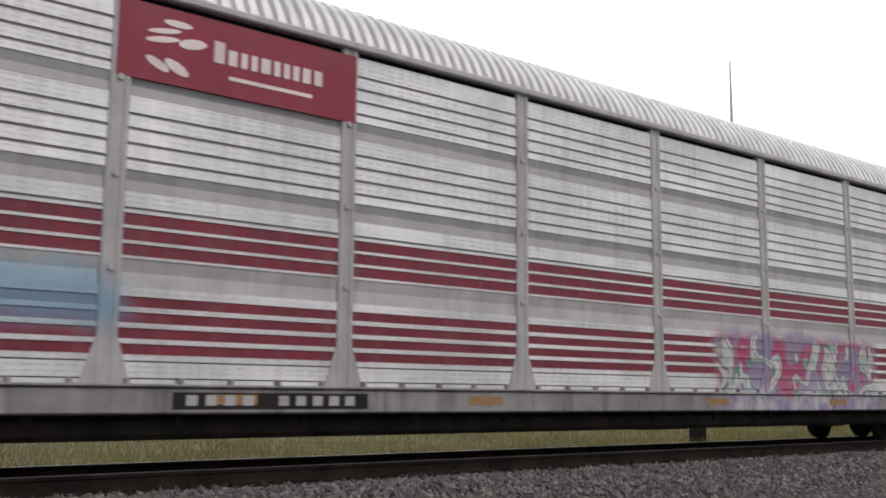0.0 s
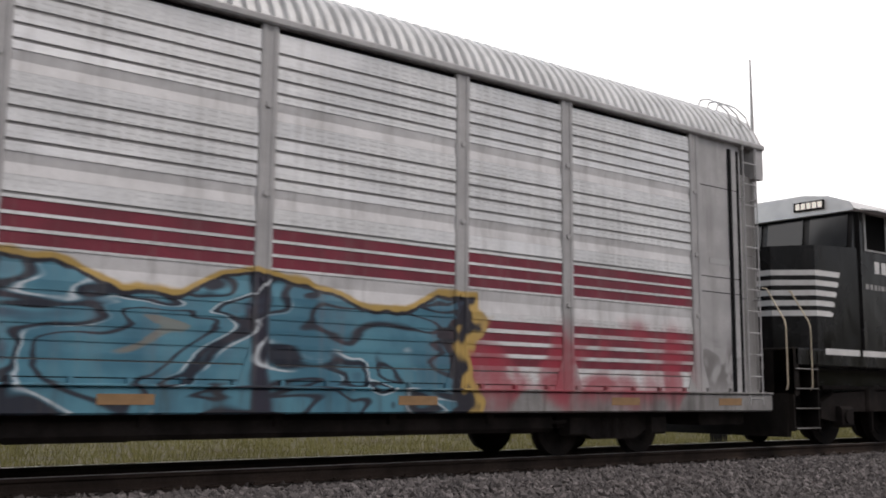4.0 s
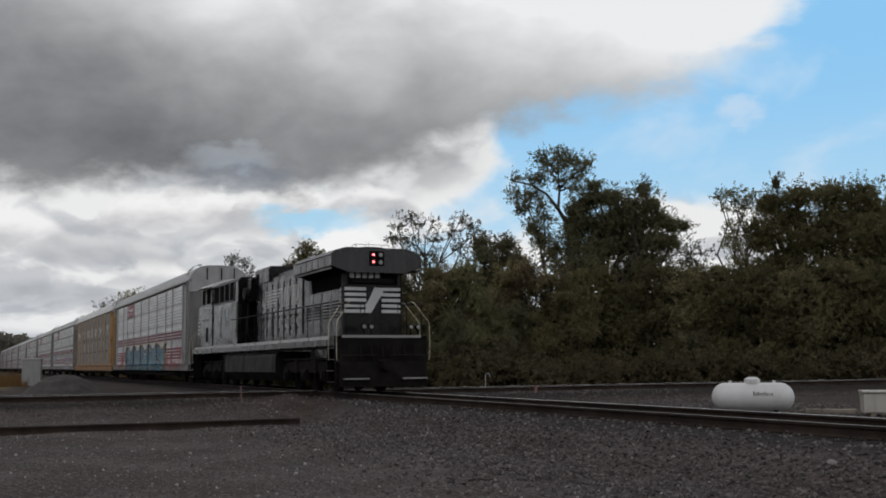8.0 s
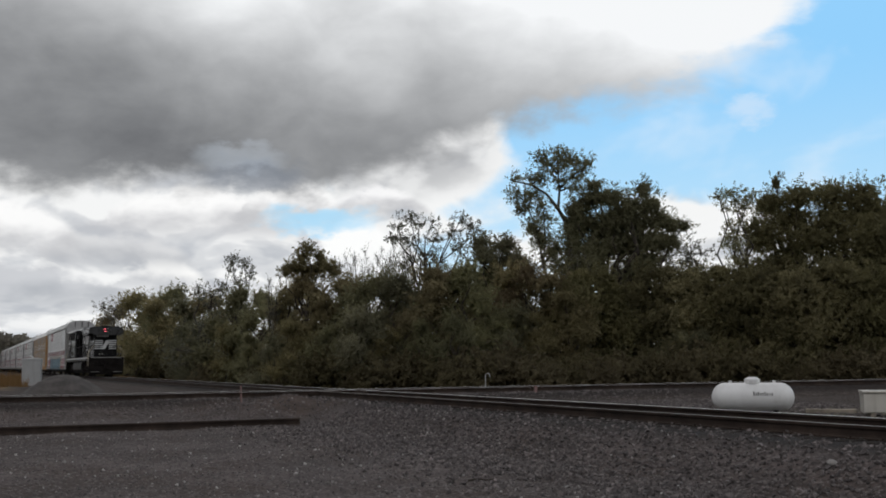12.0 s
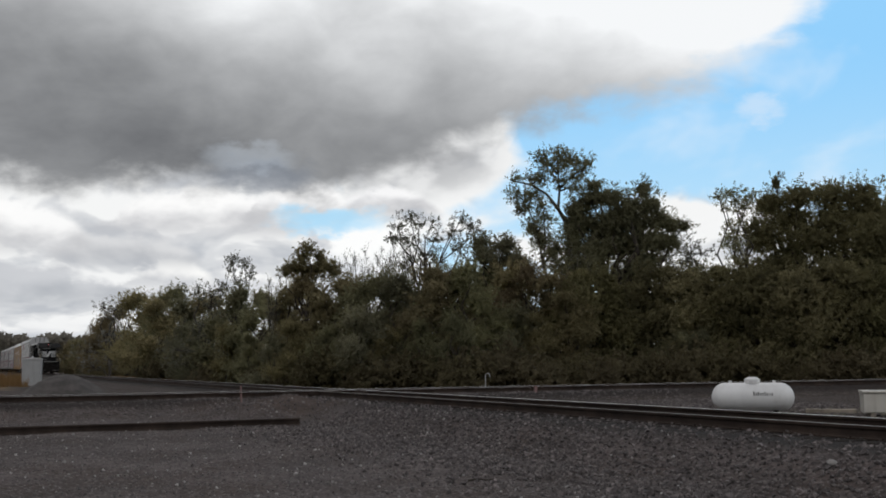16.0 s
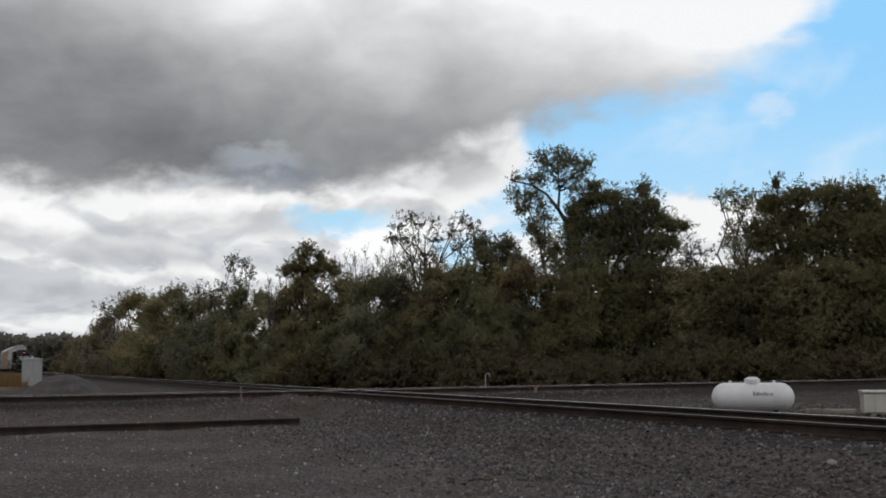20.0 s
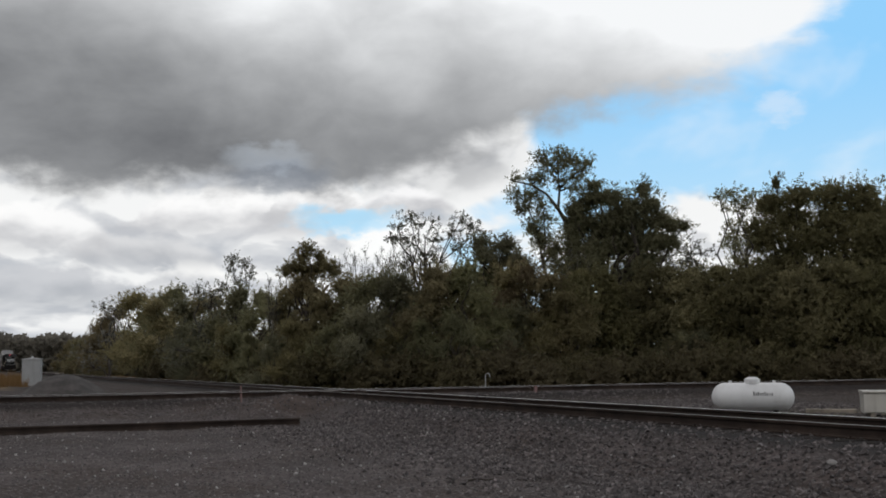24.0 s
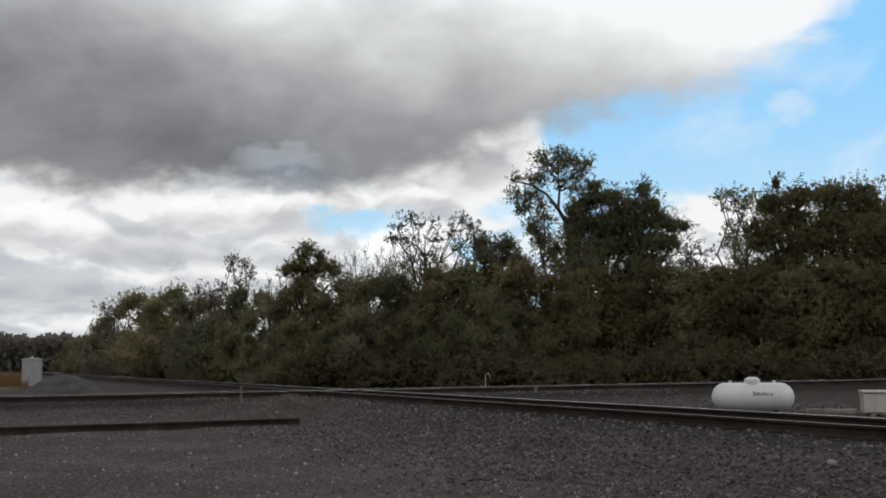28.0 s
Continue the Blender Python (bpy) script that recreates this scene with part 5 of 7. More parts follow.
def steps_and_rails(parent, x, e):
    """Corner steps with cream rails; e is -1 at the front and 1 at the rear."""
    for s in (-1, 1):
        xa, xb = sorted((x, x - e * 0.75))
        g = Geo().box(xa - 0.02, xa + 0.02, min(s * 1.13, s * 1.5), max(s * 1.13, s * 1.5), 0.3, 1.7)
        g.box(xb - 0.02, xb + 0.02, min(s * 1.13, s * 1.5), max(s * 1.13, s * 1.5), 0.3, 1.7)
        g.box(xa, xb, min(s * 1.13, s * 1.17), max(s * 1.13, s * 1.17), 0.3, 1.7)
        st = part("stairwell", g, SOOT, parent, "black corner stairwell")
        for k in range(4):
            part("step", Geo().box(xa, xb, min(s * 1.15, s * 1.52), max(s * 1.15, s * 1.52), 0.33 + 0.34 * k, 0.36 + 0.34 * k), SOOT, st)
            part("step_edge", Geo().box(xa + 0.02, xb - 0.02, min(s * 1.521, s * 1.53), max(s * 1.521, s * 1.53), 0.342 + 0.34 * k, 0.358 + 0.34 * k), TREAD if e < 0 else LIP, st, "worn bright step edge")
        for a in (x, x - e * 0.75):
            a += e * 0.22
            g = Geo().tube([(a, s * 1.5, 1.0), (a, s * 1.53, 1.1), (a, s * 1.53, 2.08), (a - e * 0.02, s * 1.49, 2.2), (a - e * 0.16, s * 1.06, 2.78), (a - e * 0.18, s * 0.96, 2.8)], 0.0125)
            part("handrail", g, RAILY, parent, "cream corner handrail")


def build_locomotive():
    loco = thing("locomotive", "black diesel freight locomotive with white stripes and cream handrails", "locomotive")
    # frame and walkway
    g = Geo().box(0.2, 21.75, -1.5, 1.5, 1.42, 1.74, 0.03)
    g.box(2.0, 20.5, -0.6, 0.6, 0.95, 1.42)
    g.box(0.3, 2.0, -0.42, 0.42, 0.68, 1.42, 0.03)
    g.box(20.5, 21.65, -0.42, 0.42, 0.68, 1.42, 0.03)
    part("underframe", g, BLACK, loco, "black underframe")
    for s in (-1, 1):
        g, x, k = Geo(), 1.15, 0
        while x < 21.1:
            w = 0.95 if k % 2 else 1.15
            g.box(x, min(x + w, 21.2), min(s * 1.5, s * 1.507), max(s * 1.5, s * 1.507), 1.64, 1.75)
            x += w + (0.05 if k % 3 else 0.12)
            k += 1
        part("sill_stripe", g, LETTER, loco, "white stripe along the walkway edge")
        g = Geo()
        for x in np.arange(5.4, 20.5, 1.35):
            g.box(x, x + 0.12, min(s * 1.5, s * 1.508), max(s * 1.5, s * 1.508), 1.84, 1.9) if x < 8.2 else g.tube([(x, s * 1.47, 1.74), (x, s * 1.47, 2.78)], 0.018)
        g.tube([(8.35, s * 1.47, 2.78), (20.9, s * 1.47, 2.78)], 0.022)
        part("handrail", g, TANKG, loco, "dull black side handrail")
    # nose
    plan = [(0.6, -0.8), (1.15, -1.36), (2.5, -1.46), (2.5, 1.46), (1.15, 1.36), (0.6, 0.8)]
    g = Geo()
    lo = [(a, b, 1.74) for a, b in plan]
    hi = [(a, b, 3.62 + 0.04 * (a - 0.6)) for a, b in plan]
    n = len(plan)
    g.add(lo + hi, [(i, (i + 1) % n, n + (i + 1) % n, n + i) for i in range(n)] + [tuple(range(n)), tuple(range(n, 2 * n))])
    nose = part("nose", g, BLACK, loco, "black sloping nose")
    g = Geo()
    for k in range(5):
        z = 2.34 + 0.185 * k
        end = 1.62 + 0.06 * k
        for s in (-1, 1):
            side = lambda a: 1.36 + 0.1 * (a - 1.2) / 1.3
            g.add([(1.15, s * 1.364, z), (end, s * (side(end) + 0.004), z), (end + 0.03, s * (side(end) + 0.004), z + 0.1), (1.15, s * 1.364, z + 0.1)], [(0, 1, 2, 3)])
            g.add([(0.596, s * 0.8, z), (1.146, s * 1.365, z), (1.146, s * 1.365, z + 0.1), (0.596, s * 0.8, z + 0.1)], [(0, 1, 2, 3)])
        g.box(0.592, 0.6, -0.8, 0.8, z, z + 0.1)
    part("nose_stripe", g, LETTER, nose, "five white stripes round the nose")
    part("nose_door", Geo().box(0.57, 0.6, -0.35, 0.35, 1.8, 2.3), BLACK, nose)
    # cab
    roof = [(-1.5, 4.42), (-1.42, 4.56), (-1.0, 4.72), (-0.5, 4.8), (0.5, 4.8), (1.0, 4.72), (1.42, 4.56), (1.5, 4.42)]
    g = Geo().prism([(-1.5, 1.74), *roof, (1.5, 1.74)], "x", 2.5, 4.75)
    g.prism([(2.3, 3.66), (2.5, 3.66), (2.5, 4.5), (2.42, 4.5)], "y", -1.44, 1.44)
    cab = part("cab", g, BLACK, loco, "black driving cab")
    g = Geo().prism([(a * 1.03, b + 0.015) for a, b in roof] + [(1.5, 4.4), (-1.5, 4.4)], "x", 2.25, 4.85)
    part("cab_roof", g, ROOFW, cab, "pale weathered cab roof")
    nb = part("number_board", Geo().box(2.2, 2.26, -0.95, -0.3, 4.5, 4.68, 0.01), SOOT, cab, "lit number board over the windshield")
    for k in range(5):
        part("number_bar", Geo().box(2.19, 2.2, -0.92 + 0.12 * k, -0.83 + 0.12 * k, 4.53, 4.65), AMBERLIT, nb, "dimly lit cream bar in place of a digit")
    for s in (-1, 1):
        for x0, x1 in ((2.66, 3.45), (3.6, 4.55)):
            w = part("window", Geo().box(x0, x1, min(s * 1.49, s * 1.504), max(s * 1.49, s * 1.504), 3.68, 4.36), VOID, cab, "open dark cab window")
            g = Geo()
            for a in (x0, x1):
                g.box(a - 0.03, a + 0.03, min(s * 1.5, s * 1.52), max(s * 1.5, s * 1.52), 3.65, 4.4)
            for z in (3.65, 4.37):
                g.box(x0, x1, min(s * 1.5, s * 1.518), max(s * 1.5, s * 1.518), z, z + 0.035)
            part("window_frame", g, TREAD, w, "bare metal window frame")
        part("sunshade", Geo().prism([(s * 1.5, 4.44), (s * 1.5, 4.47), (s * 1.9, 4.37), (s * 1.9, 4.35)], "x", 2.5, 4.75), ROOFW, cab, "pale sunshade over the windows")
        ya, yb = min(s * 1.5, s * 1.507), max(s * 1.5, s * 1.507)
        for k in range(5):
            x = 2.98 + 0.25 * k
            part("number_bar", Geo().box(x, x + 0.17, ya, yb, 3.24, 3.47, 0.02), LETTER, cab, "white bar in place of a digit")
        x = 2.62
        for w in (0.12, 0.1, 0.1, 0.06, 0.1, 0.1, 0.1, 0.08, 0.08, 0.08, 0.08, 0.08):
            part("lettering_bar", Geo().box(x, x + w, ya, yb, 2.92 - 0.012 * (x - 2.62), 3.02 - 0.012 * (x - 2.62)), TREAD, cab, "grey bar in place of a letter")
            x += w + 0.05
        part("cab_door", Geo().box(3.55, 3.95, min(s * 1.5, s * 1.51), max(s * 1.5, s * 1.51), 1.95, 2.62), VOID, cab, "dark cab hatch")
    for y in (-0.95, 0.0, 0.95):
        part("windshield", Geo().prism([(2.27, 3.72), (2.29, 3.72), (2.40, 4.42), (2.38, 4.42)], "y", y - 0.4, y + 0.4), GLASS, cab, "dark windshield")
    # equipment cab behind it
    g = Geo().prism([(-1.46, 1.74), (-1.46, 4.38), (-1.3, 4.52), (1.3, 4.52), (1.46, 4.38), (1.46, 1.74)], "x", 4.74, 9.4)
    eq = part("equipment_cab", g, BLACK, loco, "black equipment cab with louvred intakes")
    for s in (-1, 1):
        for x0, x1 in ((5.0, 6.05), (6.2, 7.0), (7.15, 7.95), (8.1, 8.75)):
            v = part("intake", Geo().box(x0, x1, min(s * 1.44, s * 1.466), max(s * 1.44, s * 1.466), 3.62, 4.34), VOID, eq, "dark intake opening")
            part("intake_sill", Geo().box(x0 - 0.05, x1 + 0.05, min(s * 1.46, s * 1.5), max(s * 1.46, s * 1.5), 3.56, 3.61), LIP, v)
            part("intake_frame", Geo().box(x1 + 0.03, x1 + 0.1, min(s * 1.46, s * 1.49), max(s * 1.46, s * 1.49), 3.6, 4.36), LIP, v, "pale worn pillar")
        part("roof_edge", Geo().box(4.76, 9.38, min(s * 1.44, s * 1.475), max(s * 1.44, s * 1.475), 4.36, 4.4), LIP, eq)
        for x0 in (5.6, 7.2):                                  # raised lighter facets stand in for two triangular highlights
            y1 = s * 1.476
            g = Geo().add([(x0, y1, 3.5), (x0 + 1.2, y1, 3.5), (x0 + 0.6, y1, 2.5), (x0 + 0.6, s * 1.50, 3.25)], [(0, 1, 3), (1, 2, 3), (2, 0, 3)])
            part("dented_panel", g, DOORS, eq, "raised facets shaped for the panel's triangular highlights")
        part("access_door", Geo().box(5.1, 6.4, min(s * 1.46, s * 1.475), max(s * 1.46, s * 1.475), 2.0, 3.5, 0.01), BLACK, eq)
        part("access_door", Geo().box(6.6, 9.2, min(s * 1.46, s * 1.475), max(s * 1.46, s * 1.475), 2.0, 3.5, 0.01), BLACK, eq)
        g = Geo()
        for x in (5.5, 6.6, 7.9):
            g.box(x, x + 0.09, min(s * 1.475, s * 1.482), max(s * 1.475, s * 1.482), 1.95, 2.03)
        part("marking", g, LETTER, eq, "small white markings")
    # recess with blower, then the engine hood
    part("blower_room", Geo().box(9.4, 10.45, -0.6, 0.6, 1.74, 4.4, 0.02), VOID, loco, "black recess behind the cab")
    for s in (-1, 1):
        g = Geo().box(9.4, 10.45, min(s * 0.6, s * 1.2), max(s * 0.6, s * 1.2), 3.45, 4.4, 0.06)
        d = part("blower_duct", g, BLACK, loco, "black duct over the recess")
        part("canister", Geo().ring(9.95, 3.78, "y", s * 1.2, s * 1.36, 0.24, 16), TANKG, d, "round grey canister")
        part("pipe", Geo().tube([(9.75, s * 1.1, 3.5), (9.75, s * 1.15, 2.2), (9.75, s * 0.9, 1.8)], 0.05, 8), TANKG, d)
        part("door_edge", Geo().box(9.3, 9.4, min(s * 1.3, s * 1.48), max(s * 1.3, s * 1.48), 1.76, 3.5), LIP, loco, "pale worn door edge")
    hood = [(-0.95, 1.74), (-0.95, 4.2), (-0.85, 4.34), (0.85, 4.34), (0.95, 4.2), (0.95, 1.74)]
    hd = part("hood", Geo().prism(hood, "x", 10.45, 21.0), BLACK, loco, "black engine hood with door panels")
    for s in (-1, 1):
        y = s * 0.95
        for x in np.arange(10.6, 16.6, 0.78):
            d = part("hood_door", Geo().box(x, x + 0.73, min(y, y + s * 0.016), max(y, y + s * 0.016), 1.9, 4.1, 0.008), DOORS, hd)
            part("latch_bar", Geo().box(x + 0.66, x + 0.685, min(y + s * 0.016, y + s * 0.035), max(y + s * 0.016, y + s * 0.035), 1.95, 3.95), TANKG, d)
        for x in (17.0, 17.95, 18.9, 19.85):
            part("hood_door", Geo().box(x, x + 0.9, min(y, y + s * 0.016), max(y, y + s * 0.016), 1.9, 3.2, 0.008), DOORS, hd)
        # flat black panel paints in the shaded recess below the wing
        part("radiator_screen", Geo().box(17.6, 20.8, min(y, y + s * 0.02), max(y, y + s * 0.02), 3.26, 3.9), VOID, hd, "radiator intake screen, its recess shade put in as black")
        # lighter grey strip paints in the sheen of the chamfered hood corner
        part("corner_post", Geo().box(20.8, 21.03, min(y, y + s * 0.03), max(y, y + s * 0.03), 1.76, 3.86, 0.02), TANKG, hd, "hood corner, painted greyer for its sheen")
        part("gusset", Geo().prism([(17.72, 3.25), (17.9, 3.25), (17.72, 3.86), (17.55, 3.86)], "y", min(y, y + s * 0.05), max(y, y + s * 0.05)), LIP, hd, "pale bracket under the radiator")
        for z in (2.15, 2.6, 3.05):
            g = Geo()
            for x in np.arange(10.64, 16.6, 0.78):
                g.box(x, x + 0.06, min(y + s * 0.016, y + s * 0.03), max(y + s * 0.016, y + s * 0.03), z, z + 0.09)
            tagged(part("hinge", g, TANKG, hd, "row of small door hinges"), kind="stuff")
        for x in np.arange(17.1, 20.6, 0.95):
            for k in range(6):
                part("louvre", shared("louvre", lambda: Geo().box(0.0, 0.66, -0.012, 0.012, 0.0, 0.045).mesh("louvre", TANKG)), None, hd).location = (x, y + s * 0.026, 2.35 + 0.1 * k)
        g = Geo()                                             # white stripes, a running shape and two great letters as blocks
        a, b = (y + s * 0.016, y + s * 0.022)
        for k in range(6):
            z = 3.06 + 0.118 * k
            part("emblem_stripe", Geo().prism([(11.9 - 0.015 * k, z), (13.2 + 0.2 * k, z), (13.3 + 0.2 * k, z + 0.078), (11.9 - 0.015 * k, z + 0.078)], "y", a, b), LETTER, hd, "white emblem stripe")
        for x0, w in ((14.3, 0.22), (14.62, 0.2), (14.9, 0.22), (15.34, 0.26), (15.66, 0.2), (15.92, 0.26)):
            part("emblem", Geo().prism([(x0, 3.02), (x0 + w, 3.02), (x0 + w + 0.2, 3.74), (x0 + 0.2, 3.74)], "y", a, b), LETTER, hd, "white slanted block of the company emblem")
        for z, x, ws in ((2.70, 14.28, (0.2, 0.18, 0.18, 0.18, 0.16, 0.18, 0.2)), (2.36, 14.2, (0.18, 0.2, 0.2, 0.18, 0.2, 0.18, 0.18, 0.2))):
            for w in ws:
                part("lettering_bar", Geo().prism([(x + 0.0, z), (x + w, z), (x + w + 0.04, z + 0.2), (x + 0.04, z + 0.2)], "y", a, b), TREAD, hd, "pale slanted bar in place of a letter")
                x += w + 0.085
    part("inertial_filter", Geo().prism([(-1.05, 4.1), (-1.05, 4.6), (-0.95, 4.7), (0.95, 4.7), (1.05, 4.6), (1.05, 4.1)], "x", 10.5, 12.6), BLACK, loco, "raised filter housing")
    for s in (-1, 1):
        part("filter_window", Geo().box(10.75, 11.15, min(s * 1.05, s * 1.056), max(s * 1.05, s * 1.056), 4.12, 4.5), VOID, loco, "square opening in the filter housing")
    g = Geo()
    for y in (-0.45, 0.0, 0.45):
        g.tube([(13.9, y, 4.4), (14.3, y, 4.46)], 0.075, 8)
    g.box(13.85, 14.0, -0.55, 0.55, 4.34, 4.42)
    part("horn", g, SOOT, loco, "cluster of air horns")
    part("exhaust_pipe", Geo().box(15.0, 15.7, -0.45, 0.45, 4.34, 4.62, 0.03), SOOT, loco, "soot-black exhaust stack")
    # radiator with overhanging wings
    wing = [(-0.95, 3.72), (-1.5, 3.92), (-1.5, 4.28), (-1.36, 4.4), (-1.0, 4.5), (1.0, 4.5), (1.36, 4.4), (1.5, 4.28), (1.5, 3.92), (0.95, 3.72)]
    g = Geo().prism(wing, "x", 17.35, 21.35)
    front = [(max(-0.96, min(0.96, b)), min(4.33, 4.05 + (z - 3.72) * 0.36)) for b, z in wing]
    v = [(15.9, b, z) for b, z in front] + [(17.35, b, z) for b, z in wing]
    n = len(wing)
    g.add(v, [(i, (i + 1) % n, n + (i + 1) % n, n + i) for i in range(n)] + [tuple(range(n))])
    # the lighter door black paints in the wing's sunlit faces
    rad = part("radiator", g, DOORS, loco, "overhanging radiator housing, lighter for its sunlit faces")
    for s in (-1, 1):
        part("radiator_lip", Geo().box(17.55, 21.33, min(s * 1.47, s * 1.53), max(s * 1.47, s * 1.53), 3.80, 3.86), LIP, rad, "worn pale lower edge")
        part("radiator_lip", Geo().box(17.55, 21.33, min(s * 1.5, s * 1.512), max(s * 1.5, s * 1.512), 4.23, 4.26), TANKG, rad)
        for x in np.arange(18.2, 21.2, 0.62):
            part("seam", Geo().box(x, x + 0.02, min(s * 1.5, s * 1.506), max(s * 1.5, s * 1.506), 3.93, 4.23), TANKG, rad)
        # thin black sheet added in place of the shade under the wing
        part("underside_shade", Geo().prism([(s * 0.97, 3.715), (s * 1.47, 3.9), (s * 1.47, 3.893), (s * 0.97, 3.708)], "x", 17.55, 21.3), VOID, rad)
    g = Geo()
    for a, b in (((21.0, -0.55), (21.0, 0.55)), ((20.6, -0.55), (21.0, -0.55))):
        g.tube([(*a, 4.5), (*a, 4.64), (*b, 4.64), (*b, 4.5)], 0.012)
    part("grab_iron", g, RAILY, rad)
    g = Geo()
    for x in (18.1, 19.4, 20.6):
        g.ring(x, 0, "z", 4.5, 4.56, 0.5, 20)
    part("radiator_fan", g, SOOT, rad)
    # rear face
    r = 21.0
    g = Geo()
    for k in range(5):
        z = 2.48 + 0.175 * k
        g.box(r, r + 0.006, -0.94, -0.22, z, z + 0.1)
        g.box(r, r + 0.006, 0.3, 0.94, z, z + 0.1)
        for s in (-1, 1):
            g.box(20.45 + 0.05 * k, r, min(s * 0.966, s * 0.972), max(s * 0.966, s * 0.972), z, z + 0.1)
    g.prism([(-0.25, 2.48), (-0.05, 2.48), (0.2, 2.9), (0.35, 3.1), (0.3, 3.28), (0.05, 3.28), (-0.1, 2.95), (-0.22, 2.75)], "x", r, r + 0.009)
    part("rear_stripe", g, LETTER, hd, "white stripes and a running-horse shape on the rear")
    for s in (-1, 1):
        for k in (0, 0.24):
            y = (-0.57 if s < 0 else 0.99) + k
            g = Geo().ring(y, 2.02, "x", 21.66, 21.76, 0.085, 14)
            d = part("ditch_light", g, SOOT, loco, "round rear ditch lamp")
            part("lens", Geo().ring(y, 2.02, "x", 21.76, 21.768, 0.062, 14), TREAD, d)
            part("bracket", Geo().box(21.68, 21.72, y - 0.02, y + 0.02, 1.74, 1.95), SOOT, d)
    b = part("number_board", Geo().box(r, r + 0.012, -0.84, 0.84, 3.36, 3.9, 0.01), VOID, hd, "black number panel")
    for k in range(5):
        y = -0.78 + 0.215 * k
        part("number_bar", Geo().box(r + 0.012, r + 0.018, y, y + 0.15, 3.58, 3.86, 0.03), LETTER, b, "pale bar in place of a digit")
    for z in (3.45, 3.52):
        part("louvre", Geo().box(r + 0.012, r + 0.03, -0.7, 0.7, z, z + 0.02), BLACK, b)
    g = Geo().box(r + 0.2, r + 0.38, -0.24, 0.24, 3.93, 4.4, 0.03)
    lh = part("lamp_housing", g, VOID, hd, "rear lamp housing")
    for z in (4.05, 4.28):
        for y in (-0.12, 0.12):
            part("bezel", Geo().ring(y, z, "x", r + 0.38, r + 0.392, 0.085, 16), TANKG, lh)
            if y < 0:
                part("marker_light", Geo().ring(y, z, "x", r + 0.38, r + 0.41, 0.03, 14), MARKER, lh, "lit red marker lamp")
            else:
                part("lens", Geo().ring(y, z, "x", r + 0.38, r + 0.4, 0.06, 14), TREAD, lh, "unlit round headlamp lens")
    # ends
    g = Geo().box(21.0, 21.8, -1.48, 1.48, 1.62, 1.74, 0.02)
    g.box(21.62, 21.8, -1.5, 1.5, 0.9, 1.74, 0.03)
    g.prism([(21.7, 0.95), (21.95, 0.95), (22.02, 0.2), (21.9, 0.2)], "y", -1.4, 1.4)
    part("rear_beam", g, SOOT, loco, "rear end beam and plough")
    for s in (-1, 1):
        part("footboard", Geo().box(21.95, 22.15, min(s * 0.55, s * 1.35), max(s * 0.55, s * 1.35), 0.42, 0.46), TREAD, loco, "worn end footboard")
        part("uncoupling_lever", Geo().tube([(21.86, s * 0.2, 1.15), (21.92, s * 1.35, 1.15), (21.92, s * 1.4, 0.95)], 0.014), TANKG, loco)
        part("end_rail", Geo().tube([(21.74, s * 1.35, 1.74), (21.74, s * 1.35, 2.7), (21.74, s * 0.55, 2.7), (21.74, s * 0.55, 1.74)], 0.014), TANKG, loco, "dark end platform rail")
    part("beam_stripe", Geo().box(21.8, 21.807, -1.3, 1.3, 1.68, 1.76), TREAD, loco, "worn pale stripe on the rear beam")
    g = Geo().box(0.1, 0.28, -1.5, 1.5, 0.9, 1.74, 0.03)
    g.prism([(0.25, 0.95), (0.1, 0.95), (0.02, 0.2), (0.14, 0.2)], "y", -1.4, 1.4)
    part("front_beam", g, SOOT, loco, "front end beam and plough")
    hose = Geo().tube([(21.82, 0, 1.45), (21.95, 0, 1.1), (21.9, 0.12, 0.75)], 0.03).mesh("air_hose", SOOT)
    for k in range(7):
        part("air_hose", hose, None, loco, "hanging air hose").location = (0, -1.1 + 0.36 * k, 0)
    for x0, x1 in ((-0.25, 0.15), (21.8, 22.3)):
        part("coupler", Geo().box(x0, x1, -0.15, 0.15, 0.7, 1.02, 0.05), SOOT, loco)
    steps_and_rails(loco, 0.12, -1)
    steps_and_rails(loco, 21.72, 1)
    for y in (-0.7, 0.7):
        part("handrail", Geo().tube([(21.78, y, 1.74), (21.78, y, 2.75), (21.78, y * 1.9, 2.75)], 0.013), BLACK, loco, "black end handrail")
    # fuel tank
    tank = [(-1.42, 0.62), (-1.42, 1.2), (-1.3, 1.36), (1.3, 1.36), (1.42, 1.2), (1.42, 0.62), (1.1, 0.3), (-1.1, 0.3)]
    ft = part("fuel_tank", Geo().prism(tank, "x", 7.1, 14.9), TANKG, loco, "dusty dark fuel tank")
    for x in (7.6, 10.2, 12.6, 14.5):
        part("tank_band", Geo().prism([(a * 1.006, b * 1.004) for a, b in tank], "x", x, x + 0.06), TANKG, ft)
    loco_truck(loco, 4.25)
    loco_truck(loco, 17.75)
    return loco


# ---- things in the yard ----
STICK, ROCK = (-12.12, 6.16), (-9.04, 9.15)     # on the near gravel


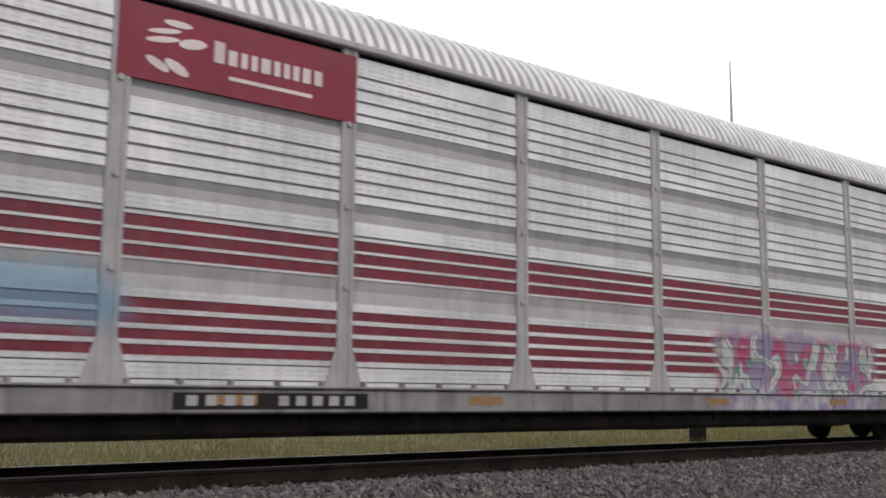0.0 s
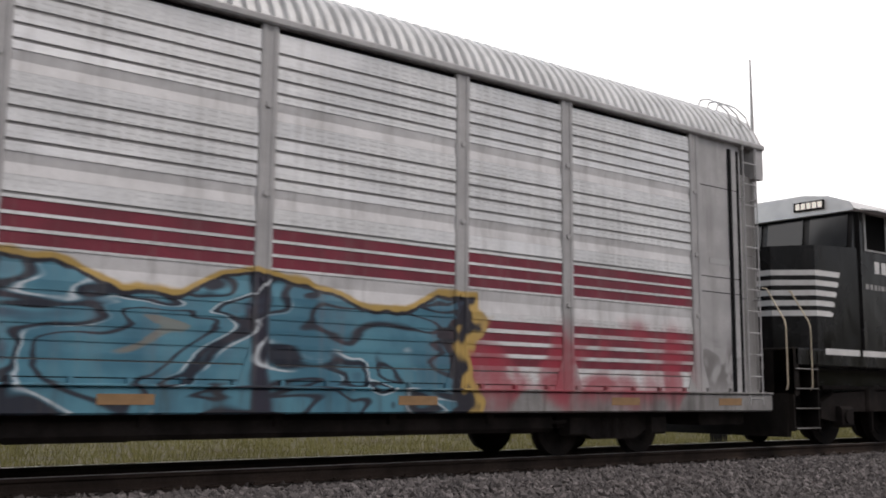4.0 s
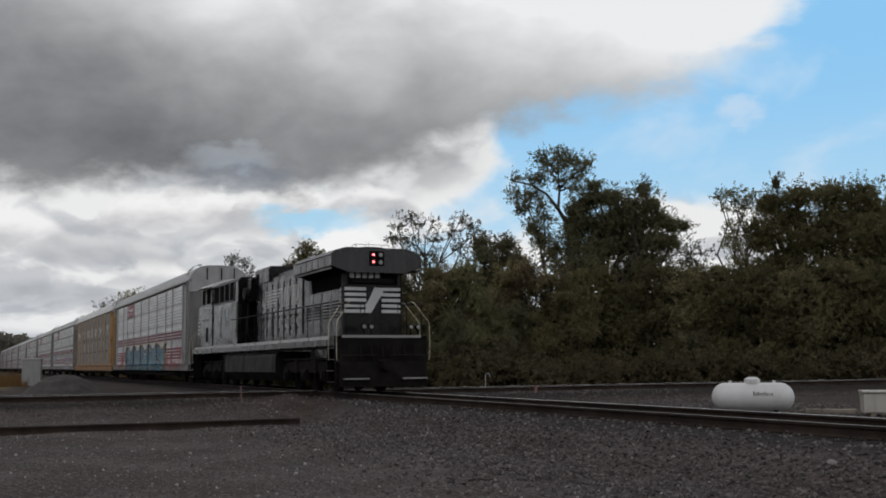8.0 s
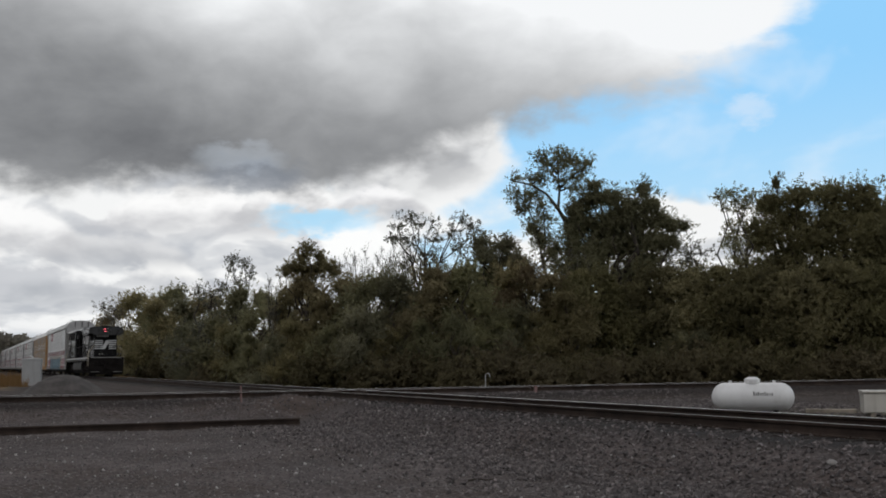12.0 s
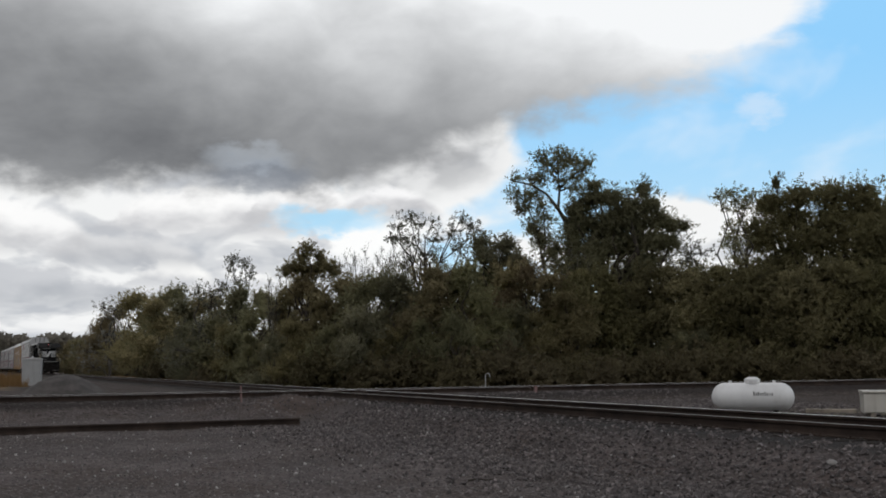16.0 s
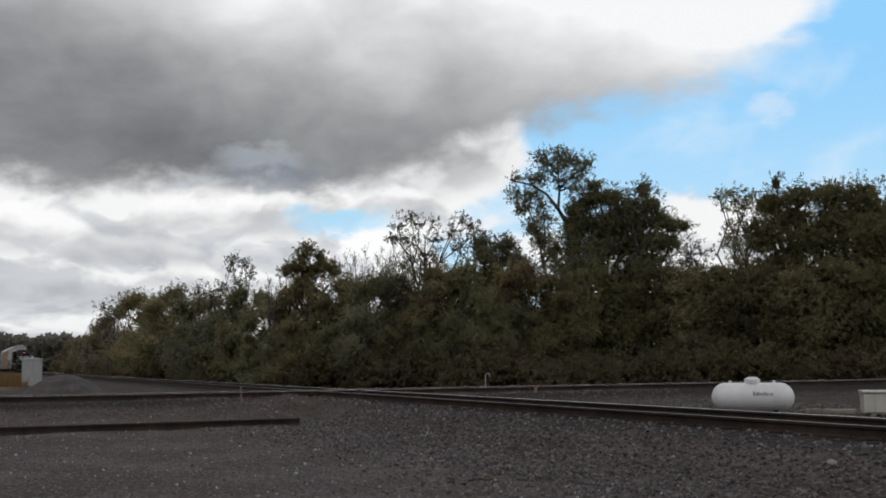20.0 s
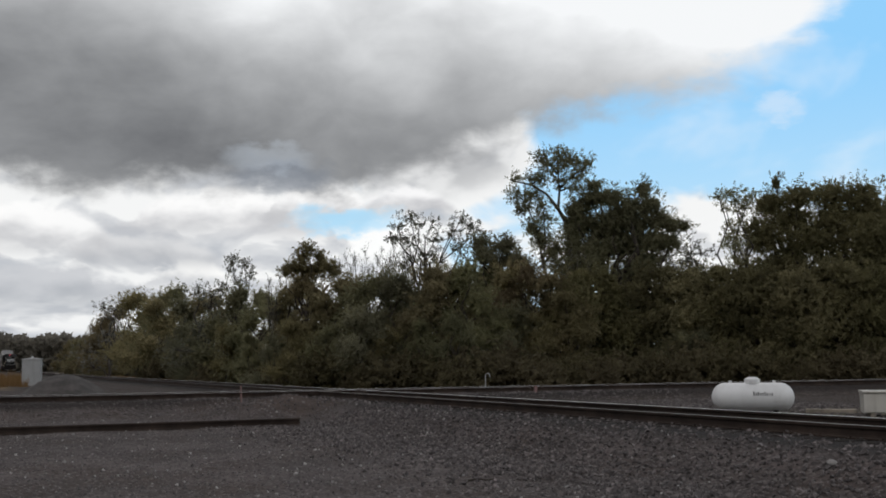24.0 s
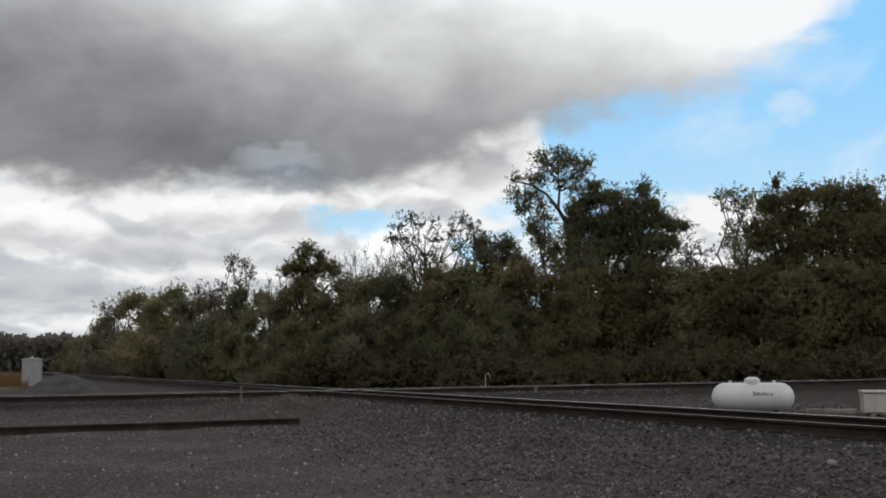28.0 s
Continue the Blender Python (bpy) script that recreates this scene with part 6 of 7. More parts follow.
def build_yard():
    # propane tank on feet
    t = thing("propane_tank", "white propane tank with a domed lid beside the track", "gas tank", (-21.2, 18.8, float(ground_height(-21.2, 18.8))), 52)
    r, half, zc = 0.375, 0.70, 0.45
    rows = []
    for i in range(25):
        a = math.pi * i / 24
        x = -math.cos(a) * (half + 0.34)
        k = min(1.0, math.sqrt(max(0.0, 1 - max(0.0, (abs(x) - half) / 0.341) ** 2)))
        rows.append([(x, r * k * math.cos(2 * math.pi * j / 28), zc + r * k * math.sin(2 * math.pi * j / 28)) for j in range(29)])
    part("vessel", Geo().sheet(rows), PROPANE, t, smooth=True)
    g = Geo().ring(0.0, 0.0, "z", zc + r - 0.03, zc + r + 0.09, 0.2, 24)
    g.ring(0.0, 0.0, "z", zc + r + 0.09, zc + r + 0.15, 0.2, 24, 0, 0.1)
    part("dome_lid", g, PROPANE, t)
    for x in (-0.55, 0.55):
        part("foot", Geo().box(x - 0.06, x + 0.06, -0.28, 0.28, -0.02, 0.12, 0.01), SOOT, t)
        part("lug", Geo().box(x - 0.04, x + 0.04, -0.02, 0.02, zc + r - 0.01, zc + r + 0.06), PROPANE, t)
    g, x = Geo(), 0.0
    for w in (0.04, 0.03, 0.035, 0.03, 0.03, 0.035, 0.03, 0.015, 0.015, 0.03):
        g.box(x, x + w * 0.6, -r - 0.006, -r + 0.05, zc + 0.05, zc + (0.15 if w > 0.03 else 0.115))
        x += w + 0.022
    part("lettering", g, TANKG, t, "dark bars in place of a name")
    # equipment box with a plank
    z = float(ground_height(-18.2, 20.6))
    b = thing("equipment_box", "pale cream metal equipment box standing in gravel", "utility box", (-18.30, 20.67, z), 48)
    part("body", Geo().box(-0.75, 0.75, -0.5, 0.5, 0.12, 0.6, 0.02), BOXP, b)
    part("lid", Geo().box(-0.78, 0.78, -0.53, 0.53, 0.6, 0.65, 0.015), BOXP, b)
    for x in (-0.55, 0.55):
        part("skid", Geo().box(x - 0.06, x + 0.06, -0.48, 0.48, 0.0, 0.12, 0.01), WOOD, b, "timber skid under the box")
    part("latch", Geo().box(0.0, 0.22, -0.515, -0.5, 0.26, 0.29), SOOT, b)
    g = Geo().box(-0.62, 0.62, -0.16, 0.16, 0.0, 0.1, 0.01)
    p = solid("plank", g, WOOD, "weathered timber plank lying on gravel", "plank")
    p.matrix_basis = pose(-20.55, 20.85, float(ground_height(-20.55, 20.85)) + 0.0, 0, 0, 42)
    # relay cabinet far down the line
    x, y = bearing(176.71, 90)
    c = thing("relay_cabinet", "pale grey metal relay cabinet beside the line", "utility cabinet", (x, y, float(ground_height(x, y)) - 0.02), 80)
    part("body", Geo().box(-0.68, 0.68, -0.5, 0.5, 0.06, 1.84, 0.02), CABINET, c)
    part("plinth", Geo().box(-0.72, 0.72, -0.54, 0.54, 0.0, 0.08), ROAD, c)
    part("roof", Geo().prism([(-0.74, 1.84), (0.74, 1.84), (0.74, 1.89), (0.0, 1.97), (-0.74, 1.89)], "y", -0.57, 0.57), ROOFG, c)
    for s in (-1, 1):
        for e in (-1, 1):
            part("door", Geo().box(min(s * 0.02, s * 0.63), max(s * 0.02, s * 0.63), min(e * 0.5, e * 0.515), max(e * 0.5, e * 0.515), 0.16, 1.78, 0.006), CABINET, c)
    part("handle", Geo().box(-0.12, -0.08, 0.51, 0.55, 0.8, 1.0), SOOT, c)
    c.scale = (1.05, 1.05, 1.15)
    part("vent", Geo().ring(0.0, 0.0, "z", 1.94, 2.06, 0.1, 10), ROOFG, c)
    # heap of ballast
    rng, rows = np.random.default_rng(11), []
    for i in range(10):
        q = i / 9
        rows.append([(2.25 * q * math.cos(2 * math.pi * j / 36) * (1 + 0.05 * math.sin(2 * math.pi * 5 * j / 36)), 2.25 * q * math.sin(2 * math.pi * j / 36) * (1 + 0.05 * math.sin(2 * math.pi * 5 * j / 36)),
                      1.08 * (1 - q * q) ** 1.15 + 0.03 * math.sin(2 * math.pi * 7 * j / 36 + 3 * i)) for j in range(37)])
    h = solid("gravel_mound", Geo().sheet(rows), PILE, "heap of grey crushed stone", "stone heap", smooth=True)
    h.location = (-57.8, 4.86, float(ground_height(-57.8, 4.86)) - 0.02)
    # spare rail on the ground
    s = thing("spare_rail", "rusty spare rail lying on the gravel", "rail")
    body = part("rail_body", Geo().prism([(a, b + 0.181) for a, b in rail_outline()], "x", -5.2, 4.4), RUST, s)
    part("rail_head", Geo().box(-5.2, 4.4, -0.029, 0.029, 0.178, 0.182), RUST, body, "dull worn rail head")
    s.matrix_basis = pose(-25.55, 3.4, float(ground_height(-25.5, 3.5)) - 0.005, 0, 0, 88)
    # stake, bent pipe, short post
    x, y = -31.2, 7.75
    g = Geo().box(-0.012, 0.012, -0.02, 0.02, -0.1, 0.55, 0.004)
    k = solid("survey_stake", g, PINK, "faded red wooden survey stake in gravel", "stake")
    k.matrix_basis = pose(x, y, float(ground_height(x, y)), 2, -1.5, 20)
    x, y = bearing(152.7, 43.5)
    g = Geo().tube([(0, 0, -0.1), (0, 0, 0.86)] + [(0.09 - 0.09 * math.cos(a), 0, 0.86 + 0.09 * math.sin(a)) for a in np.linspace(0, math.pi, 7)] + [(0.18, 0, 0.78)], 0.017, 8)
    k = solid("vent_pipe", g, PVC, "white bent vent pipe by the track", "pipe")
    k.matrix_basis = pose(x, y, float(ground_height(x, y)), 0, 0, 75)
    x, y = bearing(149.95, 37.2)
    k = solid("marker_post", Geo().box(-0.05, 0.05, -0.05, 0.05, -0.1, 0.22, 0.01), PINK, "short faded red marker post beside the track", "post")
    k.location = (x, y, float(ground_height(x, y)))
    # a dry stick and a lone pale rock on the near gravel
    g = Geo()
    tapered(g, [Vector((-0.16, 0, 0.012)), Vector((-0.05, 0.02, 0.03)), Vector((0.08, -0.01, 0.022)), Vector((0.2, 0.03, 0.04))], 0.016, 0.008, 6)
    tapered(g, [Vector((0.08, -0.01, 0.022)), Vector((0.13, -0.06, 0.03))], 0.009, 0.005, 5)
    k = solid("stick", g, BARK, "dry dark forked stick lying on gravel", "stick")
    k.matrix_basis = pose(*STICK, float(ground_height(*STICK)), 0, 0, 60)
    bm = bmesh.new()
    bmesh.ops.create_icosphere(bm, subdivisions=2, radius=0.055)
    for v in bm.verts:
        v.co = Vector((v.co.x * 1.2, v.co.y, v.co.z * 0.75)) * (1 + 0.22 * noise.noise(v.co * 22))
    me = bpy.data.meshes.new("rock")
    bm.to_mesh(me)
    bm.free()
    me.materials.append(CHIP)
    k = tagged(new("rock", me), "lone pale grey rock on the gravel", "rock")
    k.location = (*ROCK, float(ground_height(*ROCK)) + 0.025)
    # tall radio mast far off
    m = thing("radio_mast", "thin grey radio mast far beyond the field", "mast", (*bearing(34.37, 160), -0.6))
    part("pole", Geo().ring(0, 0, "z", 0.0, 44.0, 0.34, 8, 0, 0.26), GREY, m)
    part("aerial", Geo().ring(0, 0, "z", 44.0, 53.0, 0.24, 6, 0, 0.12), GREY, m)
    # pale road and a cabinet beyond the main track
    g = Geo().box(-40, 90, -2.6, 2.6, 0.0, 0.06, 0.02)
    k = solid("road", g, ROAD, "pale gravel service road along the field", "road", kind="structure")
    k.matrix_basis = pose(55, 34, -0.66, 0, 0, 4)
    b = thing("junction_box", "small dark junction box by the service road", "utility box", (24.5, 18.2, float(ground_height(24.5, 18.2))), 10)
    part("body", Geo().box(-0.2, 0.2, -0.18, 0.18, 0.0, 0.62, 0.02), SOOT, b)
    part("post", Geo().box(0.32, 0.4, -0.04, 0.04, -0.05, 0.66, 0.01), CABINET, b)


# ---- trees ----
def unit(v):
    return v / np.maximum(np.linalg.norm(v, axis=-1, keepdims=True), 1e-9)


def blades(name, c, u, n, s, mat):
    """One small bent blade at each centre: u runs along it, n faces out of it, s is its half length."""
    w = unit(np.cross(n, u)) * s * 0.45
    n, u = n * s * 0.16, u * s
    v = np.stack([c - u, c + w - n, c + u, c - w - n], 1)
    k = len(c)
    faces = (np.array([(0, 1, 2), (0, 2, 3)])[None] + 4 * np.arange(k)[:, None, None]).reshape(-1, 3)
    me = bpy.data.meshes.new(name)
    me.from_pydata(v.reshape(-1, 3).tolist(), [], faces.tolist())
    me.materials.append(mat)
    me.update()
    return me


def leaf_cloud(name, lobes, count, size, mat, rng, core=0.14, loose=0.25):
    """Leaves on short twigs that fill lobes (x, y, z, rx, rz); larger blades close the inside of each lobe; loose twigs stand out."""
    L = np.array(lobes)
    vol = (L[:, 3] * L[:, 4]) ** 0.9
    vol /= vol.sum()
    inner = int(count * core)
    twigs = max(8, (count - inner) // 13)
    pick = rng.choice(len(lobes), twigs, p=vol)
    out = unit(rng.normal(size=(twigs, 3)) + np.array([0, 0, 0.15]))
    lump = np.sin(out[:, 0] * 5.1 + pick * 1.7) * np.sin(out[:, 2] * 4.3 + pick * 0.9) + 0.6 * np.sin(out[:, 1] * 7.7 + out[:, 2] * 6.1 + pick)
    rad = rng.random(twigs) ** 0.4 * (1 + 0.15 * lump)
    rad = np.where(rng.random(twigs) < loose, rng.uniform(0.95, 1.32, twigs), rad)
    root = L[pick, :3] + out * rad[:, None] * L[pick][:, [3, 3, 4]]
    way = unit(out * 0.8 + np.array([0.12, 0, 0.45]) + rng.normal(size=(twigs, 3)) * 0.55)
    long = rng.uniform(0.16, 0.5, twigs)
    which = np.repeat(np.arange(twigs), 13)
    k = len(which)
    along = rng.random(k)
    c = root[which] + way[which] * (long[which] * along)[:, None] + rng.normal(size=(k, 3)) * (0.035 + 0.05 * (1 - along))[:, None]
    u = unit(way[which] + rng.normal(size=(k, 3)) * 0.8)
    n = unit(out[which] * 0.6 + np.array([0, 0, 0.55]) + rng.normal(size=(k, 3)) * 0.55)
    s = rng.uniform(size[0], size[1], (k, 1))
    # the larger blades inside
    pick = rng.choice(len(lobes), inner, p=vol)
    o2 = unit(rng.normal(size=(inner, 3)))
    c2 = L[pick, :3] + o2 * (rng.random(inner) ** 0.5 * 0.72)[:, None] * L[pick][:, [3, 3, 4]]
    c = np.concatenate([c, c2])
    u = np.concatenate([u, unit(rng.normal(size=(inner, 3)))])
    n = np.concatenate([n, unit(o2 + rng.normal(size=(inner, 3)) * 0.4)])
    s = np.concatenate([s, rng.uniform(size[1] * 1.3, size[1] * 2.4, (inner, 1))])
    n = unit(n - u * (n * u).sum(1, keepdims=True))
    return blades(name, c, u, n, s, mat)


def limb_path(a, b, rng, bend=0.12):
    a, b = Vector(a), Vector(b)
    out = []
    for k in range(5):
        t = k / 4
        p = a.lerp(b, t)
        w = math.sin(math.pi * t) * (b - a).length * bend
        out.append(p + Vector((rng.uniform(-w, w), rng.uniform(-w, w), abs(rng.uniform(0, w)))))
    out[0], out[-1] = a, b
    return out


def tapered(g, path, r0, r1, n=6):
    k = len(path) - 1
    for i, (p, q) in enumerate(zip(path, path[1:])):
        p, q = Vector(p), Vector(q)
        d = (q - p).normalized()
        s = d.orthogonal().normalized()
        t = d.cross(s)
        ra, rb = r0 + (r1 - r0) * i / k, r0 + (r1 - r0) * (i + 1) / k
        vs = [e + r * (math.cos(2 * math.pi * j / n) * s + math.sin(2 * math.pi * j / n) * t) for e, r in ((p, ra), (q, rb)) for j in range(n)]
        g.add(vs, [(j, (j + 1) % n, n + (j + 1) % n, n + j) for j in range(n)])


def build_tree(name, label, lobes, mat, count, size, seed, twigs=10, group="", trunk_r=0.2, boughs=(), core=0.14, loose=0.25):
    rng, prng = np.random.default_rng(seed), random.Random(seed)
    t = thing(name, label, "tree" if "tree" in name else "shrub", group=group)
    g = Geo()
    top = max(l[2] for l in lobes)
    lead = max(lobes, key=lambda l: l[2])
    fork = (lead[0] * 0.3, lead[1] * 0.3, top * 0.35)
    if not boughs:
        tapered(g, limb_path((0, 0, -0.2), fork, prng, 0.05), trunk_r, trunk_r * 0.7, 8)
    for path, r0, r1 in boughs:
        tapered(g, path, r0, r1, 8)
    for l in lobes:
        if boughs:
            near = min((Vector(p) for path, r0, r1 in boughs for p in path[1:]), key=lambda p: (p - Vector(l[:3])).length + 2.0 * max(0.0, p.z - l[2]))
            tapered(g, limb_path(near, l[:3], prng), trunk_r * 0.3, trunk_r * 0.1)
        else:
            tapered(g, limb_path(fork if l[2] > fork[2] else (0, 0, 0.1), l[:3], prng), trunk_r * 0.6, trunk_r * 0.15)
        for k in range(twigs):
            a, e = prng.uniform(0, 6.283), prng.uniform(-0.3, 1.4)
            tip = (l[0] + 0.98 * l[3] * math.cos(a) * math.cos(e), l[1] + 0.98 * l[3] * math.sin(a) * math.cos(e), l[2] + 1.0 * l[4] * math.sin(e))
            tapered(g, limb_path(l[:3], tip, prng, 0.1), trunk_r * 0.12, 0.006, 4)
    part("trunk", g, BARK, t, "dark trunk with bare limbs")
    part("crown", leaf_cloud("crown", lobes, count, size, mat, rng, core, loose), None, t, "crown of small leaves")
    return t


def brush_tree(label, h, w, stems, leaves, mat, seed):
    """A thicket of upright bare stems with few small leaves towards the tips."""
    rng, prng = np.random.default_rng(seed), random.Random(seed)
    t = thing("tree", label, "tree", group="trees of the wood")
    g, spots, ways = Geo(), [], []
    for k in range(stems):
        x, y = prng.uniform(-w, w) * 0.5, prng.uniform(-w, w) * 0.5
        top = h * prng.uniform(0.72, 1.0)
        path = limb_path((x * 0.6, y * 0.6, 0), (x * 1.25 + prng.uniform(-0.3, 0.5), y, top), prng, 0.05)
        tapered(g, path, 0.035, 0.008, 5)
        for q in range(9):
            f = prng.uniform(0.45, 0.97) * 4
            i = int(f)
            a = path[i].lerp(path[i + 1], f - i)
            b = a + Vector((prng.uniform(-0.35, 0.45), prng.uniform(-0.4, 0.4), prng.uniform(0.35, 0.9)))
            tapered(g, [a, a.lerp(b, 0.5) + Vector((prng.uniform(-0.05, 0.05), 0, -0.03)), b], 0.012, 0.005, 4)
            spots.append(b)
            ways.append((b - a).normalized())
    part("trunk", g, BARK, t, "thin grey bare stems")
    pick = rng.integers(0, len(spots), leaves)
    way = np.array(ways)[pick]
    c = np.array(spots)[pick] - way * rng.random((leaves, 1)) * 0.6 + rng.normal(size=(leaves, 3)) * 0.07
    u = unit(way + rng.normal(size=(leaves, 3)) * 0.7)
    n = unit(rng.normal(size=(leaves, 3)) + np.array([0, 0, 0.6]))
    n = unit(n - u * (n * u).sum(1, keepdims=True))
    part("crown", blades("crown", c, u, n, rng.uniform(0.03, 0.07, (leaves, 1)), mat), None, t, "thin scatter of small leaves")
    return t


def random_lobes(rng, h, w, n, low=0.15):
    out = []
    for k in range(n):
        q = k / max(1, n - 1)
        z = h * (low + (0.93 - low) * q)
        spread = w * (0.55 - 0.42 * q)
        rz = h * rng.uniform(0.10, 0.17)
        rx = w * rng.uniform(0.22, 0.34) * (1.15 - 0.55 * q)
        out.append((rng.uniform(-spread, spread), rng.uniform(-spread, spread), min(z, h - rz), rx, rz))
    return out


def plant(src, az, d, turn=0.0, scale=1.0, sink=0.0):
    x, y = bearing(az, d)
    m = pose(x, y, float(ground_height(x, y)) - sink, 0, 0, turn)
    o = copy_thing(src, m)
    o.scale = (scale, scale, scale)
    return o


def build_wood():
    rng = random.Random(21)
    kinds = []
    size = (0.04, 0.095)
    for k, (h, w, n, mi, count, twigs) in enumerate([(7.0, 5.0, 10, 0, 16000, 4), (7.0, 5.5, 11, 1, 16500, 4), (7.0, 4.6, 10, 3, 16000, 4), (7.0, 5.2, 10, 2, 15000, 6), (7.0, 4.2, 9, 4, 3600, 22)]):
        label = ["leafy green tree in a dense wood", "olive green tree in a dense wood", "dark green tree in a dense wood", "brown-leaved autumn tree in a dense wood", "sparse pale-leaved tree with bare twigs"][k]
        kinds.append(build_tree("tree", label, random_lobes(rng, h, w, n, 0.12), LEAF[mi], count, size, 30 + k, twigs, "trees of the wood", 0.13, (), 0.0 if k == 4 else 0.24))
    kinds.append(build_tree("tree", "dark tree at the back of the wood", random_lobes(rng, 7.0, 6.0, 9, 0.12), LEAF[3], 4200, (0.09, 0.17), 36, 2, "trees of the wood", 0.13))
    # two ranks, from far down the line to the right; azimuth, distance, height
    rank = [(174.6, 196, 6.4), (173.6, 166, 7.8), (172.5, 142, 9.8), (171.2, 121, 10.0), (170.0, 107, 9.6), (168.8, 95, 8.0), (167.6, 84, 7.2), (166.3, 72, 6.9), (165.0, 68, 6.4),
            (163.6, 64, 6.4), (162.6, 60, 6.9), (160.8, 58, 6.5), (159.0, 56, 6.4), (157.4, 55, 6.5), (155.6, 54, 6.7), (153.8, 54, 6.8), (152.5, 59, 7.3), (151.5, 57, 7.0),
            (150.4, 56, 7.0), (149.2, 56, 6.4), (141.6, 58, 5.6), (140.4, 58, 5.6)]
    used = set()
    def put(k, az, d, h):
        turn, s = rng.uniform(0, 360), h / 7.0
        if k not in used:
            used.add(k)
            x, y = bearing(az, d)
            kinds[k].matrix_basis = pose(x, y, float(ground_height(x, y)) - 0.1, 0, 0, turn)
            kinds[k].scale = (s, s, s)
        else:
            plant(kinds[k], az, d, turn, s, 0.1)
    order = [0, 1, 3, 1, 0, 2, 1, 0]
    for i, (az, d, h) in enumerate(rank):
        put(order[i % len(order)], az + rng.uniform(-0.3, 0.3), d, h)
        if az < 168:
            put([2, 1, 0][i % 3], az + 0.6, d - 3 + rng.uniform(-1, 1), h * rng.uniform(0.5, 0.68))
    for az, d, h in ((152.6, 62, 8.6), (141.9, 60, 8.6), (140.9, 61, 7.9), (172.9, 134, 9.8), (167.9, 80, 7.9)):
        put(4, az, d, h)
    for i in range(20):
        put(5, 166 - 2.1 * i + rng.uniform(-0.4, 0.4), 70 + 4 * (i % 2) + (12 if i < 3 else 0), 5.4)
    put(1, 170.4, 104, 8.2)
    put(1, 147.9, 54, 5.2)
    # trees with heads of their own that stand over the wood
    def stand(tree, az, d):
        tree.matrix_basis = pose(*bearing(az, d), -0.7, 0, 0, az - 90)
        return tree
    group = "trees of the wood"
    stand(build_tree("tree", "dense dark round-headed tree beside the tall one", [(-1.21, 0.24, 10.89, 1.04, 0.84), (-1.73, 0.51, 9.6, 1.04, 1.04), (-0.09, -0.05, 10.92, 0.97, 0.65), (-0.62, 0.84, 9.14, 1.49, 1.3),
        (0.91, -0.13, 10.23, 1.1, 0.91), (1.77, 0.32, 11.34, 0.65, 0.58), (2.12, 0.23, 10.44, 0.84, 0.65), (2.56, 0.1, 9.52, 0.91, 0.78), (0.63, 0.79, 8.29, 1.88, 1.23), (2.37, -0.05, 8.3, 0.97, 0.78),
        (-1.32, -0.59, 6.88, 1.17, 1.1), (0.57, 0.92, 6.03, 1.62, 1.3), (0.97, -0.41, 3.95, 2.01, 1.62), (-1.24, 0.41, 3.82, 1.43, 1.43), (-1.6, -0.24, 1.92, 1.82, 1.49), (0.9, 0.24, 1.57, 2.27, 1.49), (-0.9, 0.2, 7.9, 1.3, 1.0), (1.6, 0.2, 7.0, 1.5, 1.1), (0.3, 0.2, 9.6, 1.4, 0.9),
        (-2.05, 0.0, 10.3, 0.65, 0.8), (-2.2, 0.1, 9.4, 0.7, 0.9), (-2.2, 0.0, 8.2, 0.7, 0.9), (-2.3, 0.1, 7.0, 0.8, 0.9), (3.3, 0.0, 9.2, 0.6, 0.6), (3.2, 0.1, 8.2, 0.8, 0.7), (3.95, 0.0, 9.1, 0.4, 0.4), (-1.0, 0.1, 11.7, 0.6, 0.3), (1.5, 0.2, 9.4, 0.9, 0.8), (1.9, 0.1, 8.3, 0.8, 0.7)],
        LEAF[3], 74000, (0.035, 0.085), 92, 5, group, 0.2, (), 0.24, 0.2), 145.5, 59)
    stand(build_tree("tree", "broad dense round-headed tree", [(-1.97, -0.04, 10.26, 1.12, 0.86), (-1.56, -0.04, 11.43, 0.3, 0.46), (-0.46, -0.54, 10.49, 1.32, 0.79), (1.25, 0.6, 10.57, 1.52, 0.99), (2.81, -0.3, 10.34, 1.32, 0.99),
        (-2.42, -0.78, 8.43, 1.45, 1.52), (0.26, 0.0, 8.14, 2.64, 1.85), (3.0, -1.14, 7.99, 1.98, 1.98), (-2.68, -0.56, 5.89, 1.45, 1.78), (0.1, -0.82, 4.86, 2.97, 2.18), (2.97, 1.14, 4.77, 1.98, 2.31),
        (-2.35, -0.91, 3.05, 1.85, 1.85), (0.57, -0.82, 2.38, 2.97, 1.85), (-2.72, -0.1, 1.34, 1.65, 1.12), (3.09, 0.93, 1.74, 1.98, 1.65), (-1.0, 0.2, 9.4, 1.5, 0.95), (1.6, 0.3, 9.3, 1.7, 1.0), (3.2, 0.0, 9.2, 1.3, 1.0), (-1.2, 0.2, 6.9, 1.6, 1.2), (1.9, 0.0, 6.4, 1.8, 1.4)], LEAF[5], 95000, (0.035, 0.085), 93, 5, group, 0.22, (), 0.24, 0.12), 135.25, 60)
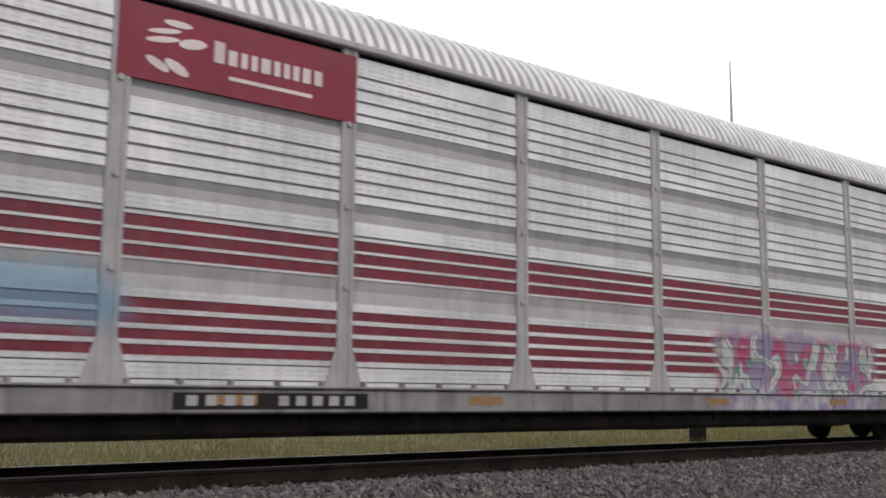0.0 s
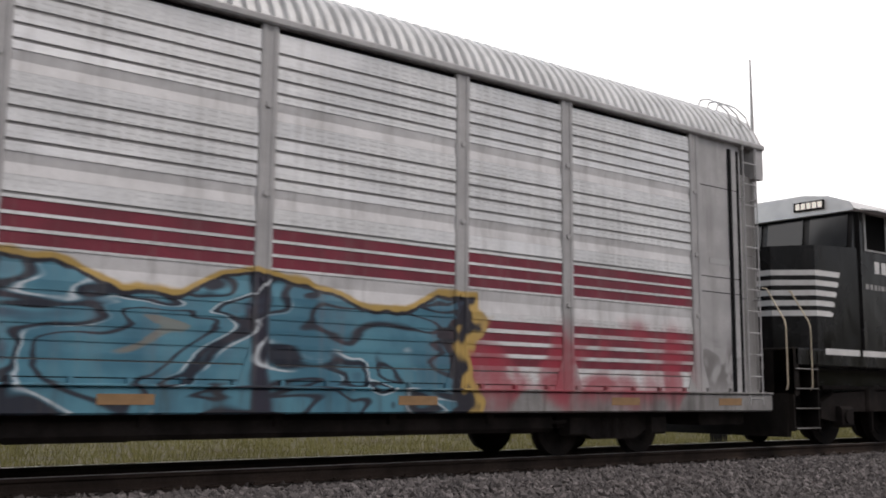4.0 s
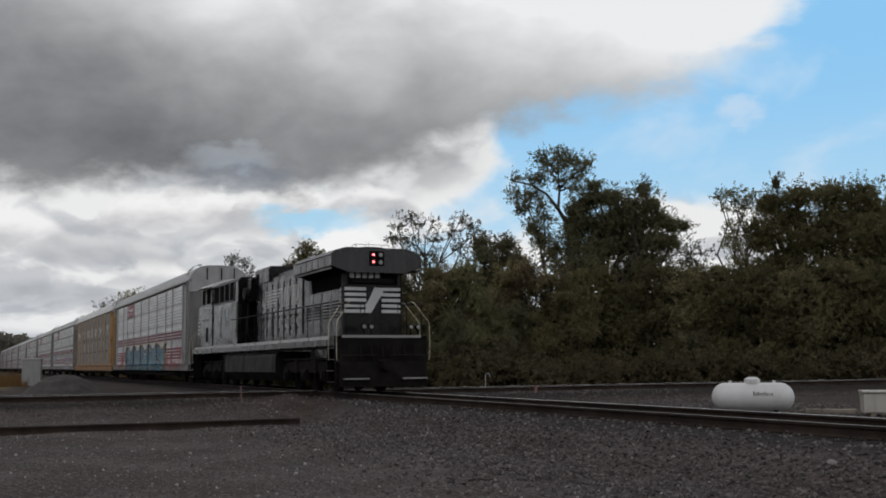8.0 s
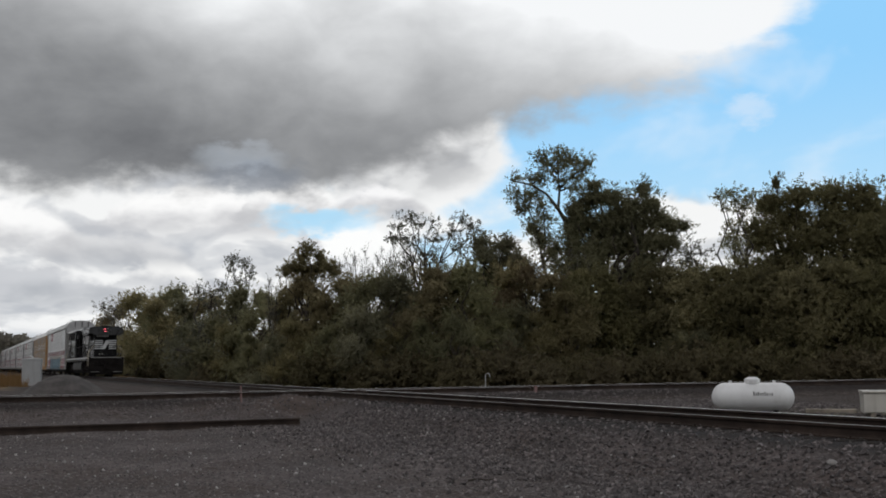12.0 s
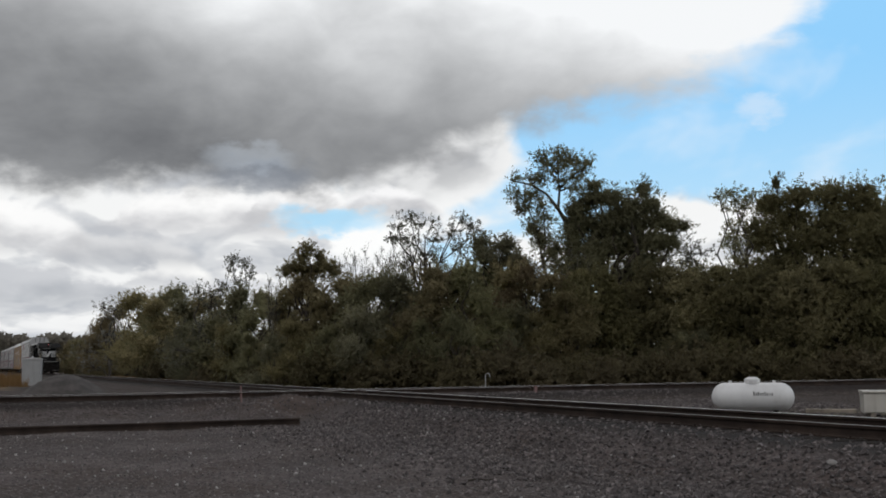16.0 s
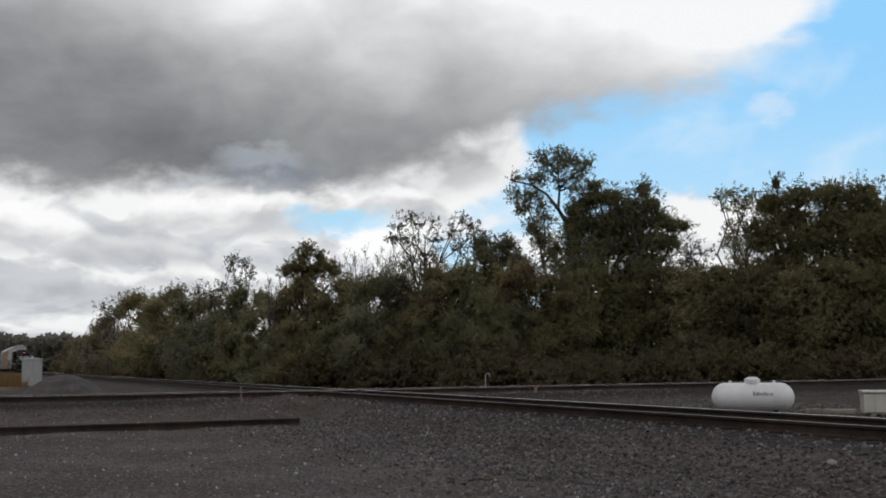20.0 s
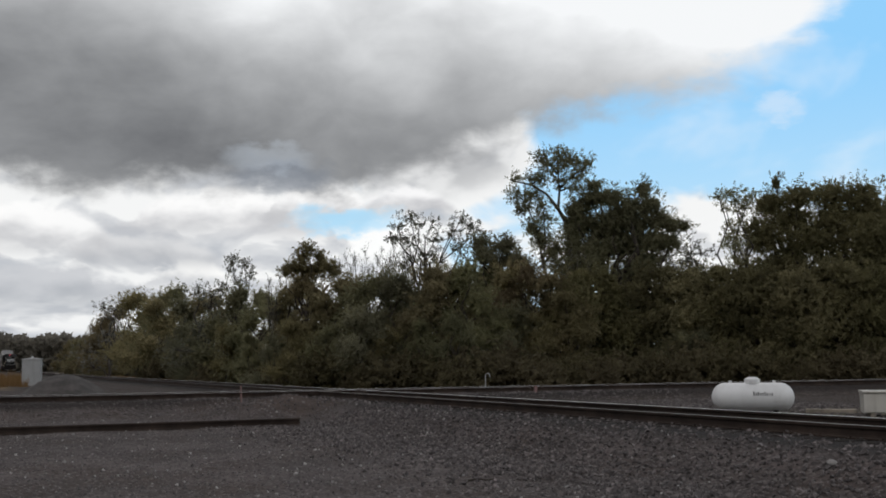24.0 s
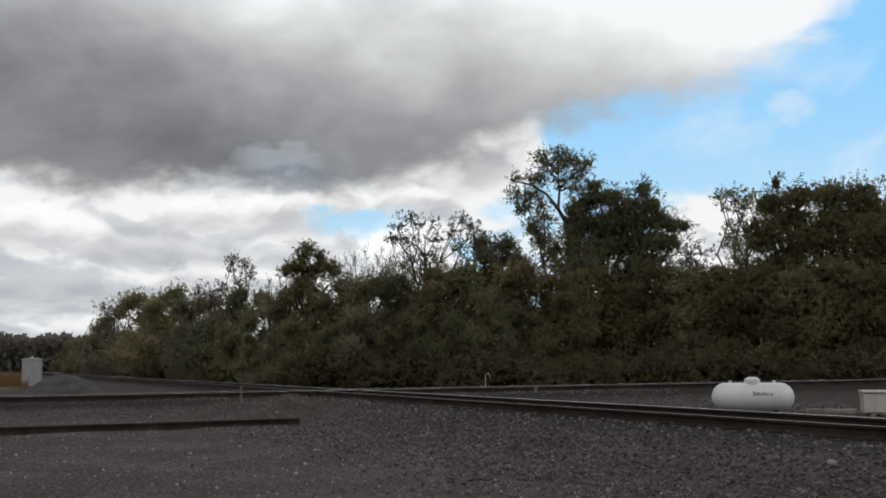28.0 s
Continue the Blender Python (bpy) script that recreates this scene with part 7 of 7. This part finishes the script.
    stand(build_tree("tree", "open leafy tree at the edge of a broad one", [(-0.82, -0.12, 10.5, 0.45, 0.26), (-0.09, -0.08, 10.71, 0.45, 0.32), (-0.46, 0.11, 9.85, 0.45, 0.32), (0.23, 0.04, 9.75, 0.45, 0.45), (0.76, -0.06, 10.35, 0.45, 0.45),
        (-0.05, 0.16, 8.73, 0.45, 0.51), (0.27, -0.29, 7.94, 0.51, 0.45), (-0.44, -0.27, 7.91, 0.45, 0.32), (-0.06, -0.09, 7.03, 0.45, 0.45)], LEAF[0], 3400, size, 94, 6, group, 0.12, (), 0.02, 0.3), 138.94, 58)
    stand(build_tree("tree", "open tree with round leafy tips on bare limbs", [(-1.27, 0.29, 10.44, 0.68, 0.38), (-2.0, 0.08, 9.85, 0.48, 0.34), (-2.11, -0.05, 9.09, 0.55, 0.34), (-0.73, 0.0, 9.98, 0.41, 0.31), (0.1, -0.13, 10.11, 0.41, 0.31),
        (0.23, -0.28, 9.04, 0.55, 0.48), (1.79, -0.11, 10.23, 0.58, 0.38), (1.26, 0.21, 9.54, 0.48, 0.41), (2.37, -0.24, 9.81, 0.41, 0.41), (-1.32, -0.14, 8.88, 0.75, 0.61), (-0.3, 0.6, 8.0, 1.02, 0.61), (1.77, -0.33, 8.5, 0.61, 0.68),
        (-1.67, 0.19, 7.5, 0.82, 0.61)], LEAF[4], 4600, size, 95, 8, group, 0.13, (), 0.03, 0.25), 155.62, 62)
    stand(build_tree("tree", "small dark twin-headed tree", [(-1.03, 0.08, 8.3, 0.57, 0.57), (-0.66, -0.12, 7.55, 0.77, 0.57), (0.34, 0.0, 8.15, 0.64, 0.48), (0.71, 0.01, 7.37, 0.77, 0.51), (1.34, 0.09, 7.03, 0.51, 0.38)],
        LEAF[3], 7000, size, 96, 6, group, 0.12, (), 0.15), 151.86, 58)
    stand(build_tree("tree", "olive tree with ragged leaning sprays", [(-0.02, 0.04, 8.31, 0.4, 0.3), (-0.35, 0.01, 7.82, 0.46, 0.36), (-0.76, 0.01, 7.19, 0.53, 0.4), (-1.28, 0.02, 6.92, 0.33, 0.3), (0.63, 0.12, 7.82, 0.36, 0.3),
        (0.86, 0.0, 7.19, 0.59, 0.43), (0.08, 0.43, 6.99, 0.79, 0.53), (1.45, 0.21, 6.99, 0.46, 0.46)], LEAF[1], 6500, size, 97, 6, group, 0.11, (), 0.12), 162.49, 60)
    stand(build_tree("tree", "slender tree with sparse round tips", [(-0.57, 0.24, 8.92, 0.41, 0.41), (-0.84, 0.06, 8.15, 0.41, 0.41), (0.22, -0.21, 8.64, 0.37, 0.33), (0.62, 0.12, 8.08, 0.41, 0.41), (-0.24, 0.36, 7.43, 0.73, 0.49),
        (-1.41, -0.24, 6.94, 0.65, 0.41)], LEAF[4], 1900, size, 98, 8, group, 0.11, (), 0.03), 166.16, 74)
    thicket = stand(brush_tree("thicket of thin bare stems over the wood", 8.2, 2.4, 22, 2600, LEAF[4], 99), 159.0, 60)
    for az, d, turn, k in ((160.1, 61, 80, 0.95), (158.0, 60, 200, 1.03), (157.2, 62, 310, 0.98), (155.0, 62, 30, 0.98), (150.9, 60, 120, 0.86), (163.8, 64, 60, 0.84), (148.2, 58, 250, 0.95)):
        plant(thicket, az, d, turn, k, 0.1)
    # lower bushy trees that fill the front
    bushy = build_tree("tree", "low bushy tree in front of the wood", [(-0.2, 0, 6.1, 1.0, 0.7), (-1.1, 0.3, 5.5, 0.9, 0.8), (1.0, -0.2, 5.9, 0.7, 0.8), (1.5, 0.2, 5.0, 0.9, 0.9), (0.1, -0.4, 4.9, 1.6, 1.2), (-1.2, 0, 3.8, 1.3, 1.2),
                       (0.3, 0.3, 3.5, 1.8, 1.4), (1.6, 0, 3.2, 1.3, 1.2), (-0.9, -0.2, 1.9, 1.6, 1.3), (1.1, 0.1, 1.7, 1.7, 1.2)], LEAF[5], 20000, size, 88, 4, group, 0.14, (), 0.24, 0.2)
    stand(bushy, 147.0, 56)
    for az, d, turn, k in ((142.9, 57, 250, 1.0), (141.4, 57, 110, 0.96), (139.7, 57, 75, 0.98), (138.0, 56, 15, 0.94), (136.2, 55, 10, 0.9), (133.9, 55, 200, 0.96), (131.6, 55, 100, 0.9), (128.4, 57, 160, 0.95), (130.2, 61, 70, 1.62), (126.4, 62, 200, 1.6), (122.0, 64, 300, 1.4)):
        plant(bushy, az, d, turn, k, 0.1)
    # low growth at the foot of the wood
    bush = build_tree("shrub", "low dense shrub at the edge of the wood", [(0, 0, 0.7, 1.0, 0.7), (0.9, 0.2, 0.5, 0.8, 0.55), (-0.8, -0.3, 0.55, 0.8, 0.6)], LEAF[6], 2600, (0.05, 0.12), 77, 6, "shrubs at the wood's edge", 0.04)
    bush.matrix_basis = pose(*bearing(147, 49), -0.6)
    for k in range(34):
        az = 171.0 - k * 1.45 + rng.uniform(-0.5, 0.5)
        far = np.interp(az, [122, 131, 150, 160, 166, 172], [56, 53, 48, 51, 66, 118])
        plant(bush, az, float(far) + rng.uniform(-0.8, 1), rng.uniform(0, 360), rng.uniform(0.8, 1.6), 0.15)
    plant(bush, 172.3, 140, 40, 1.5, 0.1)
    for az, d, k, grow in ((172.0, 138, 1, 0.95), (172.7, 150, 3, 0.9), (173.3, 163, 1, 0.88), (173.9, 178, 0, 0.9), (174.5, 196, 1, 0.95), (175.0, 215, 3, 0.98)):
        plant(kinds[k], az, d, 60 * az, grow, 0.4)
    # the tall tree with an open, leaning head
    boughs = [([(0.15, 0, -0.2), (0.2, 0, 3.0), (0.1, 0, 6.5), (0.05, 0, 9.4)], 0.2, 0.12), ([(0.05, 0, 9.4), (-0.55, 0, 10.5), (-1.2, 0, 11.4), (-2.1, 0.05, 12.0), (-3.3, 0.1, 12.3)], 0.12, 0.03),
              ([(-0.55, 0, 10.5), (-0.45, 0.1, 11.6), (-0.5, 0.2, 12.6), (-0.55, 0.2, 13.6)], 0.08, 0.025), ([(-0.5, 0.1, 11.6), (0.2, 0.1, 12.4), (1.1, 0.1, 13.0)], 0.05, 0.02),
              ([(0.0, 0.1, 1.0), (-0.7, 0.2, 4.4), (-1.5, 0.1, 7.2), (-1.75, 0, 9.0), (-2.3, 0, 10.6)], 0.12, 0.03), ([(-1.5, 0.1, 7.2), (-1.35, 0, 8.8), (-1.4, 0, 10.6)], 0.06, 0.02)]
    tall = build_tree("tall_tree", "tall open-headed tree with a leaning bough above the wood",
                      [(-0.5, 0.32, 13.66, 0.99, 0.56), (-1.5, 0.1, 12.3, 0.6, 0.35), (-0.4, -0.1, 12.1, 0.7, 0.35), (0.6, 0.1, 12.3, 0.6, 0.4), (0.45, 0.2, 11.7, 0.5, 0.35), (-1.47, -0.19, 13.43, 0.59, 0.43), (0.32, 0.34, 13.44, 0.73, 0.56), (1.24, 0.2, 13.2, 0.53, 0.36), (-0.59, -0.24, 12.86, 1.12, 0.36), (0.83, -0.14, 12.65, 0.66, 0.36),
                       (-2.92, 0.16, 12.42, 0.53, 0.2), (-2.02, 0.11, 12.37, 0.53, 0.23), (-2.97, -0.13, 11.38, 0.59, 0.43), (-2.11, -0.04, 11.39, 0.59, 0.5), (-2.39, 0.03, 10.72, 0.66, 0.43), (-1.52, -0.22, 10.8, 0.59, 0.56),
                       (-1.28, 0.09, 9.93, 0.53, 0.59), (-2.15, -0.12, 9.54, 0.5, 0.43), (-1.57, 0.12, 8.53, 0.46, 0.79), (-0.69, 0.06, 8.18, 0.59, 0.86), (-0.05, 0.01, 9.16, 0.4, 0.73), (-0.25, -0.26, 6.18, 0.46, 0.99), (-2.0, 0.1, 9.46, 0.6, 0.6),
                       (-1.6, 0.2, 8.65, 0.7, 0.6), (-1.1, 0.0, 7.84, 0.8, 0.7), (-0.6, 0.1, 7.0, 0.8, 0.7), (-2.7, 0.0, 10.47, 0.5, 0.4)],
                      LEAF[3], 17500, (0.04, 0.085), 91, 5, "", 0.2, boughs, 0.05, 0.22)
    stand(tall, 147.96, 60)
    # small clump behind, and the far treeline with haze put into its colour
    n = 60000
    r = np.random.default_rng(55)
    a = r.uniform(168, 186, n)
    d = r.uniform(330, 420, n)
    top = 10.8 + 0.5 * np.sin(a * 2.3) + 0.4 * np.sin(a * 6.1 + 1) + 0.5 * np.sin(a * 17.0)
    z = top * r.random(n) ** 0.8 - 0.6
    c = np.stack([d * np.cos(np.radians(a)), d * np.sin(np.radians(a)), z], -1)
    u = r.normal(size=(n, 3)) * 0.6
    w = r.normal(size=(n, 3)) * 0.5
    v = np.stack([c - u, c + w, c + u, c - w], 1)
    f = (np.array([(0, 1, 2, 3)])[None] + 4 * np.arange(n)[:, None, None]).reshape(-1, 4)
    me = bpy.data.meshes.new("far_wood")
    me.from_pydata(v.reshape(-1, 3).tolist(), [], f.tolist())
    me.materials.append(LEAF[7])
    me.update()
    tagged(new("far_wood", me), "distant treeline at the end of the line, haze mixed into its leaf colour", "woodland", kind="stuff")


def build_light_block():
    """A plain dark belt that closes the place behind the tripod. Unseen; added to block low sky light and darken
    reflections.
    """
    rows, n = [], 120
    for z, lean in ((-0.8, 0.0), (2.0, -0.4), (4.5, 0.2), (6.5, 1.0), (1.0, 4.0), (-0.8, 4.5)):
        row = []
        for i in range(n + 1):
            x = -150 + 300 * i / n
            k = 1 + 0.18 * math.sin(x * 0.31) + 0.12 * math.sin(x * 0.83 + 1) + 0.08 * math.sin(x * 2.1)
            row.append((x, -26 - lean - 1.2 * math.sin(x * 0.47 + z) - 0.006 * x * x * 0.05, z * k if z > 0 else z))
        rows.append(row)
    solid("wood_edge", Geo().sheet(rows), LEAF[3], "plain dark belt behind the yard, added unseen to block light", "woodland", kind="structure", smooth=True)


def build_grass():
    """Tall dry weeds, joined into stuff."""
    r = np.random.default_rng(61)
    def tufts(name, label, c, h, mat):
        n = len(c)
        u = r.normal(size=(n, 3)) * [1, 1, 0]
        u /= np.linalg.norm(u, axis=1, keepdims=True)
        tip = c + r.normal(size=(n, 3)) * [0.12, 0.12, 0] + np.array([0, 0, 1]) * h[:, None]
        v = np.stack([c - u * 0.014, c + u * 0.014, tip], 1)
        f = (np.array([(0, 1, 2)])[None] + 3 * np.arange(n)[:, None, None]).reshape(-1, 3)
        me = bpy.data.meshes.new(name)
        me.from_pydata(v.reshape(-1, 3).tolist(), [], f.tolist())
        me.materials.append(mat)
        me.update()
        tagged(new(name, me), label, "grass", kind="stuff")
    n = 42000
    x, y = r.uniform(-6, 60, n), 17.2 + 26 * r.random(n) ** 1.6
    tufts("grass", "pale green and straw-coloured field grass", np.stack([x, y, ground_height(x, y) - 0.02], -1), r.uniform(0.12, 0.42, n), WEED)
    n = 16000
    az, d = np.radians(r.uniform(176.9, 184, n)), r.uniform(84, 125, n)
    x, y = d * np.cos(az), d * np.sin(az)
    tufts("grass", "tall dry tawny grass beside the line", np.stack([x, y, ground_height(x, y) - 0.02], -1), r.uniform(0.4, 1.0, n) * (1.0 + 0.35 * np.sin(y * 2.1 + x * 0.4) + 0.25 * np.sin(y * 5.3)), STRAW)
    n = 6000
    x, y = -72 - 75 * r.random(n), r.uniform(15.2, 17.5, n)
    tufts("grass", "low pale grass along the far edge of the line", np.stack([x, y, ground_height(x, y) - 0.02], -1), r.uniform(0.15, 0.4, n), STRAW)


WEED = foliage("field_grass", (0.074, 0.074, 0.028), (0.165, 0.152, 0.068))
STRAW = foliage("dry_grass", (0.14, 0.085, 0.04), (0.25, 0.155, 0.075))

build_ground()
build_tracks()
build_yard()
build_wood()
build_light_block()
build_grass()


# ---- the train ----
def build_train():
    cars = []
    a = build_autorack("autorack_car", "silver autorack car with maroon stripes and a blue spray-painted mural", False, (SILVER_BLUE, GREY_BLUE, RED_BLUE, SILLG_BLUE, GREY_END, ROOFG), PALE_BLUE)
    add_emblem(a)
    b = build_autorack("autorack_car", "tan autorack car with weathered grey side panels and a white roof", True, (MESHG, TAN, RED, TANSILL, TAN_END, ROOFW))
    c = build_autorack("autorack_car", "silver autorack car with maroon stripes and a pink and white mural", False, (SILVER_PINK, GREY_PINK, RED_PINK, SILLG_PINK, GREY_END, ROOFG))
    add_emblem(c)
    add_number(c, -6.6, -4.1)
    plain = build_autorack("autorack_car", "plain silver autorack car with faded maroon stripes", False, (SILVER, GREY, RED, SILLG, GREY, ROOFG), None, False)
    add_emblem(plain)
    cars = [(2, a), (1, b), (0, c), (-1, plain)]
    for k in range(-2, -15, -1):
        cars.append((k, copy_thing(plain, Matrix())))
    return build_locomotive(), cars


locomotive, train = build_train()
build_gravel()


def travelled(t):
    """Metres that the train has run since the start: it eases off a little after 4 s."""
    return float(np.interp(t, [0, 4, 5, 6, 7, 28], [0, 68.04, 84.9, 101.65, 118.3, 469.6]))


def motions():
    """The train runs away along -x; the clouds drift to the right."""
    beats = [i * 1.0 for i in range(29)]
    for k, car in train:
        x = GAP + (k + 0.5) * PITCH + {1: 0.09, 2: -0.03}.get(k, 0.0)     # slack in the couplings
        walk(car, [(t, pose(x - travelled(t), TRACK, 0.001)) for t in beats])
    walk(locomotive, [(t, pose(GAP + 3 * PITCH + 0.1 - travelled(t), TRACK, 0.001)) for t in beats])
    for thing_, r in [(car, 0.42) for k, car in train[:3]] + [(locomotive, 0.53)]:
        for truck in [o for o in thing_.children if o.name.startswith("truck")]:
            for w in [o for o in truck.children if o.name.startswith("wheelset")]:
                x, y, z = w.location
                walk(w, [(i / FPS, pose(x, y, z, 0, -math.degrees(travelled(i / FPS) / r), 0)) for i in range(28 * FPS + 1)])
    walk(clouds, [(t, pose(0, 0, EYE[2], 0, 0, -0.13 * (t - 8))) for t in beats[::2]])


motions()
